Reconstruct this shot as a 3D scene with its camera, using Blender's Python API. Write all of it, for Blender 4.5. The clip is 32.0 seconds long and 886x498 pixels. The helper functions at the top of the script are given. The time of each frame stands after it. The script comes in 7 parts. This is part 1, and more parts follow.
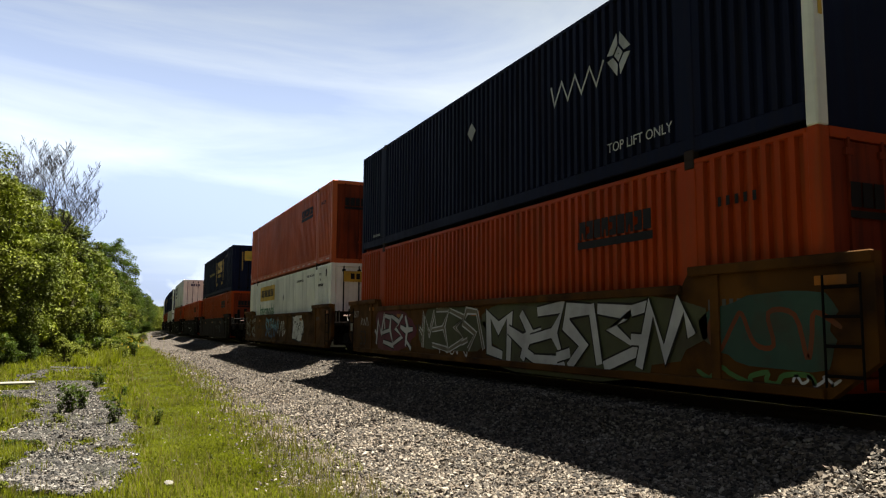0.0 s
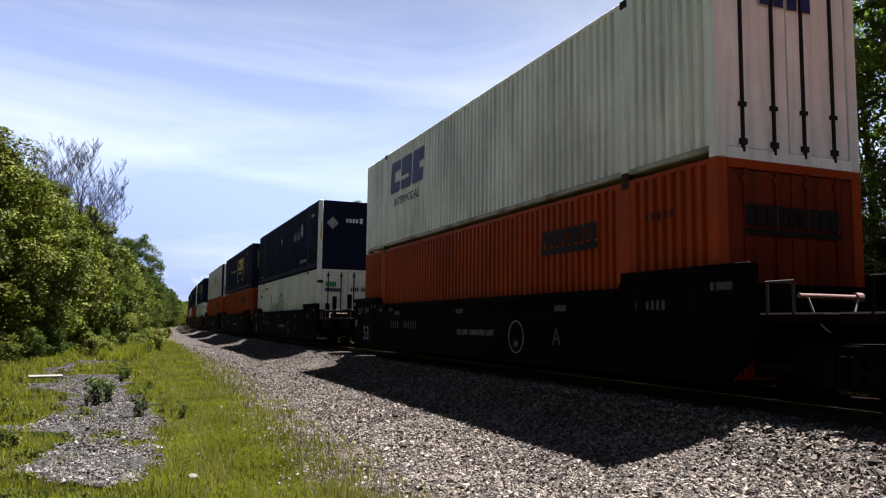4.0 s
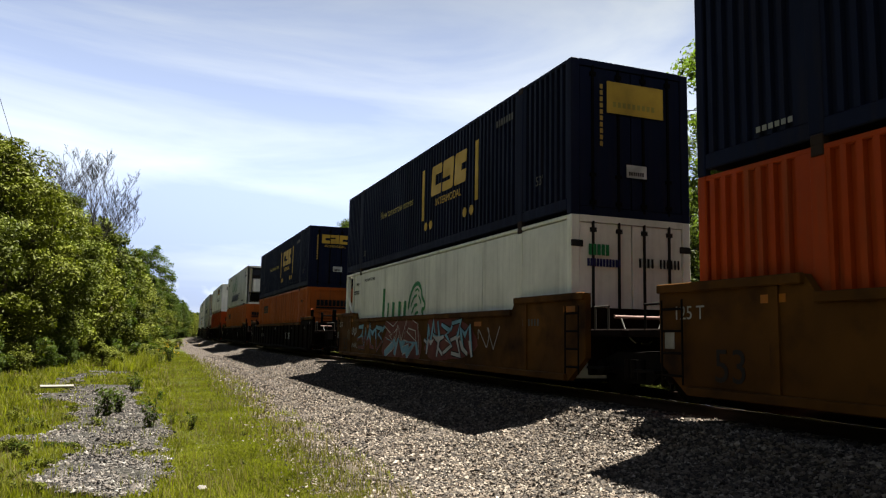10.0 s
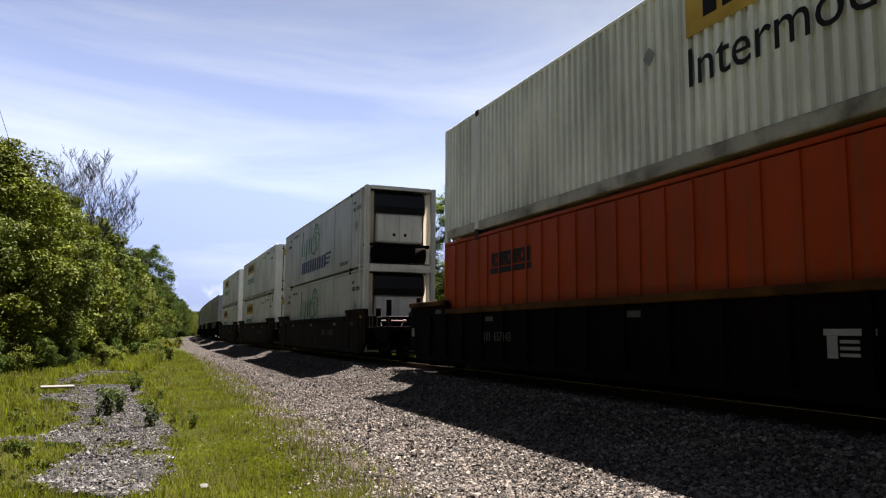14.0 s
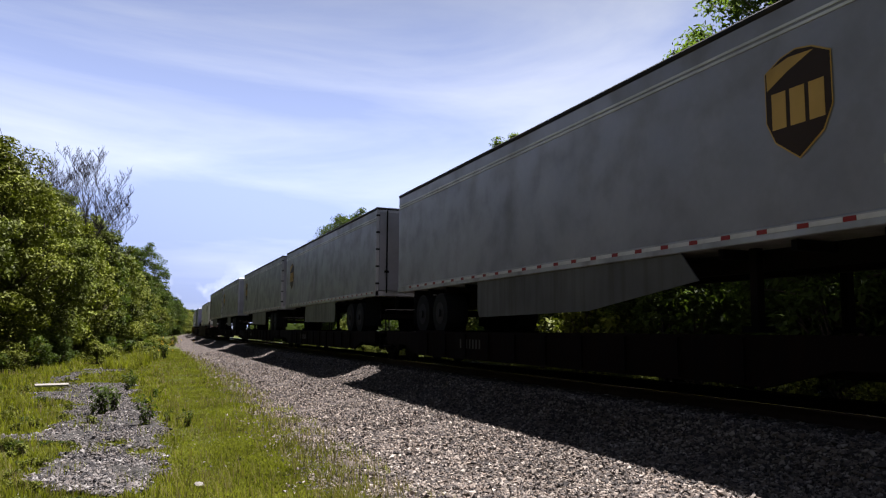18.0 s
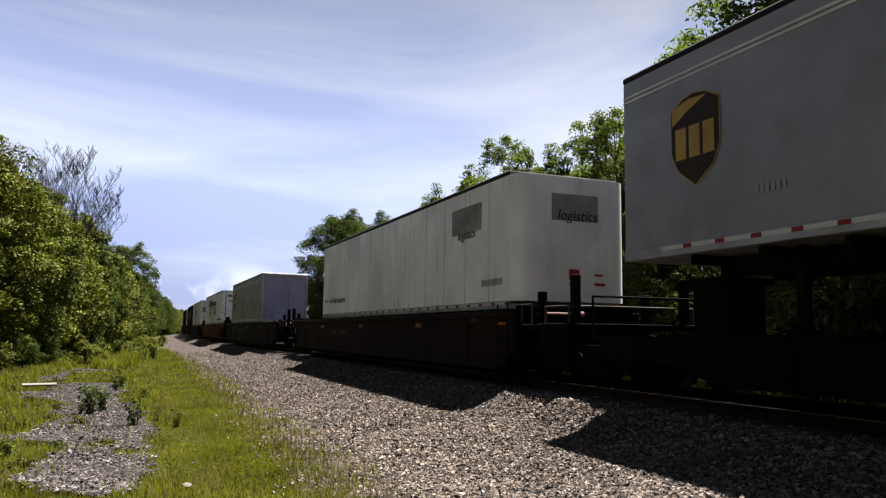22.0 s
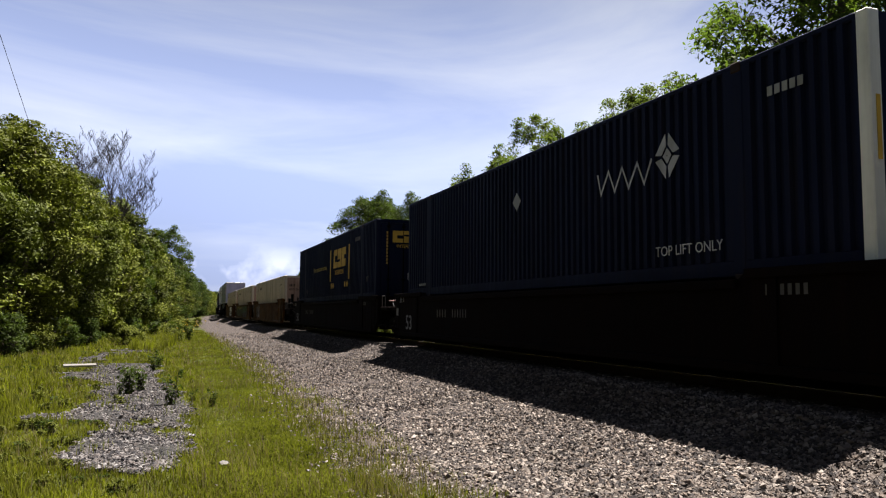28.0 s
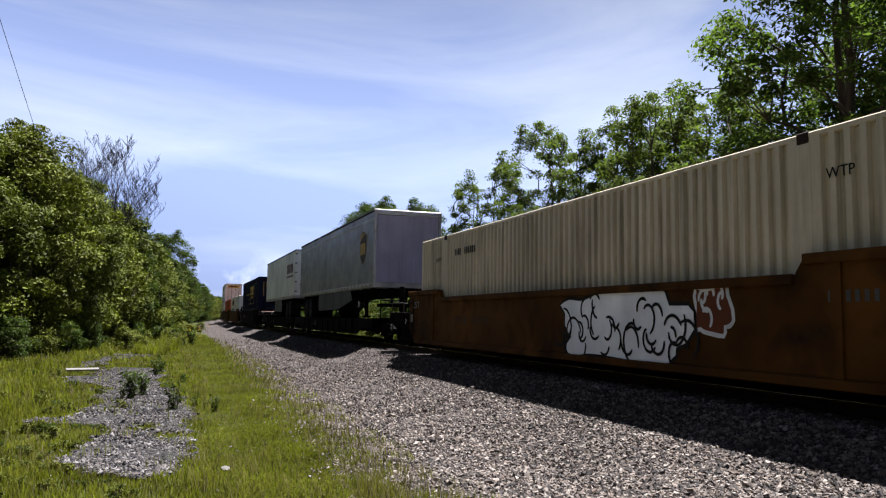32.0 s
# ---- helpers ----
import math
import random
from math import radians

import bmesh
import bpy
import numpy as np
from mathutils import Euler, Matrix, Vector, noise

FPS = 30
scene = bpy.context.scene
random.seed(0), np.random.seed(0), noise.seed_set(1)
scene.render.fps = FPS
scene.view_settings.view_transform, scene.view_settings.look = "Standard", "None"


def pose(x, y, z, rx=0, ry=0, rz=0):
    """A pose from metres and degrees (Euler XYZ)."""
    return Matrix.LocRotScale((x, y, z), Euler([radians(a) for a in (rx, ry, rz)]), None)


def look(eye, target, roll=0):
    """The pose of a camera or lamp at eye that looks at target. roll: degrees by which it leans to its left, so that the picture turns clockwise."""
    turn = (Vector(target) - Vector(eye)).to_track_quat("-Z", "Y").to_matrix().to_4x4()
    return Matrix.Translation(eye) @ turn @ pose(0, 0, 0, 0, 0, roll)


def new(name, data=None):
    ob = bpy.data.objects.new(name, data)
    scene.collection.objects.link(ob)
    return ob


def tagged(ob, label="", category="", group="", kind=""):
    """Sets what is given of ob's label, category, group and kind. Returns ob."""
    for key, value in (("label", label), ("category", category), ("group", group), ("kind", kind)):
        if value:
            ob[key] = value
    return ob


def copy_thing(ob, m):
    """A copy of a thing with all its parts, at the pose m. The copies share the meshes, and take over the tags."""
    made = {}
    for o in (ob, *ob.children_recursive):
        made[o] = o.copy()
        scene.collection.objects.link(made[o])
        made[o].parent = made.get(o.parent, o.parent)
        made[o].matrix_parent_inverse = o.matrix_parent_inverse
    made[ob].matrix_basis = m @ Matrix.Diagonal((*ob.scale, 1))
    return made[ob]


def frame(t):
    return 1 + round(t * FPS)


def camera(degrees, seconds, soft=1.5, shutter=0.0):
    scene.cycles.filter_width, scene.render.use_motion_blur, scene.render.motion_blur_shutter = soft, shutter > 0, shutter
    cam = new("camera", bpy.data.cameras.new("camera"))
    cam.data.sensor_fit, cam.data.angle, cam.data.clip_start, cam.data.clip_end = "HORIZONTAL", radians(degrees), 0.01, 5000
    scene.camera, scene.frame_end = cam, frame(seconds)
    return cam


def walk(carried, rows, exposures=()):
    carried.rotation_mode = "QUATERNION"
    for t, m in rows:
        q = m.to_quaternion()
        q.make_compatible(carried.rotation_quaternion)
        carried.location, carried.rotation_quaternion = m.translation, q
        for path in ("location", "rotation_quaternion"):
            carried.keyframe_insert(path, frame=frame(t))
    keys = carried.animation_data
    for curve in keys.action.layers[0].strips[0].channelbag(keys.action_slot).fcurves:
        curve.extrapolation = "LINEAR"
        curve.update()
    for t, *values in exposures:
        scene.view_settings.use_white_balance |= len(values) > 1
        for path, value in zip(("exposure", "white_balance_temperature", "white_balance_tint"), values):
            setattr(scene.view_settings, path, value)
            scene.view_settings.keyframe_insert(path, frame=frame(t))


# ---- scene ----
cam = camera(60.85, 32.0, soft=1.2)
EYE = 1.70
# seconds, yaw, pitch, roll of the camera, held by hand on one spot
AIM = [
    (0, -23.79, 5.98, -0.36), (0.5, -23.29, 6.13, -0.23), (1, -22.71, 6.13, -0.37), (1.5, -22.88, 6.10, -0.30), (2, -22.16, 6.35, -0.11),
    (2.5, -22.76, 6.23, -0.35), (4.5, -21.87, 5.65, -0.73), (5, -21.62, 6.01, -0.56), (5.5, -21.41, 5.96, -0.46), (6, -21.39, 6.03, -1.00),
    (6.5, -21.54, 5.86, -0.54), (7, -21.41, 6.04, -0.67), (7.5, -21.59, 5.99, -0.30), (8, -21.45, 6.16, -0.42), (8.5, -21.31, 6.53, -0.72),
    (9, -21.51, 6.57, -0.99), (9.5, -21.90, 6.59, -0.91), (10, -21.40, 6.66, -1.09), (10.5, -21.06, 6.04, -1.01), (11, -21.00, 5.84, -1.22),
    (11.5, -21.29, 6.66, -1.00), (12, -20.29, 7.58, -0.75), (12.5, -20.34, 5.61, -0.68), (13, -21.08, 6.05, -1.05), (13.5, -21.67, 6.35, -0.29),
    (14, -21.41, 6.34, -0.40), (14.5, -21.04, 6.61, -0.47), (15, -20.98, 6.84, -0.58), (15.5, -20.81, 6.59, -0.58), (17.5, -21.28, 6.30, -0.71),
    (18, -21.77, 6.21, -0.41), (18.5, -21.93, 6.44, -0.27), (19, -21.61, 6.43, -0.61), (19.5, -21.76, 6.43, -0.94), (20, -21.41, 6.11, -0.60),
    (20.5, -21.67, 6.14, -0.72), (21, -21.51, 6.13, -0.72), (21.5, -21.89, 5.87, -0.75), (22, -22.49, 6.32, -0.71), (22.5, -22.67, 6.09, -0.39),
    (23, -22.70, 5.61, -0.39), (23.5, -22.78, 5.67, -0.40), (24, -22.73, 5.68, -0.48), (24.5, -22.27, 5.35, -0.70), (25, -22.32, 5.18, -0.89),
    (25.5, -22.35, 5.77, -1.04), (26, -20.68, 5.16, -0.68), (26.5, -20.07, 4.53, -0.66), (28.5, -20.16, 4.89, -0.39), (29, -19.81, 4.94, -0.61),
    (29.5, -19.82, 5.14, -0.66), (30, -19.13, 5.13, -0.68), (30.5, -19.67, 4.96, -0.75), (31, -19.73, 5.19, -0.71), (31.5, -19.73, 5.24, -0.80),
    (32, -19.96, 5.29, -0.79),
]
walk(cam, [(t, pose(0, 0, EYE, 90 + pitch, roll, yaw)) for t, yaw, pitch, roll in AIM],
     exposures=[(0, 2.39, 6865, 4), (1, 2.42, 6745, 9), (2, 2.30, 6220, 14), (5, 2.26, 6006, 14), (6, 2.32, 6390, 10), (7, 2.38, 6805, 3), (8, 2.24, 6220, 9), (9, 2.34, 6680, 8), (10, 2.40, 6745, 6),
                (11, 2.24, 6170, 13), (12, 2.32, 6505, 9), (13, 2.27, 6280, 12), (14, 2.22, 6280, 14), (15, 2.14, 6113, 18), (18, 2.14, 6060, 17), (20, 2.16, 6505, 16), (21, 2.12, 6280, 15), (22, 2.12, 6450, 15),
                (23, 2.02, 6113, 12), (24, 2.08, 6170, 11), (25, 1.91, 6113, 16), (26.5, 2.02, 6113, 16), (29, 2.06, 6390, 14), (30, 2.04, 6006, 17), (31, 2.06, 5710, 16), (32, 2.06, 5780, 15)])

# ---- light ----
SUN_SIDE, SUN_AHEAD = 0.34, 0.11          # the sun stands to the right and ahead
sun_dir = Vector((SUN_SIDE, SUN_AHEAD, 1.0)).normalized()
sun_data = bpy.data.lights.new("sun", "SUN")
sun_data.energy, sun_data.angle, sun_data.color = 5.0, radians(0.53), (1.0, 0.95, 0.88)
sun = new("sun", sun_data)
sun.matrix_world = look(tuple(sun_dir * 60), (0, 0, 0))

world = bpy.data.worlds.new("sky")
scene.world = world
world.use_nodes = True
wn, wl = world.node_tree.nodes, world.node_tree.links
wn.clear()
sky = wn.new("ShaderNodeTexSky")
sky.sky_type, sky.sun_disc = "NISHITA", False
sky.sun_elevation = math.asin(sun_dir.z)
sky.sun_rotation = math.atan2(sun_dir.x, sun_dir.y)
sky.air_density, sky.dust_density, sky.ozone_density = 1.0, 1.2, 1.6
coord = wn.new("ShaderNodeTexCoord")
# thin streaked cloud: direction stretched along the streaks, flattened with height
flat = wn.new("ShaderNodeMapping")
flat.inputs["Rotation"].default_value = (radians(16), radians(24), radians(-20))
flat.inputs["Scale"].default_value = (1.0, 2.0, 5.5)
streak = wn.new("ShaderNodeTexNoise")
streak.inputs["Scale"].default_value, streak.inputs["Detail"].default_value = 1.25, 7.0
streak.inputs["Roughness"].default_value, streak.inputs["Distortion"].default_value = 0.55, 0.7
ramp = wn.new("ShaderNodeValToRGB")
ramp.color_ramp.elements[0].position, ramp.color_ramp.elements[1].position = 0.38, 0.70
ramp.color_ramp.elements[0].color, ramp.color_ramp.elements[1].color = (2.96, 3.59, 5.48, 1), (5.41, 5.78, 6.37, 1)
# thin high cloud shines towards the sun and is dull away from it
toward = wn.new("ShaderNodeVectorMath")
toward.operation = "DOT_PRODUCT"
toward.inputs[1].default_value = tuple(sun_dir)
glow = wn.new("ShaderNodeMapRange")
for i, q in enumerate((-0.25, 0.35, 0.0, 1.0)):
    glow.inputs[i + 1].default_value = q
glow.interpolation_type = "SMOOTHSTEP"
# and it is thickest low over the horizon
height = wn.new("ShaderNodeSeparateXYZ")
thick = wn.new("ShaderNodeMapRange")
for i, q in enumerate((0.20, 0.62, 1.0, 0.07)):
    thick.inputs[i + 1].default_value = q
amount = wn.new("ShaderNodeMath")
amount.operation = "MULTIPLY"
veil = wn.new("ShaderNodeVectorMath")
veil.operation = "SCALE"
clear = wn.new("ShaderNodeVectorMath")
clear.operation = "SCALE"
clear.inputs["Scale"].default_value = 0.074
both = wn.new("ShaderNodeVectorMath")
# small heaped clouds low over the horizon
puff = wn.new("ShaderNodeTexNoise")
puff.inputs["Scale"].default_value, puff.inputs["Detail"].default_value = 11.0, 5.0
puff_cut, puff_low, puff_amount, heaps, total = (wn.new("ShaderNode" + k) for k in ("MapRange", "MapRange", "Math", "VectorMath", "VectorMath"))
for node, vals in ((puff_cut, (0.53, 0.65, 0.0, 1.0)), (puff_low, (0.05, 0.09, 1.0, 0.0))):
    for i, q in enumerate(vals):
        node.inputs[i + 1].default_value = q
puff_amount.operation, heaps.operation = "MULTIPLY", "SCALE"
heaps.inputs[0].default_value = (3.2, 3.05, 2.7)
back = wn.new("ShaderNodeBackground")
back.inputs["Strength"].default_value = 0.043
wout = wn.new("ShaderNodeOutputWorld")
wl.new(coord.outputs["Generated"], flat.inputs["Vector"])
wl.new(flat.outputs["Vector"], streak.inputs["Vector"])
wl.new(streak.outputs["Fac"], ramp.inputs["Fac"])
wl.new(coord.outputs["Generated"], toward.inputs[0])
wl.new(toward.outputs["Value"], glow.inputs[0])
wl.new(ramp.outputs["Color"], veil.inputs[0])
wl.new(coord.outputs["Generated"], height.inputs[0])
wl.new(height.outputs["Z"], thick.inputs[0])
wl.new(glow.outputs[0], amount.inputs[0])
wl.new(thick.outputs[0], amount.inputs[1])
wl.new(amount.outputs[0], veil.inputs["Scale"])
wl.new(sky.outputs["Color"], clear.inputs[0])
wl.new(veil.outputs["Vector"], both.inputs[0])
wl.new(clear.outputs["Vector"], both.inputs[1])
wl.new(coord.outputs["Generated"], puff.inputs["Vector"])
wl.new(puff.outputs["Fac"], puff_cut.inputs[0])
wl.new(height.outputs["Z"], puff_low.inputs[0])
wl.new(puff_cut.outputs[0], puff_amount.inputs[0])
wl.new(puff_low.outputs[0], puff_amount.inputs[1])
wl.new(puff_amount.outputs[0], heaps.inputs["Scale"])
wl.new(both.outputs["Vector"], total.inputs[0])
wl.new(heaps.outputs["Vector"], total.inputs[1])
wl.new(total.outputs["Vector"], back.inputs["Color"])
wl.new(back.outputs["Background"], wout.inputs["Surface"])


# ---- materials ----
def mat(name, color, rough=0.6, metal=0.0, dark=0.75, light=1.15, grain=6.0, stain=0.7, bump=0.0, bump_scale=40.0,
        dirt=None, dirt_amount=0.0, streaks=False, translucent=0.0, random_tint=0.0, spec=0.15, pieces=False):
    """A surface with grain, larger stains and, where wanted, dirt that runs down it."""
    m = bpy.data.materials.new(name)
    m.use_nodes = True
    n, l = m.node_tree.nodes, m.node_tree.links
    b = n["Principled BSDF"]
    b.inputs["Roughness"].default_value, b.inputs["Metallic"].default_value = rough, metal
    b.inputs["Specular IOR Level"].default_value = spec
    tc = n.new("ShaderNodeTexCoord")
    src = tc.outputs["Object"]

    def tex(scale, detail, vec=None):
        t = n.new("ShaderNodeTexNoise")
        t.inputs["Scale"].default_value, t.inputs["Detail"].default_value = scale, detail
        l.new(vec or src, t.inputs["Vector"])
        return t

    def mix(kind, fac, a, c):
        x = n.new("ShaderNodeMix")
        x.data_type, x.blend_type = "RGBA", kind
        for sock, v in ((x.inputs[0], fac), (x.inputs[6], a), (x.inputs[7], c)):
            if hasattr(v, "is_linked"):
                l.new(v, sock)
            elif isinstance(v, (int, float)):
                sock.default_value = v
            else:
                sock.default_value = (*v, 1)
        return x.outputs[2]

    def mapr(v, a, c, lo, hi):
        x = n.new("ShaderNodeMapRange")
        for i, q in enumerate((a, c, lo, hi)):
            x.inputs[i + 1].default_value = q
        l.new(v, x.inputs[0])
        return x.outputs[0]

    fine, broad = tex(grain, 5), tex(stain, 3)
    col = mix("MIX", mapr(broad.outputs["Fac"], 0.3, 0.7, 0, 1), tuple(c * dark for c in color), tuple(min(1, c * light) for c in color))
    col = mix("MULTIPLY", 0.35, col, mix("MIX", fine.outputs["Fac"], (0.55, 0.55, 0.55), (1.0, 1.0, 1.0)))
    if dirt:
        if streaks:
            mp = n.new("ShaderNodeMapping")
            mp.inputs["Scale"].default_value = (3.0, 3.0, 0.22)
            l.new(src, mp.inputs["Vector"])
            d = tex(2.2, 6, mp.outputs["Vector"])
        else:
            d = tex(1.7, 7)
        col = mix("MIX", mapr(d.outputs["Fac"], 0.48, 0.75, 0, dirt_amount), col, dirt)
        l.new(mapr(d.outputs["Fac"], 0.4, 0.75, rough, min(1, rough + 0.3)), b.inputs["Roughness"])
    if random_tint:
        geo = n.new("ShaderNodeNewGeometry")
        if pieces:
            r = n.new("ShaderNodeValToRGB")
            r.color_ramp.elements[0].color, r.color_ramp.elements[1].color = (0.14, 0.14, 0.15, 1), (1.5, 1.45, 1.4, 1)
            for pos, c in ((0.35, (0.34, 0.33, 0.34, 1)), (0.62, (0.66, 0.58, 0.53, 1)), (0.86, (0.90, 0.85, 0.82, 1))):
                r.color_ramp.elements.new(pos).color = c
            l.new(geo.outputs["Random Per Island"], r.inputs["Fac"])
            col = mix("MULTIPLY", 1.0, col, r.outputs["Color"])
        else:
            col = mix("MULTIPLY", 1.0, col, mix("MIX", geo.outputs["Random Per Island"], (1 - random_tint,) * 3, (1.0, 1.0, 1 - random_tint * 0.3)))
    l.new(col, b.inputs["Base Color"])
    if bump:
        bt = tex(bump_scale, 4)
        bp = n.new("ShaderNodeBump")
        bp.inputs["Strength"].default_value, bp.inputs["Distance"].default_value = 0.6, bump
        l.new(bt.outputs["Fac"], bp.inputs["Height"])
        l.new(bp.outputs["Normal"], b.inputs["Normal"])
    if translucent:
        tr = n.new("ShaderNodeBsdfTranslucent")
        l.new(mix("MULTIPLY", 1.0, col, (1.5, 1.7, 0.7)), tr.inputs["Color"])
        ms = n.new("ShaderNodeMixShader")
        ms.inputs[0].default_value = translucent
        l.new(b.outputs[0], ms.inputs[1])
        l.new(tr.outputs[0], ms.inputs[2])
        l.new(ms.outputs[0], n["Material Output"].inputs["Surface"])
    return m


GRIME = (0.05, 0.04, 0.03)
RUST = (0.16, 0.06, 0.025)
M = {}
for key, color, amount in (("navy", (0.006, 0.009, 0.026), 0.2), ("orange", (0.335, 0.044, 0.0055), 0.6), ("rust_orange", (0.50, 0.11, 0.035), 0.35),
                           ("amber", (0.39, 0.093, 0.016), 0.45), ("white", (0.74, 0.73, 0.64), 0.24), ("bone", (0.86, 0.85, 0.76), 0.3), ("cream", (0.66, 0.56, 0.40), 0.5),
                           ("pale_grey", (0.54, 0.53, 0.49), 0.34), ("trailer_grey", (0.225, 0.22, 0.24), 0.2), ("worn_white", (0.76, 0.73, 0.65), 0.62), ("lavender", (0.36, 0.34, 0.46), 0.3),
                           ("trailer_white", (0.84, 0.84, 0.80), 0.16)):
    M[key] = mat(key + "_paint", color, rough=0.6 if key == "navy" else 0.34 if key == "trailer_grey" else 0.42, dirt=RUST if "orange" in key else (0.20, 0.12, 0.07) if key == "worn_white" else GRIME, dirt_amount=amount, streaks=key != "trailer_grey", grain=9, stain=0.5, spec=0.06 if key in ("navy", "orange", "rust_orange", "amber") else 0.5 if key == "trailer_grey" else 0.15)
M["car_brown"] = mat("brown_car_paint", (0.082, 0.034, 0.0055), 0.65, spec=0.05, dirt=(0.016, 0.0095, 0.006), dirt_amount=0.95, streaks=False, dark=0.5, light=1.3, stain=0.6, bump=0.002)
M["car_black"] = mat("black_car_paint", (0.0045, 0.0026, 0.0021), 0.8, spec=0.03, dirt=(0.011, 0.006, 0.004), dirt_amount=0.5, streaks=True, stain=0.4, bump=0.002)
M["car_dark"] = mat("dark_brown_car_paint", (0.012, 0.005625, 0.003), 0.7, spec=0.06, dirt=(0.02, 0.013, 0.01), dirt_amount=0.7, streaks=True, stain=0.4)
M["orange_door"] = mat("grimy_orange_door_paint", (0.22, 0.032, 0.007), 0.6, spec=0.1, dirt=(0.02, 0.011, 0.008), dirt_amount=1.0, streaks=True, dark=0.5)
M["cream_door"] = mat("rusty_cream_door_paint", (0.46, 0.30, 0.21), 0.6, spec=0.1, dirt=(0.10, 0.035, 0.015), dirt_amount=0.9, streaks=True)
M["grimy_sill"] = mat("grimy_white_paint", (0.42, 0.39, 0.33), 0.6, spec=0.1, dirt=(0.05, 0.035, 0.025), dirt_amount=0.95, grain=9, stain=1.2)
M["skirt"] = mat("skirt_plastic", (0.15, 0.155, 0.12), 0.6, dirt=GRIME, dirt_amount=0.4, streaks=True)
M["grey_skirt"] = mat("grey_skirt_plastic", (0.085, 0.085, 0.08), 0.6, dirt=GRIME, dirt_amount=0.4, streaks=True)
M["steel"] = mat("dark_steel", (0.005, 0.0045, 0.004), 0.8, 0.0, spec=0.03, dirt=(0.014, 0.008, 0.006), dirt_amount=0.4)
M["rail_top"] = mat("polished_rail", (0.95, 0.88, 0.86), 0.08, 1.0, dark=0.9, light=1.0, grain=3)
M["rail_side"] = mat("rusty_rail", (0.0336, 0.0185, 0.0123), 0.8, dirt=(0.03, 0.015, 0.01), dirt_amount=0.6)
M["rust_stain"] = mat("rust_stain", (0.167, 0.105, 0.065), 0.8, dirt=(0.55, 0.5, 0.42), dirt_amount=0.9, streaks=True)
M["pale_pipe"] = mat("primed_pipe", (0.18, 0.108, 0.09), 0.6, dirt=GRIME, dirt_amount=0.5)
M["rubber"] = mat("tyre_rubber", (0.009, 0.009, 0.009), 0.85, spec=0.08)
M["seam"] = mat("dulled_white_seam", (0.62, 0.62, 0.58), 0.5, dirt=GRIME, dirt_amount=0.5)
M["rim"] = mat("dull_wheel_rim", (0.016, 0.016, 0.016), 0.7, spec=0.1, dirt=GRIME, dirt_amount=0.6)
M["alu"] = mat("aluminium", (0.40, 0.39, 0.39), 0.4, 0.8, dirt=GRIME, dirt_amount=0.4)
M["white_mark"] = mat("white_marking", (0.72, 0.72, 0.70), 0.6, dirt=GRIME, dirt_amount=0.5)
M["pale_mark"] = mat("dulled_white_marking", (0.50, 0.50, 0.49), 0.6, dirt=GRIME, dirt_amount=0.7)
M["casting"] = mat("rusty_casting", (0.03, 0.018, 0.012), 0.8, dirt=GRIME, dirt_amount=0.4)
M["tape"] = mat("dulled_tape", (0.55, 0.40, 0.30), 0.6, dirt=GRIME, dirt_amount=0.4)
M["grey_mark"] = mat("faded_marking", (0.30, 0.30, 0.28), 0.6, dirt=GRIME, dirt_amount=0.5)
M["yellow_mark"] = mat("yellow_marking", (0.60, 0.37, 0.05), 0.55, dirt=GRIME, dirt_amount=0.4)
M["black_mark"] = mat("black_marking", (0.016, 0.014, 0.013), 0.7, spec=0.1)
M["band"] = mat("pale_band", (0.6, 0.6, 0.6), 0.4, dirt=GRIME, dirt_amount=0.3)
M["gold_mark"] = mat("gold_marking", (0.48, 0.29, 0.07), 0.5, dirt=GRIME, dirt_amount=0.3)
M["green_mark"] = mat("green_marking", (0.02, 0.19, 0.06), 0.5)
M["blue_mark"] = mat("blue_marking", (0.018, 0.018, 0.085), 0.5)
M["brown_mark"] = mat("brown_marking", (0.032, 0.018, 0.009), 0.6)
M["red_tape"] = mat("worn_red_tape", (0.24, 0.025, 0.022), 0.45, dirt=GRIME, dirt_amount=0.7)
M["tape_white"] = mat("worn_white_tape", (0.6, 0.58, 0.56), 0.5, dirt=GRIME, dirt_amount=0.6)
M["red_mark"] = mat("red_reflector", (0.42, 0.03, 0.03), 0.35)
M["amber_mark"] = mat("amber_reflector", (0.3, 0.102, 0.009), 0.4, dirt=GRIME, dirt_amount=0.6)
M["white_spray"] = mat("white_spray_paint", (0.86, 0.87, 0.92), 0.5)
M["silver_paint"] = mat("silver_spray_paint", (0.42, 0.42, 0.42), 0.5, dirt=GRIME, dirt_amount=0.4)
M["olive_spray"] = mat("dull_olive_spray_paint", (0.15, 0.13, 0.09), 0.6, dirt=GRIME, dirt_amount=0.5)
M["rust_spray"] = mat("dull_orange_spray_paint", (0.13, 0.035, 0.01), 0.6, dirt=GRIME, dirt_amount=0.7)
M["teal_spray"] = mat("dark_teal_spray_paint", (0.028, 0.06, 0.042), 0.6, dirt=(0.06, 0.035, 0.02), dirt_amount=0.8)
M["cyan_paint"] = mat("blue_spray_paint", (0.16, 0.34, 0.45), 0.5, dirt=GRIME, dirt_amount=0.4)
M["green_paint"] = mat("green_spray_paint", (0.055, 0.13, 0.035), 0.5, dirt=GRIME, dirt_amount=0.4)
M["olive_paint"] = mat("yellow_spray_paint", (0.38, 0.30, 0.06), 0.5, dirt=GRIME, dirt_amount=0.4)
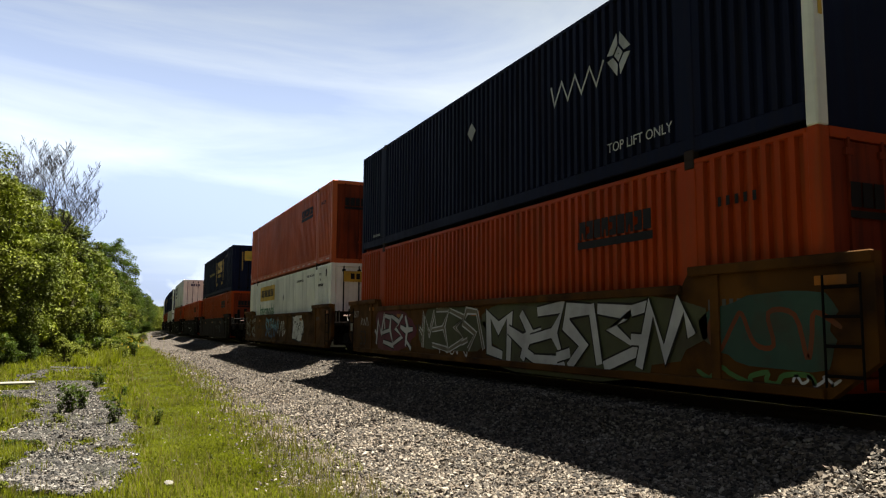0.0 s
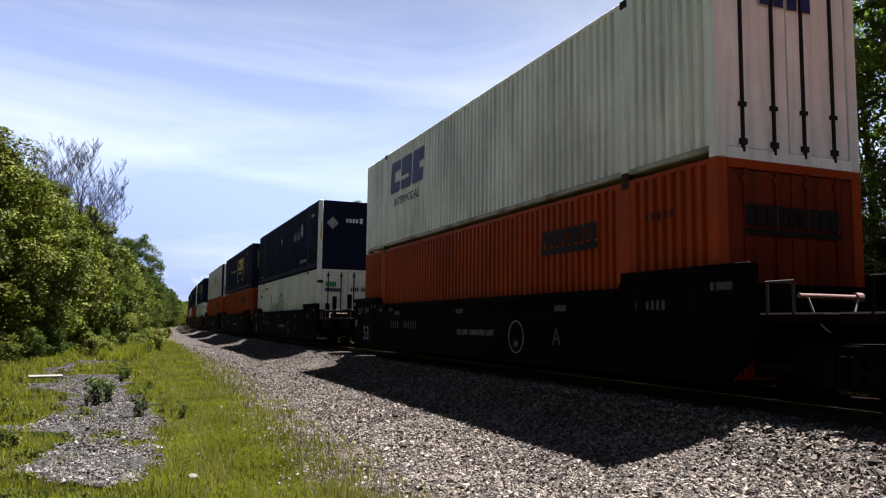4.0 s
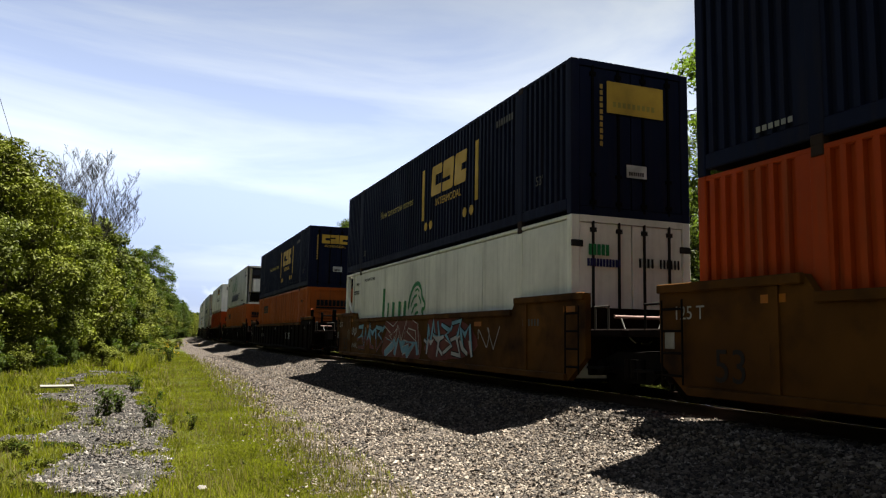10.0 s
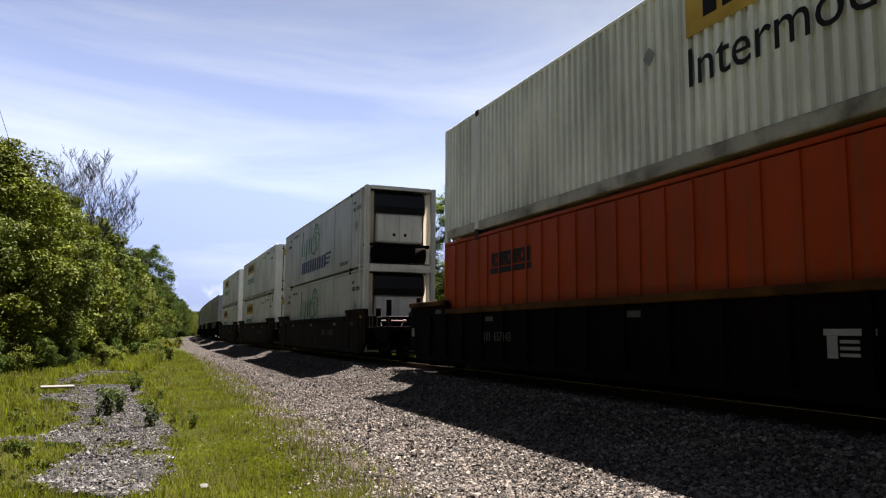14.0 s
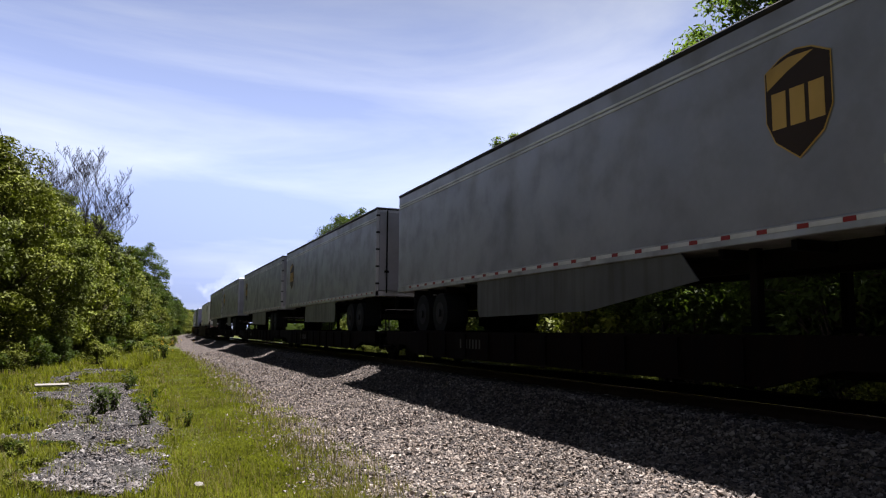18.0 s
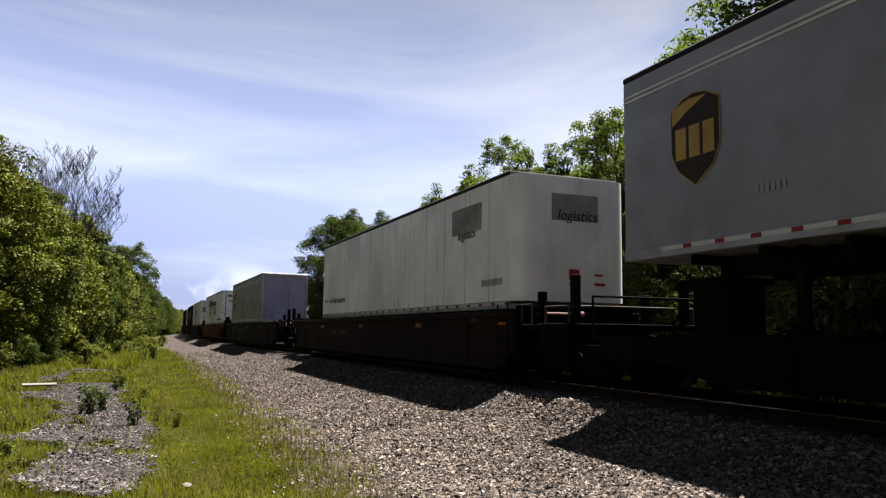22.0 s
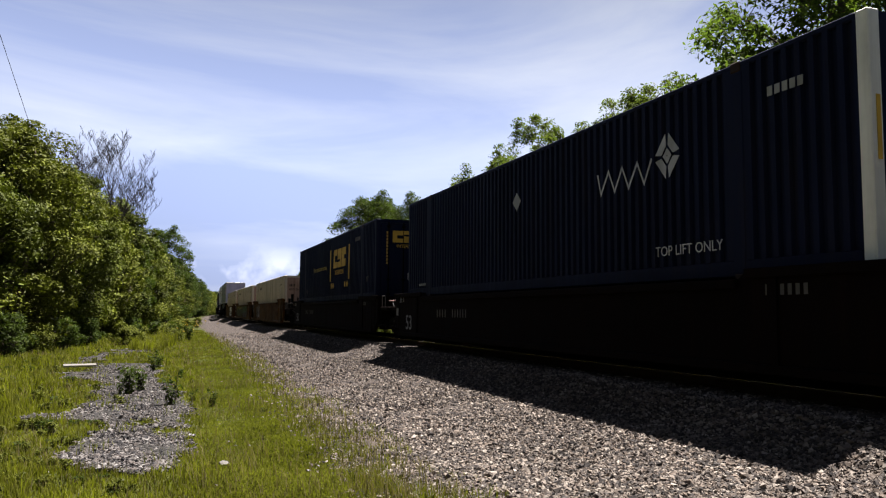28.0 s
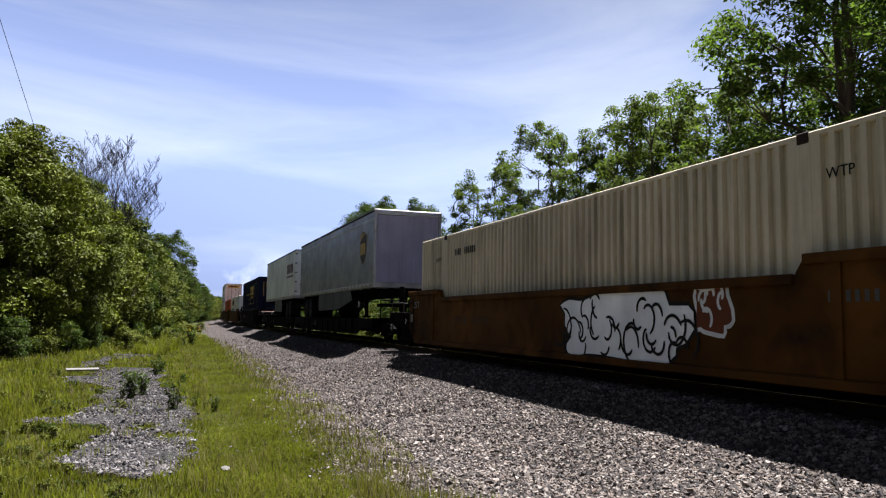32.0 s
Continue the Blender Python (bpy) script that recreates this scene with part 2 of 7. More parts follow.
M["car_stencil"] = mat("dirty_car_stencil", (0.035, 0.032, 0.028), 0.6, spec=0.1, dirt=GRIME, dirt_amount=0.7)
M["car_mark"] = mat("worn_car_marking", (0.085, 0.08, 0.07), 0.6, dirt=GRIME, dirt_amount=0.6)
M["dark_green_paint"] = mat("dark_green_spray_paint", (0.05, 0.14, 0.06), 0.5, dirt=GRIME, dirt_amount=0.5)
M["violet_paint"] = mat("violet_spray_paint", (0.0525, 0.042, 0.084), 0.5, dirt=GRIME, dirt_amount=0.5)
M["magenta_spray"] = mat("faded_magenta_spray_paint", (0.10, 0.018, 0.03), 0.6, dirt=GRIME, dirt_amount=0.5)
M["dark_olive_spray"] = mat("dark_olive_spray_paint", (0.062, 0.066, 0.03), 0.6, dirt=GRIME, dirt_amount=0.8)
M["blue_spray"] = mat("dark_blue_spray_paint", (0.03, 0.07, 0.16), 0.5, dirt=GRIME, dirt_amount=0.4)
M["maroon_spray"] = mat("maroon_spray_paint", (0.12, 0.02, 0.018), 0.5, dirt=GRIME, dirt_amount=0.5)
M["forest_spray"] = mat("forest_green_spray_paint", (0.0187, 0.051, 0.017), 0.5, dirt=GRIME, dirt_amount=0.6)
M["bark"] = mat("bark", (0.06287, 0.04836, 0.03627), 0.9, bump=0.01, bump_scale=25)
M["grey_bark"] = mat("dead_bark", (0.0177, 0.0154, 0.0145), 0.9)
# dark blotches in both leaf colours imitate the shaded hollows of the wood
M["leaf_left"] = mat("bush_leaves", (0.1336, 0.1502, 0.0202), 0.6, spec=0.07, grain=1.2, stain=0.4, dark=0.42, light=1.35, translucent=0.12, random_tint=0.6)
# a darker copy of the bush leaves, with shade taken into its colour
M["leaf_near"] = mat("darkened_bush_leaves", (0.0974, 0.118, 0.01661), 0.6, spec=0.07, grain=1.2, stain=0.4, dark=0.42, light=1.4, translucent=0.12, random_tint=0.65)
M["leaf_dark"] = mat("dark_leaves", (0.04545, 0.06534, 0.01244), 0.6, spec=0.07, grain=1.2, stain=0.25, dark=0.6, light=1.3, translucent=0.35, random_tint=0.45)
M["leaf_ash"] = mat("shaded_ash_leaves", (0.07673, 0.1087, 0.02558), 0.6, spec=0.07, grain=1.2, stain=0.25, dark=0.6, light=1.3, translucent=0.5, random_tint=0.45)
M["leaf_right"] = mat("ash_leaves", (0.07375, 0.09393, 0.0239), 0.55, spec=0.07, grain=1.2, stain=0.25, dark=0.7, light=1.3, translucent=0.5, random_tint=0.4)
M["grass"] = mat("grass_blades", (0.1203, 0.1237, 0.01436), 0.6, spec=0.08, grain=2.5, stain=0.9, dark=0.62, light=1.4, translucent=0.4, random_tint=0.55)
M["path_grass"] = mat("trodden_grass_blades", (0.122, 0.1253, 0.01776), 0.6, spec=0.08, grain=2.5, stain=0.7, dark=0.72, light=1.3, translucent=0.4, random_tint=0.35)
M["dry_grass"] = mat("dry_grass", (0.1295, 0.1046, 0.04681), 0.7, translucent=0.3, random_tint=0.4)
M["stone"] = mat("ballast_stone", (0.1959, 0.176, 0.1527), 0.85, grain=14, random_tint=0.8, pieces=True, spec=0.08)
M["pale_stone"] = mat("pale_gravel", (0.1386, 0.1336, 0.1278), 0.85, grain=14, random_tint=0.78, pieces=True, spec=0.08)
M["wood"] = mat("grey_wood", (0.1674, 0.156, 0.1342), 0.85, dirt=GRIME, dirt_amount=0.3)
M["tie_wood"] = mat("sleeper_wood", (0.04183, 0.03486, 0.02789), 0.9, dirt=GRIME, dirt_amount=0.5)
M["flower"] = mat("yellow_petals", (0.3486, 0.2324, 0.009296), 0.6)
M["glass_dark"] = mat("dark_grille", (0.012, 0.012, 0.014), 0.4)


def ground_material():
    m = bpy.data.materials.new("grassy_ground")
    m.use_nodes = True
    n, l = m.node_tree.nodes, m.node_tree.links
    b = n["Principled BSDF"]
    b.inputs["Roughness"].default_value, b.inputs["Specular IOR Level"].default_value = 0.95, 0.1
    tc = n.new("ShaderNodeTexCoord")
    big, mid, fine, pebble = (n.new("ShaderNodeTexNoise") for _ in range(4))
    for t, sc, de in ((big, 0.16, 4), (mid, 0.9, 5), (fine, 14, 6), (pebble, 45, 3)):
        t.inputs["Scale"].default_value, t.inputs["Detail"].default_value = sc, de
        l.new(tc.outputs["Object"], t.inputs["Vector"])

    def ramp(src, a, c):
        r = n.new("ShaderNodeValToRGB")
        r.color_ramp.elements[0].position, r.color_ramp.elements[0].color = a[0], (*a[1], 1)
        r.color_ramp.elements[1].position, r.color_ramp.elements[1].color = c[0], (*c[1], 1)
        l.new(src, r.inputs["Fac"])
        return r.outputs["Color"]

    def mix(kind, fac, a, c):
        x = n.new("ShaderNodeMix")
        x.data_type, x.blend_type = "RGBA", kind
        if hasattr(fac, "is_linked"):
            l.new(fac, x.inputs[0])
        else:
            x.inputs[0].default_value = fac
        l.new(a, x.inputs[6])
        l.new(c, x.inputs[7])
        return x.outputs[2]

    green = ramp(mid.outputs["Fac"], (0.35, (0.02822, 0.03486, 0.007055)), (0.7, (0.0581, 0.06142, 0.01137)))
    soil = ramp(fine.outputs["Fac"], (0.35, (0.03984, 0.02988, 0.02075)), (0.65, (0.09711, 0.08134, 0.06391)))
    bare = ramp(big.outputs["Fac"], (0.60, (0, 0, 0)), (0.72, (0.0664, 0.0664, 0.0664)))
    base = mix("MIX", bare, green, soil)
    base = mix("MULTIPLY", 0.6, base, ramp(fine.outputs["Fac"], (0.3, (0.2905, 0.2905, 0.2905)), (0.6, (1, 1, 1))))
    l.new(base, b.inputs["Base Color"])
    bp = n.new("ShaderNodeBump")
    bp.inputs["Strength"].default_value, bp.inputs["Distance"].default_value = 0.8, 0.04
    l.new(fine.outputs["Fac"], bp.inputs["Height"])
    l.new(bp.outputs["Normal"], b.inputs["Normal"])
    return m


def gravel_material(name, tint):
    """A bed of broken stone seen from afar: each cell a stone of its own shade."""
    m = bpy.data.materials.new(name)
    m.use_nodes = True
    n, l = m.node_tree.nodes, m.node_tree.links
    b = n["Principled BSDF"]
    b.inputs["Roughness"].default_value, b.inputs["Specular IOR Level"].default_value = 0.9, 0.08
    tc = n.new("ShaderNodeTexCoord")
    cell, edge, broad = n.new("ShaderNodeTexVoronoi"), n.new("ShaderNodeTexVoronoi"), n.new("ShaderNodeTexNoise")
    edge.feature = "DISTANCE_TO_EDGE"
    cell.inputs["Scale"].default_value = edge.inputs["Scale"].default_value = 17.0
    broad.inputs["Scale"].default_value, broad.inputs["Detail"].default_value = 0.5, 4
    for t in (cell, edge, broad):
        l.new(tc.outputs["Object"], t.inputs["Vector"])
    r = n.new("ShaderNodeValToRGB")
    r.color_ramp.elements[0].color = (*(c * 0.35 for c in tint), 1)
    r.color_ramp.elements[1].color = (*(min(1, c * 1.7) for c in tint), 1)
    l.new(cell.outputs["Color"], r.inputs["Fac"])
    # cell edges darkened: shade in the gaps between stones, put into the colour
    er = n.new("ShaderNodeValToRGB")
    er.color_ramp.elements[0].color, er.color_ramp.elements[1].color = (0.12, 0.11, 0.10, 1), (1, 1, 1, 1)
    er.color_ramp.elements[1].position = 0.12
    l.new(edge.outputs["Distance"], er.inputs["Fac"])
    br = n.new("ShaderNodeValToRGB")
    br.color_ramp.elements[0].color, br.color_ramp.elements[1].color = (0.72, 0.68, 0.64, 1), (1, 1, 1, 1)
    l.new(broad.outputs["Fac"], br.inputs["Fac"])
    prev = r.outputs["Color"]
    for c in (er.outputs["Color"], br.outputs["Color"]):
        x = n.new("ShaderNodeMix")
        x.data_type, x.blend_type = "RGBA", "MULTIPLY"
        x.inputs[0].default_value = 1.0
        l.new(prev, x.inputs[6])
        l.new(c, x.inputs[7])
        prev = x.outputs[2]
    l.new(prev, b.inputs["Base Color"])
    bp = n.new("ShaderNodeBump")
    bp.inputs["Strength"].default_value, bp.inputs["Distance"].default_value = 1.0, 0.04
    l.new(edge.outputs["Distance"], bp.inputs["Height"])
    l.new(bp.outputs["Normal"], b.inputs["Normal"])
    return m


M["ground"] = ground_material()
M["ballast"] = gravel_material("ballast_bed", (0.0747, 0.06391, 0.05644))
M["gravel"] = gravel_material("pale_gravel_bed", (0.04233, 0.04067, 0.03735))


# ---- mesh helpers ----
def box(bm, x0, x1, y0, y1, z0, z1):
    v = [bm.verts.new((x, y, z)) for x in (x0, x1) for y in (y0, y1) for z in (z0, z1)]
    for f in ((0, 1, 3, 2), (4, 6, 7, 5), (0, 4, 5, 1), (2, 3, 7, 6), (0, 2, 6, 4), (1, 5, 7, 3)):
        bm.faces.new([v[i] for i in f])


def boxes(*dims):
    bm = bmesh.new()
    for d in dims:
        box(bm, *d)
    return bm


def rounded(bm, size=0.015, seg=1):
    bmesh.ops.bevel(bm, geom=bm.edges[:], offset=size, segments=seg, affect="EDGES", clamp_overlap=True)
    return bm


def disc(bm, axis, x, y, z, r, w, seg=20):
    """A cylinder along x (axis 0), y (1) or z (2), centred, w wide."""
    turn = {0: Euler((0, radians(90), 0)), 1: Euler((radians(90), 0, 0)), 2: Euler((0, 0, 0))}[axis]
    bmesh.ops.create_cone(bm, cap_ends=True, segments=seg, radius1=r, radius2=r, depth=w,
                          matrix=Matrix.Translation((x, y, z)) @ turn.to_matrix().to_4x4())


def rod(bm, a, c, r, seg=6, r2=None):
    a, c = Vector(a), Vector(c)
    d = c - a
    bmesh.ops.create_cone(bm, cap_ends=True, segments=seg, radius1=r, radius2=r if r2 is None else r2, depth=d.length,
                          matrix=Matrix.Translation((a + c) / 2) @ d.to_track_quat("Z", "Y").to_matrix().to_4x4())


def poly_prism(bm, pts, x0, x1):
    """A (y, z) outline pulled along x."""
    a = [bm.verts.new((x0, y, z)) for y, z in pts]
    c = [bm.verts.new((x1, y, z)) for y, z in pts]
    bm.faces.new(a), bm.faces.new(c[::-1])
    for i in range(len(pts)):
        j = (i + 1) % len(pts)
        bm.faces.new((a[i], c[i], c[j], a[j]))


def mesh_of(name, bm, material):
    me = bpy.data.meshes.new(name)
    bmesh.ops.recalc_face_normals(bm, faces=bm.faces[:])
    bm.to_mesh(me)
    bm.free()
    me.materials.append(material)
    return me


def part(name, bm, material, parent, label=""):
    ob = new(name, mesh_of(name, bm, material))
    ob.parent = parent
    if label:
        ob["label"] = label
    return ob


def again(ob, m):
    """One more part on the same mesh, elsewhere on the thing."""
    o = new(ob.name.split(".")[0], ob.data)
    o.parent, o.matrix_basis = ob.parent, m
    if "label" in ob:
        o["label"] = ob["label"]
    return o


def thing(name, label, category, group="", kind=""):
    return tagged(new(name), label, category, group, kind)


def np_mesh(name, verts, faces, material):
    """A mesh from arrays: faces all with the same number of corners."""
    me = bpy.data.meshes.new(name)
    k = faces.shape[1]
    me.vertices.add(len(verts))
    me.vertices.foreach_set("co", verts.astype(np.float32).ravel())
    me.loops.add(faces.size)
    me.loops.foreach_set("vertex_index", faces.astype(np.int32).ravel())
    me.polygons.add(len(faces))
    me.polygons.foreach_set("loop_start", np.arange(0, faces.size, k, dtype=np.int32))
    me.update(calc_edges=True)
    me.materials.append(material)
    return me


def pieces(name, dims, material, parent, label=""):
    """Alike boxes, each a part of its own."""
    for d in dims:
        part(name, boxes(d), material, parent, label)


FONT_CACHE = {}


def lettering(text, size, material, spacing=1.0, shear=0.0):
    """Painted letters as a thin mesh, lying on the near side of a thing: along y, up z."""
    key = (text, size, material.name, spacing, shear)
    if key not in FONT_CACHE:
        cu = bpy.data.curves.new("lettering", "FONT")
        cu.body, cu.size, cu.align_x, cu.extrude, cu.space_character, cu.shear = text, size, "CENTER", 0.002, spacing, shear
        cu.resolution_u = 3
        tmp = new("lettering_tmp", cu)
        dg = bpy.context.evaluated_depsgraph_get()
        me = bpy.data.meshes.new_from_object(tmp.evaluated_get(dg))
        bpy.data.objects.remove(tmp)
        bpy.data.curves.remove(cu)
        me.materials.clear()
        me.materials.append(material)
        FONT_CACHE[key] = me
    return FONT_CACHE[key]


SIDE = Matrix(((0, 0, -1, 0), (-1, 0, 0, 0), (0, 1, 0, 0), (0, 0, 0, 1)))   # text plane to the near side, read towards -y
END = Matrix(((1, 0, 0, 0), (0, 0, -1, 0), (0, 1, 0, 0), (0, 0, 0, 1)))    # text plane to the near end


def words(parent, text, size, material, x, y, z, plane=SIDE, name="lettering", spacing=1.0, shear=0.0):
    ob = new(name, lettering(text, size, M[material], spacing, shear))
    ob.parent = parent
    ob.matrix_basis = Matrix.Translation((x, y, z)) @ plane
    return ob


# ---- the line: straight past the camera, then a wide bend to the right ----
TRACK_X, BEND_AT, BEND_R = 8.22, 45.0, 2200.0
RAIL = 0.82                 # rail top above the grass


def along(s, u=0.0, z=0.0):
    """The pose at s metres along the line, u to the right of its middle."""
    th = max(0.0, (s - BEND_AT) / BEND_R)
    x = TRACK_X + BEND_R * (1 - math.cos(th)) + u * math.cos(th)
    y = min(s, BEND_AT) + BEND_R * math.sin(th) - u * math.sin(th)
    return pose(x, y, z, 0, 0, -math.degrees(th))


def strip(name, us, zs, ss, material, rough_z=0.0, kind="structure", category="", label=""):
    """A sheet that follows the line: lateral offsets us with heights zs, at stations ss."""
    v = []
    for i, s in enumerate(ss):
        m = along(s)
        for u, z in zip(us, zs):
            q = m @ Vector((u, 0, 0))
            v.append((q.x, q.y, z + rough_z * noise.noise((q.x * 0.7, q.y * 0.7, 3.1)) + 0.4 * rough_z * noise.noise((q.x * 3, q.y * 3, 1))))
    n = len(us)
    f = [(i * n + j, i * n + j + 1, (i + 1) * n + j + 1, (i + 1) * n + j) for i in range(len(ss) - 1) for j in range(n - 1)]
    me = np_mesh(name, np.array(v), np.array(f), material)
    me.polygons.foreach_set("use_smooth", [True] * len(me.polygons))
    return tagged(new(name, me), label, category, kind=kind)


far_s = [-900, -500, -200, -80] + [-40 + 4 * i for i in range(30)] + [90, 105, 120, 140, 160, 180, 210, 240, 280, 330, 400, 500, 650, 850, 1200, 1800]
near_u = [-60, -45, -35, -28, -24] + [-20 + 0.6 * i for i in range(23)]
strip("ground", [-2500, -800, -300, -120] + near_u + [-6, -3, 0, 4, 7, 12, 20, 40, 90, 250, 700, 2500],
      [0, 0, 0, 0] + [0] * len(near_u) + [0] * 12, far_s, M["ground"], 0.025, "structure", "ground", "patchy green grass with bare gravelly soil")


def edge_u(s):
    """The ballast's ragged left foot: it lies further out where the camera stands."""
    return -6.05 + 0.42 * min(1.0, max(0.0, (s - 8) / 20.0)) + 0.5 * min(1.0, max(0.0, (s - 28) / 45.0))


def bed_z(u, s=20.0):
    """Height of the ballast at u to the right of the line's middle."""
    a = abs(u)
    foot = -edge_u(s) if u < 0 else 5.6
    if a < 1.75:
        return RAIL - 0.19
    if a < 2.45:                                 # the shoulder
        return 0.63 - (a - 1.75) / 0.7 * 0.30
    if a < 4.2:                                  # the spilled apron
        return 0.33 - (a - 2.45) / 1.75 * 0.22
    return max(-0.02, 0.11 - (a - 4.2) / (foot - 4.2) * 0.13)


def ballast_bed():
    us = [-6.6, -6.2, -5.8, -5.4, -5.0, -4.6, -4.2, -3.8, -3.3, -2.8, -2.45, -2.1, -1.75, -0.72, 0, 0.72, 1.75, 2.6, 3.5, 4.2, 5.0, 5.7]
    ss = [-900, -300, -80, -30] + [-10 + 0.8 * i for i in range(110)] + [80, 90, 100, 115, 130, 150, 175, 200, 240, 290, 350, 430, 550, 700, 900, 1200]
    v = []
    for s in ss:
        m = along(s)
        for u in us:
            q = m @ Vector((u, 0, 0))
            v.append((q.x, q.y, bed_z(u, s) + 0.035 * noise.noise((q.x * 2.1, q.y * 2.1, 0.3))))
    n = len(us)
    f = [(i * n + j, i * n + j + 1, (i + 1) * n + j + 1, (i + 1) * n + j) for i in range(len(ss) - 1) for j in range(n - 1)]
    me = np_mesh("ballast", np.array(v), np.array(f), M["ballast"])
    me.polygons.foreach_set("use_smooth", [True] * len(me.polygons))
    tagged(new("ballast", me), "sunlit grey-brown crushed stone track ballast", "ballast", kind="structure")


ballast_bed()


def rails():
    prof = [(-0.07, 0), (0.07, 0), (0.07, 0.012), (0.012, 0.03), (0.012, 0.12), (0.036, 0.126), (0.036, 0.160), (-0.036, 0.160), (-0.036, 0.126), (-0.012, 0.12), (-0.012, 0.03), (-0.07, 0.012)]
    ss = [-900, -300, -60, 0, 45] + [45 + 12 * i for i in range(1, 60)]
    for u0 in (-0.755, 0.755):
        th = thing("rail", "rusty steel rail with a polished running top", "rail", "rails of the line", "structure")
        v = []
        for s in ss:
            m = along(s)
            for u, z in prof:
                v.append(tuple(m @ Vector((u0 + u, 0, RAIL - 0.172 + z))))
        n = len(prof)
        f = [(i * n + j, i * n + (j + 1) % n, (i + 1) * n + (j + 1) % n, (i + 1) * n + j) for i in range(len(ss) - 1) for j in range(n)]
        ob = new("web", np_mesh("web", np.array(v), np.array(f), M["rail_side"]))
        ob.parent = th
        v, n, side = [], 6, -math.copysign(0.5, u0)          # the rails lean a little inwards
        for s in ss:
            m = along(s)
            for u, z in ((-0.0375, RAIL - 0.012), (0.0375, RAIL - 0.012), (0.0368, RAIL - 0.004 - 0.0018 * side), (0.035, RAIL - 0.0018 * side), (-0.035, RAIL + 0.0018 * side), (-0.0368, RAIL - 0.004 + 0.0018 * side)):
                v.append(tuple(m @ Vector((u0 + u, 0, z))))
        f = [(i * n + j, i * n + (j + 1) % n, (i + 1) * n + (j + 1) % n, (i + 1) * n + j) for i in range(len(ss) - 1) for j in range(n)]
        ob = new("running_top", np_mesh("running_top", np.array(v), np.array(f), M["rail_top"]))
        ob.parent = th
        ob["label"] = "polished bright steel running top"


rails()


# ---- train: containers ----
W, L53, H = 2.59, 16.15, 2.9


def corrugated(length, z0, z1, pitch=0.2, depth=0.058, x=-W / 2, skip=()):
    """A trapezoid-ribbed sheet along y, backed by the box behind it; flat where skip says."""
    bm = bmesh.new()
    n = int(length / pitch)
    p = length / n
    prof = []
    for i in range(n):
        y = -length / 2 + i * p
        mid = y + p / 2
        if any(a < mid < c for a, c in skip):
            prof += [(y, 0), (y + p * 0.5, 0)]
        else:
            prof += [(y, 0), (y + p * 0.4, 0), (y + p * 0.47, depth), (y + p * 0.93, depth)]
    prof.append((length / 2, 0))
    lo = [bm.verts.new((x + d, y, z0)) for y, d in prof]
    hi = [bm.verts.new((x + d, y, z1)) for y, d in prof]
    for i in range(len(prof) - 1):
        bm.faces.new((lo[i], hi[i], hi[i + 1], lo[i + 1]))
    return bm


def seams(t, material, length, mid, z0, z1, pitch, rib=0.045, proud=0.022, x=-W / 2):
    """Narrow upright seams on a smooth plate side."""
    n = int(length / pitch)
    first = part("seam", boxes((x - proud + 0.006, x + 0.012, -rib / 2, rib / 2, z0, z1)), material, t)
    first.location.y = mid - length / 2 + length / n
    for i in range(2, n):
        again(first, Matrix.Translation((0, mid - length / 2 + i * length / n, 0)))


def skewed(bm, pts, x, t=0.004):
    """A flat painted shape on the near side: (y, z) outline."""
    poly_prism(bm, pts, x - t, x)


def blocks_mark(parent, material, x, y0, y1, z0, z1, n, lean=0.0, name="brand_mark"):
    """A brand drawn as a row of n plain blocks of its size."""
    w = (y1 - y0) / n
    for i in range(n):
        a = y0 + i * w + w * 0.14
        c = a + w * 0.68
        bm = bmesh.new()
        skewed(bm, [(a, z0), (c, z0), (c - lean, z1), (a - lean, z1)], x)
        part(name, bm, M[material], parent)


def ring_shape(bm, x, cy, cz, r0, r1, a0=0, a1=360, seg=20, sy=1.0):
    for i in range(seg):
        a, c = radians(a0 + (a1 - a0) * i / seg), radians(a0 + (a1 - a0) * (i + 1) / seg)
        skewed(bm, [(cy + sy * r0 * math.cos(a), cz + r0 * math.sin(a)), (cy + sy * r1 * math.cos(a), cz + r1 * math.sin(a)),
                    (cy + sy * r1 * math.cos(c), cz + r1 * math.sin(c)), (cy + sy * r0 * math.cos(c), cz + r0 * math.sin(c))], x)


def bars(parent, material, x, y0, y1, z, h, n, name="small_marking", plane="side", ratio=0.7):
    """Small writing as plain bars."""
    bm = bmesh.new()
    w = (y1 - y0) / n
    for i in range(n):
        a = y0 + i * w
        if plane == "side":
            box(bm, x - 0.004, x, a, a + w * ratio, z, z + h)
        else:
            box(bm, a, a + w * ratio, x - 0.004, x, z, z + h)
    return tagged(part(name, bm, M[material], parent), kind="stuff")


def stroke(bm, pts, r, x, low=-9.0, high=9.0):
    """A flat painted line of half width r through (y, z) points on the near side."""
    k = len(pts)
    rim = []
    for i in range(k):
        (ya, za), (yb, zb) = pts[max(i - 1, 0)], pts[min(i + 1, k - 1)]
        d = max(1e-4, math.hypot(yb - ya, zb - za))
        q = r * (0.6 if i in (0, k - 1) else 1.0)
        ny, nz = -(zb - za) / d * q, (yb - ya) / d * q
        rim.append([bm.verts.new((x, pts[i][0] + g * ny, min(high, max(low, pts[i][1] + g * nz)))) for g in (1, -1)])
    for a, c in zip(rim, rim[1:]):
        bm.faces.new((a[0], c[0], c[1], a[1]))


